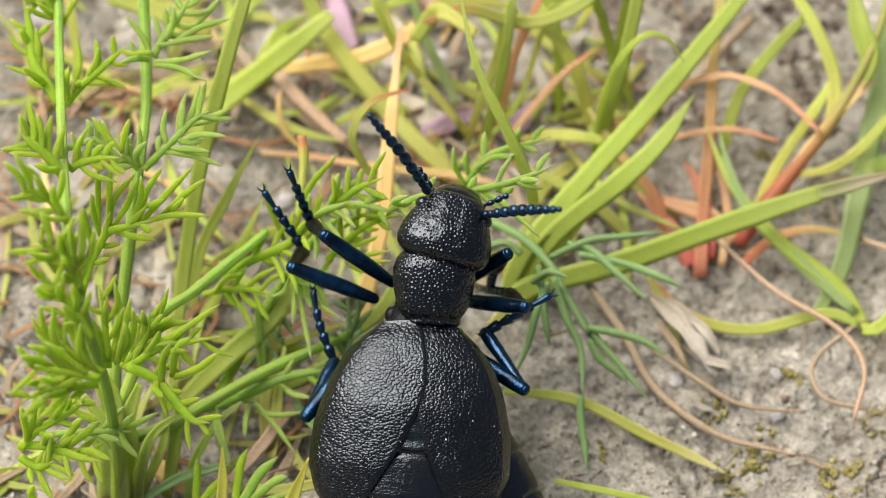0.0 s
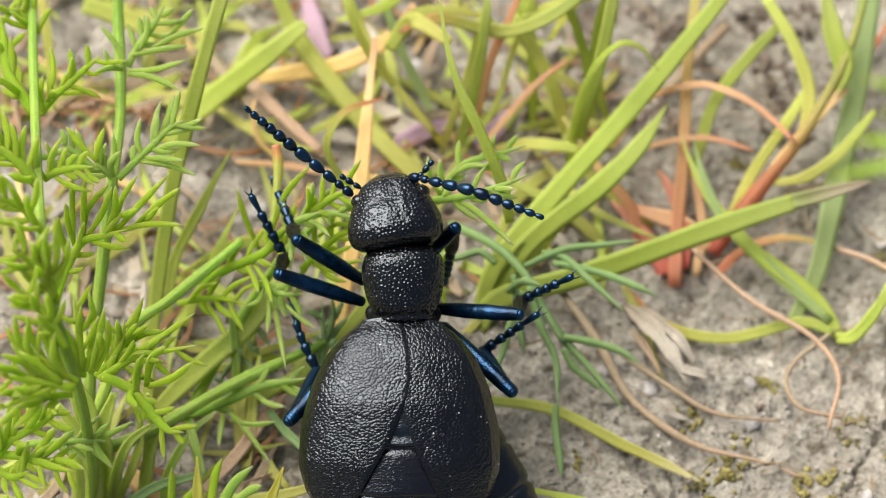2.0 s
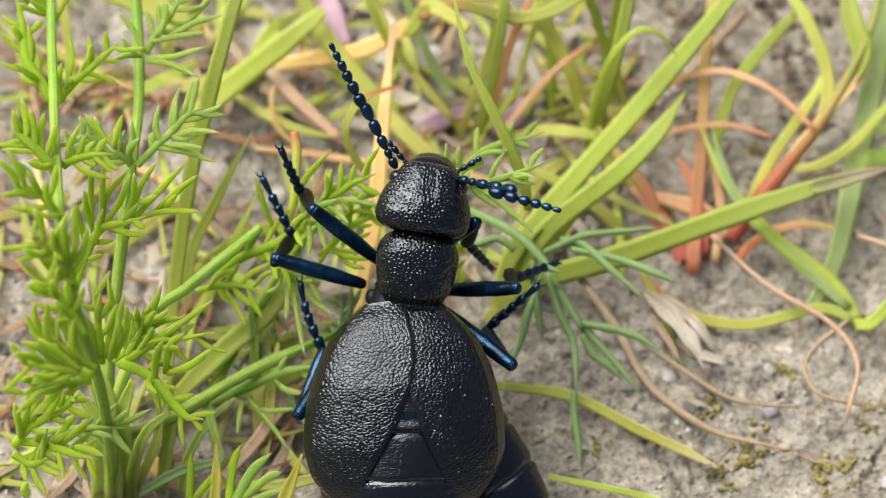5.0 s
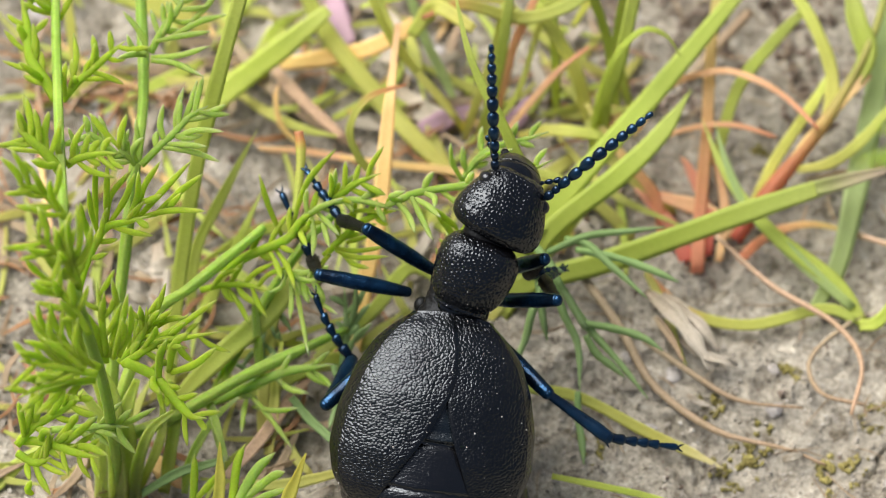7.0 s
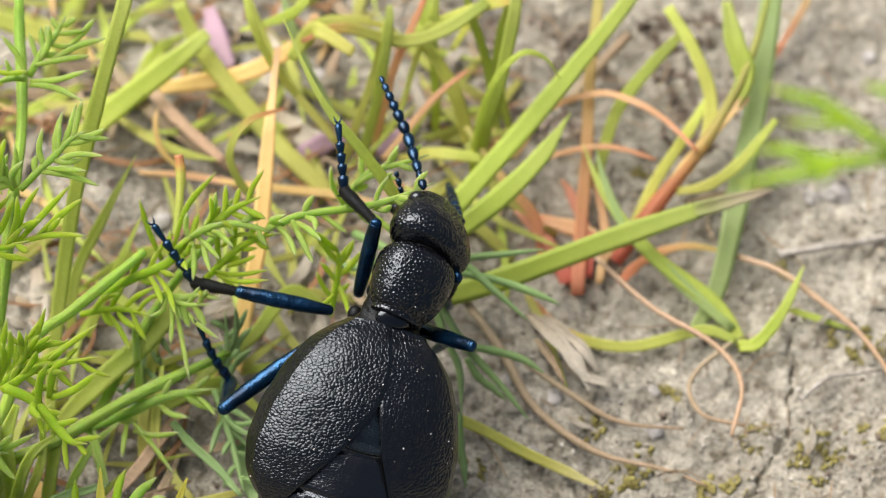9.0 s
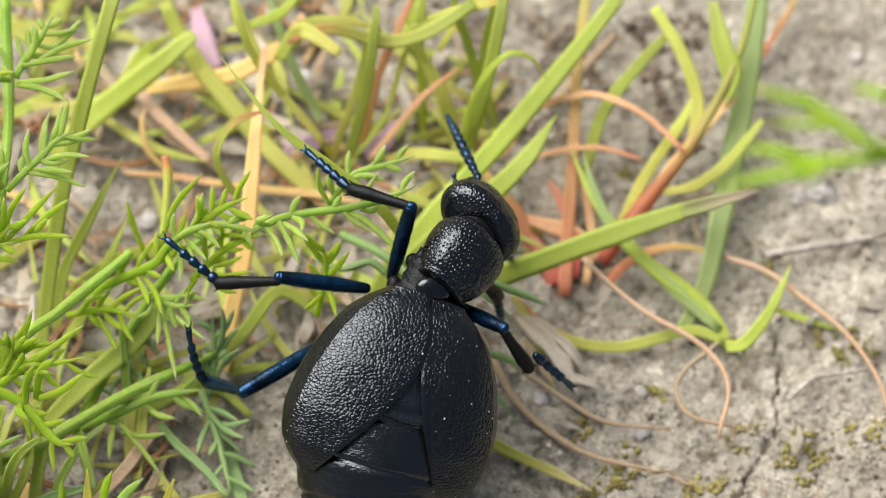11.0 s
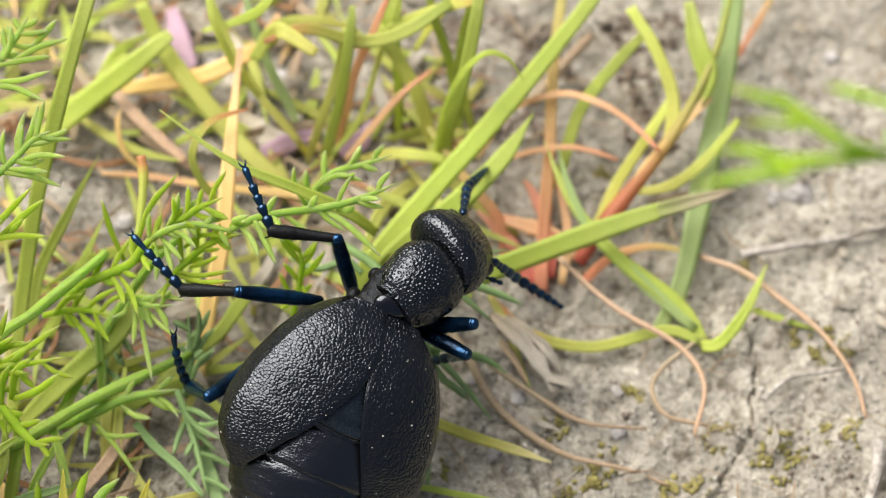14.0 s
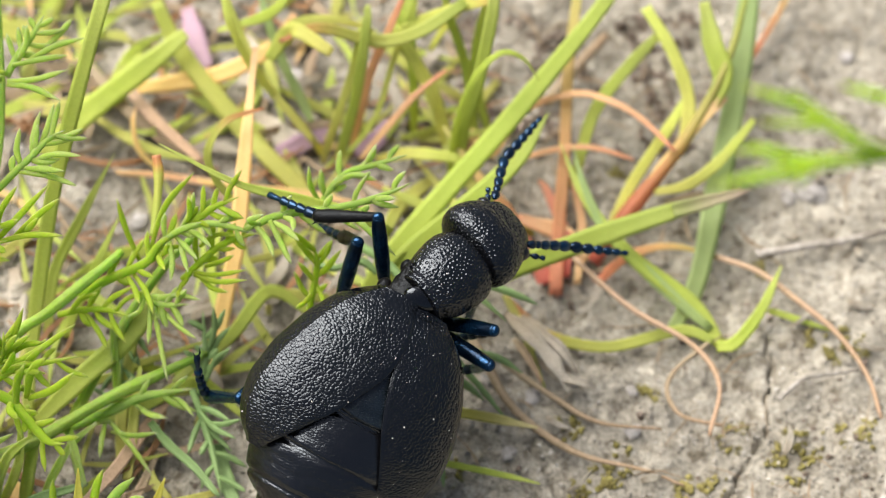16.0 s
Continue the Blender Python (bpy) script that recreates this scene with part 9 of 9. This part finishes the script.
    walk(beetle_parts[('tarsus', 'front', 1)], [(0, mm(3.442, 3.291, -3.232, -65.7, -0, 172.8)), (0.5, mm(3.848, 2.949, -3.245, -68.4, -0, 172.2)), (1, mm(2.904, 3.22, -2.9, -74.4, 0.8, 144.8)), (1.5, mm(3.309, 2.599, -3.291, -65.4, -2, 172.3)), (2, mm(2.36, 3.808, -3.237, -55.1, -1, 171.8)), (2.5, mm(1.557, 3.071, -3.249, -66.6, -1, 178.4)), (3, mm(2.064, 3.557, -3.204, -66.9, -1, 178.1)), (3.5, mm(3.291, 3.346, -3.195, -65.9, -1, 166.3)), (4, mm(3.171, 3.419, -3.198, -64.2, 0, 179)), (5.25, mm(3.452, 3.122, -3.006, -48.6, 6.8, -131)), (6.5, mm(3.733, 2.826, -2.814, -33.5, -0.8, -81.1)), (7, mm(3.693, 2.852, -2.871, -46.3, -1.5, -72.6)), (7.5, mm(3.529, 2.826, -2.98, -59.9, -0.8, -81.7)), (8, mm(3.211, 2.486, -2.822, -67.5, 5.9, -133.5)), (8.5, mm(2.9, 2.644, -3.454, -66.5, 6.4, -131.7)), (9, mm(3.142, 2.561, -4.022, -68.1, 7.1, -137.9)), (9.2, mm(3.266, 2.597, -3.948, -68.1, 7.1, -137.9)), (11.3, mm(4.215, 1.284, -3.684, -54.5, 9, -148.4)), (11.5, mm(3.336, 1.335, -4.083, -70.5, 9, -148.2)), (12, mm(3.347, 1.298, -4.081, -74.1, 10.4, -172.4)), (12.25, mm(4.213, 1.354, -3.667, -53.5, 11.6, -120.8)), (12.5, mm(5.079, 1.409, -3.252, -39.5, -3.3, -72.1)), (12.75, mm(4.182, 1.508, -3.684, -52.8, 7.6, -108.2)), (13, mm(3.285, 1.607, -4.117, -70, 8.3, -146.2)), (13.5, mm(3.563, 1.746, -4.068, -70, 8.3, -145.5)), (14, mm(3.353, 1.678, -4.115, -71.9, 9.1, -155.5)), (14.25, mm(3.311, 1.66, -4.121, -62.6, 6, -115.9)), (14.5, mm(3.269, 1.641, -4.127, -57.5, -2.2, -77.5)), (15, mm(3.284, 1.922, -4.147, -69.2, 7.8, -140.6)), (15.5, mm(3.243, 1.753, -4.134, -71.5, 8.9, -153)), (16, mm(3.452, 1.839, -4.097, -66.1, 9.4, -159.5))])
    walk(beetle_parts[('femur', 'middle', 1)], [(0, mm(1.643, 1.537, -3.239, 41.9, -0.0, -90.2)), (0.5, mm(1.645, 1.06, -3.317, 43.2, -0.0, -92.0)), (1, mm(1.912, 0.83, -2.887, 37.9, -0.1, -86.5)), (1.5, mm(1.491, 0.82, -2.702, 24.2, -0.0, -90.7)), (2, mm(1.601, 0.784, -2.659, 22.3, -0.0, -92.7)), (2.5, mm(1.652, 0.805, -2.696, 28.2, -0.1, -94.1)), (3, mm(1.549, 0.81, -2.669, 25.2, -0.1, -95.8)), (3.5, mm(1.706, 0.973, -2.775, 33.2, -0.1, -94.5)), (4, mm(1.864, 0.787, -2.91, 36.7, 0.0, -93.7)), (6.5, mm(2.165, 1.159, -2.986, 45.6, -1.0, -78.8)), (7, mm(2.056, 1.262, -3.241, 49.7, -0.9, -80.0)), (7.5, mm(1.858, 1.106, -3.539, 55.5, -0.7, -82.6)), (8, mm(1.509, 0.251, -3.423, 56.7, -1.2, -81.7)), (8.5, mm(1.515, 0.742, -3.347, 56.7, 0.3, -91.5)), (9, mm(1.524, 0.599, -3.237, 54.9, 0.4, -92.5)), (9.2, mm(1.42, 0.549, -3.164, 53.3, 0.3, -91.5)), (11.3, mm(1.409, 0.347, -3.311, 56.7, 2.7, -104.5)), (11.5, mm(1.655, 0.607, -3.325, 56.9, 4.9, -117.7)), (12, mm(2.067, 0.327, -3.291, 58.7, -2.0, -79.2)), (12.5, mm(2.229, 0.382, -3.206, 57.7, -2.1, -78.8)), (13, mm(2.522, 0.897, -3.699, 67.1, -3.8, -67.9)), (13.5, mm(2.479, 0.997, -3.505, 63.1, -3.1, -71.9)), (14, mm(2.111, 0.264, -3.328, 57.9, -4.4, -64.1)), (14.5, mm(1.995, 0.345, -3.203, 55.2, -4.7, -62.3)), (15, mm(2.014, 0.327, -3.247, 56.2, -4.3, -64.8)), (15.5, mm(2.029, 0.036, -3.306, 57.4, -4.2, -65.5)), (16, mm(1.613, 0.016, -3.245, 55.4, -3.2, -71.3))])
    walk(beetle_parts[('tibia', 'middle', 1)], [(0, mm(5.141, 1.524, -0.1, -71.7, -0, 54.9)), (0.25, mm(5.105, 1.232, -0.1, -72.5, 0.6, -18.8)), (0.5, mm(5.07, 0.94, -0.1, -73.3, -0, -92.5)), (0.75, mm(5.342, 1, -0.051, -74.7, -1.4, -33.6)), (1, mm(5.615, 1.06, -0.002, -76.7, -0.9, 25.4)), (1.5, mm(5.777, 0.768, -0.773, -77.2, 1.6, -34.7)), (2, mm(5.944, 0.581, -0.873, -78.2, 1, -9.5)), (2.5, mm(5.785, 0.514, -0.477, -80.8, 0.9, -27.6)), (3, mm(5.782, 0.384, -0.672, -76.7, 0.8, -39.7)), (3.5, mm(5.625, 0.668, -0.198, -76.8, 0.8, -34.7)), (4, mm(5.623, 0.54, -0.1, -78.3, 0, -25.4)), (5.25, mm(5.502, 1.198, 0.135, -77.5, -1.4, 14.7)), (6.5, mm(5.381, 1.855, 0.37, -77.8, -2.9, 54.8)), (7, mm(5.042, 1.845, 0.341, -72.9, -3.8, 41.3)), (7.5, mm(4.494, 1.499, 0.332, -74.1, -4.5, 36)), (7.75, mm(4.272, 1.103, 0.418, -79.9, 0.9, 102.4)), (8, mm(4.05, 0.708, 0.504, -77.2, 8.3, 168.9)), (8.5, mm(4.091, 0.657, 0.583, -83.6, 1, 95.8)), (9, mm(4.226, 0.456, 0.606, -80.9, 0.4, 92.5)), (9.2, mm(4.226, 0.456, 0.606, -83.3, 0.1, 90.7)), (9.725, mm(4.134, 0.223, 0.608, -75.3, 15.8, 125.9)), (10.25, mm(4.043, -0.01, 0.61, -58.5, 23.5, 165.7)), (10.775, mm(3.952, -0.242, 0.612, -40.2, 19, -153.6)), (11.3, mm(3.861, -0.475, 0.614, -29.4, 4.9, -117.3)), (11.5, mm(3.771, -0.887, 0.597, -59.1, 8.9, -147.2)), (11.75, mm(4.106, 0.016, 0.659, -69.7, 11.7, 172.6)), (12, mm(4.439, 0.922, 0.723, -83, 0, -164.1)), (12.5, mm(4.664, 1.013, 0.764, -83, 0, -162.8)), (13, mm(4.109, 1.851, 0.621, -83.3, 0, -168.1)), (13.5, mm(4.43, 1.873, 0.68, -83.3, 0, -167.7)), (14, mm(4.224, 1.63, 0.642, -82.9, 0, -165.7)), (14.5, mm(4.223, 1.872, 0.643, -82.9, 0, -167.2)), (15, mm(4.255, 1.705, 0.648, -82.4, 0, -164.6)), (15.5, mm(4.213, 1.35, 0.643, -82.4, 0, -163.8)), (16, mm(4.072, 1.076, 0.618, -82.2, 0, -162.1))])
    walk(beetle_parts[('tarsus', 'middle', 1)], [(0, mm(4.292, 2.121, -3.232, -66.5, 0, 86.8)), (0.125, mm(4.724, 1.816, -3.239, -60.1, -13, 46.3)), (0.25, mm(5.155, 1.51, -3.246, -46.2, -18.4, 2.6)), (0.375, mm(5.587, 1.205, -3.253, -32.2, -13, -41)), (0.5, mm(6.019, 0.899, -3.26, -25.8, -0, -81.6)), (1, mm(5.335, 1.768, -3.213, -24, -0.7, -44.6)), (1.5, mm(6.117, 1.423, -3.989, 43.8, 1.4, -47.5)), (2, mm(6.001, 1.255, -4.103, 43.4, 0.5, -63)), (2.5, mm(5.986, 1.007, -3.734, 43.6, 0.4, -64.9)), (3, mm(6.235, 0.997, -3.883, 43, 0.2, -75.6)), (3.25, mm(6.125, 1.155, -3.647, -1.9, -0.4, -74)), (3.5, mm(6.016, 1.312, -3.411, -46.8, 0.3, -72.4)), (4, mm(5.912, 1.147, -3.331, -39.2, 0, -75.2)), (6.5, mm(4.904, 2.39, -2.851, -54.1, -2.7, -57.5)), (7, mm(4.558, 2.709, -2.807, -63.3, -3.1, -51.3)), (7.5, mm(4.162, 2.375, -2.832, -69.5, -4.5, -34.5)), (7.75, mm(4.265, 1.138, -2.756, -63.5, -0.4, -89.2)), (8, mm(4.367, -0.099, -2.68, -63.5, 6.9, -143.6)), (8.5, mm(3.731, 0.564, -2.696, -76.7, 8.9, 158.7)), (9, mm(3.704, 0.41, -2.652, -74.5, 7.8, 145)), (9.2, mm(3.843, 0.445, -2.672, -74.5, 7.8, 145.1)), (10.25, mm(5.161, -0.613, -1.836, -50.5, 16.9, -161.5)), (11.3, mm(6.479, -1.67, -1.001, -28.8, 3.5, -109.4)), (11.5, mm(5.055, -2.074, -2.202, -45.9, 8.7, -145.6)), (12, mm(4.55, 0.535, -2.553, -61, 0, 136.1)), (12.5, mm(4.783, 0.628, -2.511, -61.1, 0, 136.4)), (13, mm(4.187, 1.475, -2.657, -60.7, 0, 135.7)), (13.5, mm(4.511, 1.498, -2.597, -60.7, 0, 136.2)), (14, mm(4.325, 1.236, -2.633, -60.4, 0, 139.2)), (14.5, mm(4.313, 1.475, -2.631, -60.3, 0, 139.1)), (15, mm(4.371, 1.286, -2.624, -60, 0, 141.8)), (15.5, mm(4.335, 0.93, -2.628, -60.1, 0, 142)), (16, mm(4.21, 0.648, -2.652, -59.9, 0, 144.2))])
    walk(beetle_parts[('femur', 'hind', 1)], [(0, mm(1.256, -0.501, -3.396, 23.8, -0.0, -117.3)), (0.5, mm(1.448, -0.227, -3.468, 24.6, -0.0, -125.2)), (1, mm(1.675, -0.33, -3.261, 23.3, 0.6, -127.6)), (1.5, mm(1.651, -0.313, -3.252, 19.8, -1.2, -127.6)), (2, mm(2.028, -0.143, -3.274, 21.1, -0.7, -132.1)), (2.5, mm(1.905, -0.294, -3.415, 22.9, -0.7, -132.2)), (3, mm(1.882, -0.399, -3.446, 23.2, -0.6, -126.9)), (3.5, mm(1.697, -0.311, -3.552, 24.5, -0.6, -125.2)), (4, mm(1.824, -0.169, -3.533, 25.4, 0.0, -128.0)), (6.5, mm(1.815, -0.008, -3.074, 25.6, 3.0, -127.4)), (7, mm(1.921, -0.261, -3.525, 31.3, 2.9, -125.4)), (7.5, mm(1.992, -0.073, -3.997, 37.3, 4.0, -136.0)), (8, mm(0.761, -0.578, -3.764, 36.4, 4.5, -121.6)), (8.5, mm(0.894, 0.583, -4.07, 40.5, 6.3, -131.3)), (9, mm(1.01, 0.372, -4.3, 44.4, 5.7, -126.3)), (9.2, mm(1.009, 0.372, -4.3, 44.4, 5.7, -126.3)), (11.3, mm(0.166, -1.548, -4.048, 41.6, 2.6, -104.2)), (11.5, mm(0.371, -1.324, -4.244, 44.4, 3.2, -107.7)), (12, mm(1.014, 0.297, -3.698, 39.4, 1.5, -98.0)), (12.5, mm(1.131, 0.349, -3.761, 40.5, 1.4, -97.7)), (13, mm(0.787, 0.325, -3.566, 36.8, 0.6, -93.5)), (13.5, mm(0.954, 0.524, -3.546, 36.9, 1.1, -96.5)), (14, mm(0.8, 0.4, -3.787, 39.6, 0.8, -94.3)), (14.5, mm(0.744, 0.03, -3.717, 38.6, -0.7, -86.0)), (15, mm(0.697, 0.164, -3.833, 39.9, -0.5, -87.4)), (15.5, mm(0.594, -0.45, -4.153, 43.7, -1.0, -84.2)), (16, mm(0.86, -0.182, -3.626, 37.7, 0.9, -95.3))])
    walk(beetle_parts[('tibia', 'hind', 1)], [(0, mm(5.486, -2.681, -1.3, -22.9, 0, 39.9)), (0.5, mm(5.311, -2.951, -1.3, -30.2, 0, 38.2)), (1, mm(5.444, -3.265, -1.205, -37.3, -0.7, 42)), (1.5, mm(5.552, -3.268, -1.495, -49.1, 1.6, 38.5)), (2, mm(5.639, -3.381, -1.399, -48.3, 0.8, 37.8)), (2.5, mm(5.472, -3.494, -1.396, -55, 0.8, 34.6)), (3, mm(5.718, -3.251, -1.4, -61.5, 0.8, 38.3)), (3.5, mm(5.574, -3.024, -1.397, -63.1, 0.7, 42)), (4, mm(5.524, -3.061, -1.3, -60.9, -0, 39.7)), (6.5, mm(5.464, -2.953, -0.827, -52.2, -4.5, 26.2)), (6.75, mm(5.464, -2.95, -0.827, -21.1, -21.6, -46.7)), (7, mm(5.463, -2.947, -0.827, 4.5, 2.3, -116.9)), (7.5, mm(4.709, -3.199, -0.853, -49.4, 2.3, -114.6)), (7.75, mm(4.455, -3.086, -0.77, -64.8, 12.2, -162.9)), (8, mm(4.201, -2.973, -0.687, -82.5, 7.2, 147.6)), (8.5, mm(3.622, -2.302, -0.712, -82.8, 8.2, 149.4)), (9, mm(3.796, -2.116, -0.683, -87.7, 6.2, 130.8)), (9.05, mm(3.796, -2.116, -0.683, -83.9, 4.1, 169.3)), (9.1, mm(3.796, -2.116, -0.683, -82.3, 0, -152.5)), (9.15, mm(3.796, -2.116, -0.683, -83.6, -4.1, -114.3)), (9.2, mm(3.796, -2.116, -0.683, -87.1, -6.6, -75.9)), (10.25, mm(3.847, -2.386, -0.641, -75.6, -1.9, -134.2)), (11.3, mm(3.898, -2.655, -0.6, -73.5, 10.3, 168.4)), (11.5, mm(3.846, -2.646, -0.609, -77.5, 10.5, 177.2)), (12, mm(4.981, -0.348, -0.399, -82.7, 0, -151.4)), (12.5, mm(5.038, -0.263, -0.385, -82.7, 0, -150.7)), (13, mm(4.941, 0.038, -0.451, -82.9, 0, -154.6)), (13.5, mm(5.079, -0.006, -0.424, -83, 0, -154.8)), (14, mm(4.792, 0.053, -0.473, -82.7, 0, -153.4)), (14.5, mm(4.795, 0.353, -0.473, -82.7, 0, -154.8)), (15, mm(4.681, 0.374, -0.498, -82.3, 0, -153.2)), (15.5, mm(4.328, -0.008, -0.561, -82.3, 0, -153.3)), (16, mm(4.952, -0.612, -0.446, -81.9, 0, -150.7))])
    walk(beetle_parts[('tarsus', 'hind', 1)], [(0, mm(3.242, 0.004, -2.781, 0, -0, -55.7)), (0.5, mm(3.279, -0.371, -3.211, -17.3, -0, -53.9)), (1, mm(3.446, -0.999, -3.51, 50.5, -0.6, -50.5)), (1.5, mm(3.941, -1.37, -4.365, 37.9, 1.2, -51.4)), (2, mm(4.057, -1.408, -4.235, 29.7, 0.6, -54.4)), (2.5, mm(4.198, -1.724, -4.508, 30.6, 0.6, -49.7)), (3, mm(4.56, -1.857, -4.74, 29.7, 0.5, -56.6)), (3.5, mm(4.391, -1.775, -4.785, 24.2, 0.6, -50.5)), (4, mm(4.344, -1.64, -4.621, 24.7, -0, -58.2)), (6.5, mm(4.645, -0.758, -3.819, 36.6, -4.2, -32.9)), (6.75, mm(6.741, -2.714, -2.175, 12.5, 4.3, -61)), (7, mm(8.837, -4.67, -0.532, -12.7, 0, -90.1)), (7.5, mm(7.007, -4.124, -3.734, 48.1, 0.1, -91.2)), (7.75, mm(5.671, -3.884, -4.079, 62.8, -1, -136.4)), (8, mm(4.334, -3.644, -4.424, 74, 8.5, 179.3)), (8.5, mm(3.842, -2.986, -4.443, 74.4, 9.5, -179.4)), (9, mm(3.95, -2.528, -4.457, 78.8, 9.4, 172.4)), (9.2, mm(4.086, -2.493, -4.453, 78.9, 9.4, 172.7)), (11.3, mm(4.318, -3.843, -4.185, 66, 10.3, -169.8)), (11.5, mm(4.48, -3.502, -4.257, 66.1, 10.3, -168.9)), (11.75, mm(4.846, -2.136, -4.212, 0.3, 21.8, 160.5)), (12, mm(5.211, -0.771, -4.168, -61.4, 0, 137.1)), (12.5, mm(5.274, -0.682, -4.154, -61.5, 0, 137.3)), (13, mm(5.141, -0.383, -4.222, -61.1, 0, 137)), (13.5, mm(5.277, -0.428, -4.196, -61, 0, 137.4)), (14, mm(5.008, -0.379, -4.242, -60.8, 0, 140.3)), (14.5, mm(5, -0.082, -4.243, -60.6, 0, 140.1)), (15, mm(4.909, -0.078, -4.264, -60.4, 0, 142.7)), (15.5, mm(4.556, -0.461, -4.327, -60.4, 0, 142.8)), (16, mm(5.215, -1.079, -4.208, -60.3, 0, 145.4))])
    walk(loose_blade, [(0, mm(3.601, 4.624, 6.741, -0.0, 0.4, -0.7)), (2, mm(3.601, 4.624, 6.741, -0.0, 1.0, -1.8)), (3.5, mm(3.601, 4.624, 6.741, 0.0, -0.0, 0.0)), (4, mm(3.601, 4.624, 6.741, -0.0, 0.2, -0.3)), (6.5, mm(3.601, 4.624, 6.741, -0.0, 0.4, -0.7)), (7, mm(3.601, 4.624, 6.741, -0.0, 0.0, -0.1)), (7.5, mm(3.601, 4.624, 6.741, -0.1, -2.9, 5.1)), (8, mm(3.601, 4.624, 6.741, -6.1, -18.6, 35.8)), (8.5, mm(3.601, 4.624, 6.741, -7.5, -20.4, 40.0)), (9, mm(3.601, 4.624, 6.741, -0.5, -5.9, 10.4)), (9.2, mm(3.601, 4.624, 6.741, -3.6, -14.7, 27.1)), (11.3, mm(3.601, 4.624, 6.741, -2.6, -12.6, 22.8)), (11.5, mm(3.601, 4.624, 6.741, -3.5, -14.7, 27.0)), (12, mm(3.601, 4.624, 6.741, -6.3, -19.0, 36.6)), (12.5, mm(3.601, 4.624, 6.741, -5.9, -18.5, 35.3)), (13, mm(3.601, 4.624, 6.741, -4.5, -16.4, 30.7)), (13.5, mm(3.601, 4.624, 6.741, -5.2, -17.4, 33.0)), (14, mm(3.601, 4.624, 6.741, -6.4, -19.1, 36.8)), (14.5, mm(3.601, 4.624, 6.741, -0.9, -7.7, 13.6)), (15, mm(3.601, 4.624, 6.741, -2.6, -12.7, 23.0)), (15.5, mm(3.601, 4.624, 6.741, -2.9, -13.4, 24.4)), (16, mm(3.601, 4.624, 6.741, -9.5, -22.4, 45.4))])
    walk(fallen_leaf, [(0, mm(1.979, -2.846, 1, 0.0, -0.0, 0.0)), (11.5, mm(1.979, -2.846, 1, 0.0, -0.0, 0.0)), (12, mm(1.979, -2.846, 1, -0.1, -2.0, 3.5)), (13, mm(1.979, -2.846, 1, -0.1, -2.2, 3.9)), (13.5, mm(1.405, -2.846, 1, -0.1, -3.0, 5.2)), (14, mm(0.716, -2.846, 1, -0.2, -3.5, 6.1)), (14.5, mm(-0.604, -1.361, 1, -0.5, -5.5, 9.6)), (15, mm(-0.891, -2.186, 1, -0.4, -5.2, 9.1)), (15.5, mm(-0.977, -2.252, 1, -0.6, -6.5, 11.3)), (16, mm(-1.035, -2.45, 1, -0.7, -6.9, 12.2))])
    walk(thin_leaf, [(0, mm(4.602, -8.16, 1, 0.0, -0.0, 0.0)), (12, mm(4.602, -8.16, 1, 0.0, -0.0, 0.0)), (13.5, mm(4.602, -7.896, 1, 0.0, -0.0, 0.0)), (14, mm(4.602, -7.17, 1, 0.0, -0.0, 0.0)), (14.5, mm(4.602, -6.675, 1, 0.0, -0.0, 0.0)), (15, mm(4.602, -6.345, 1, 0.0, -0.0, 0.0)), (15.5, mm(4.602, -5.916, 1, 0.0, -0.0, 0.0)), (16, mm(4.602, -5.685, 1, 0.0, -0.0, 0.0))])


motions()
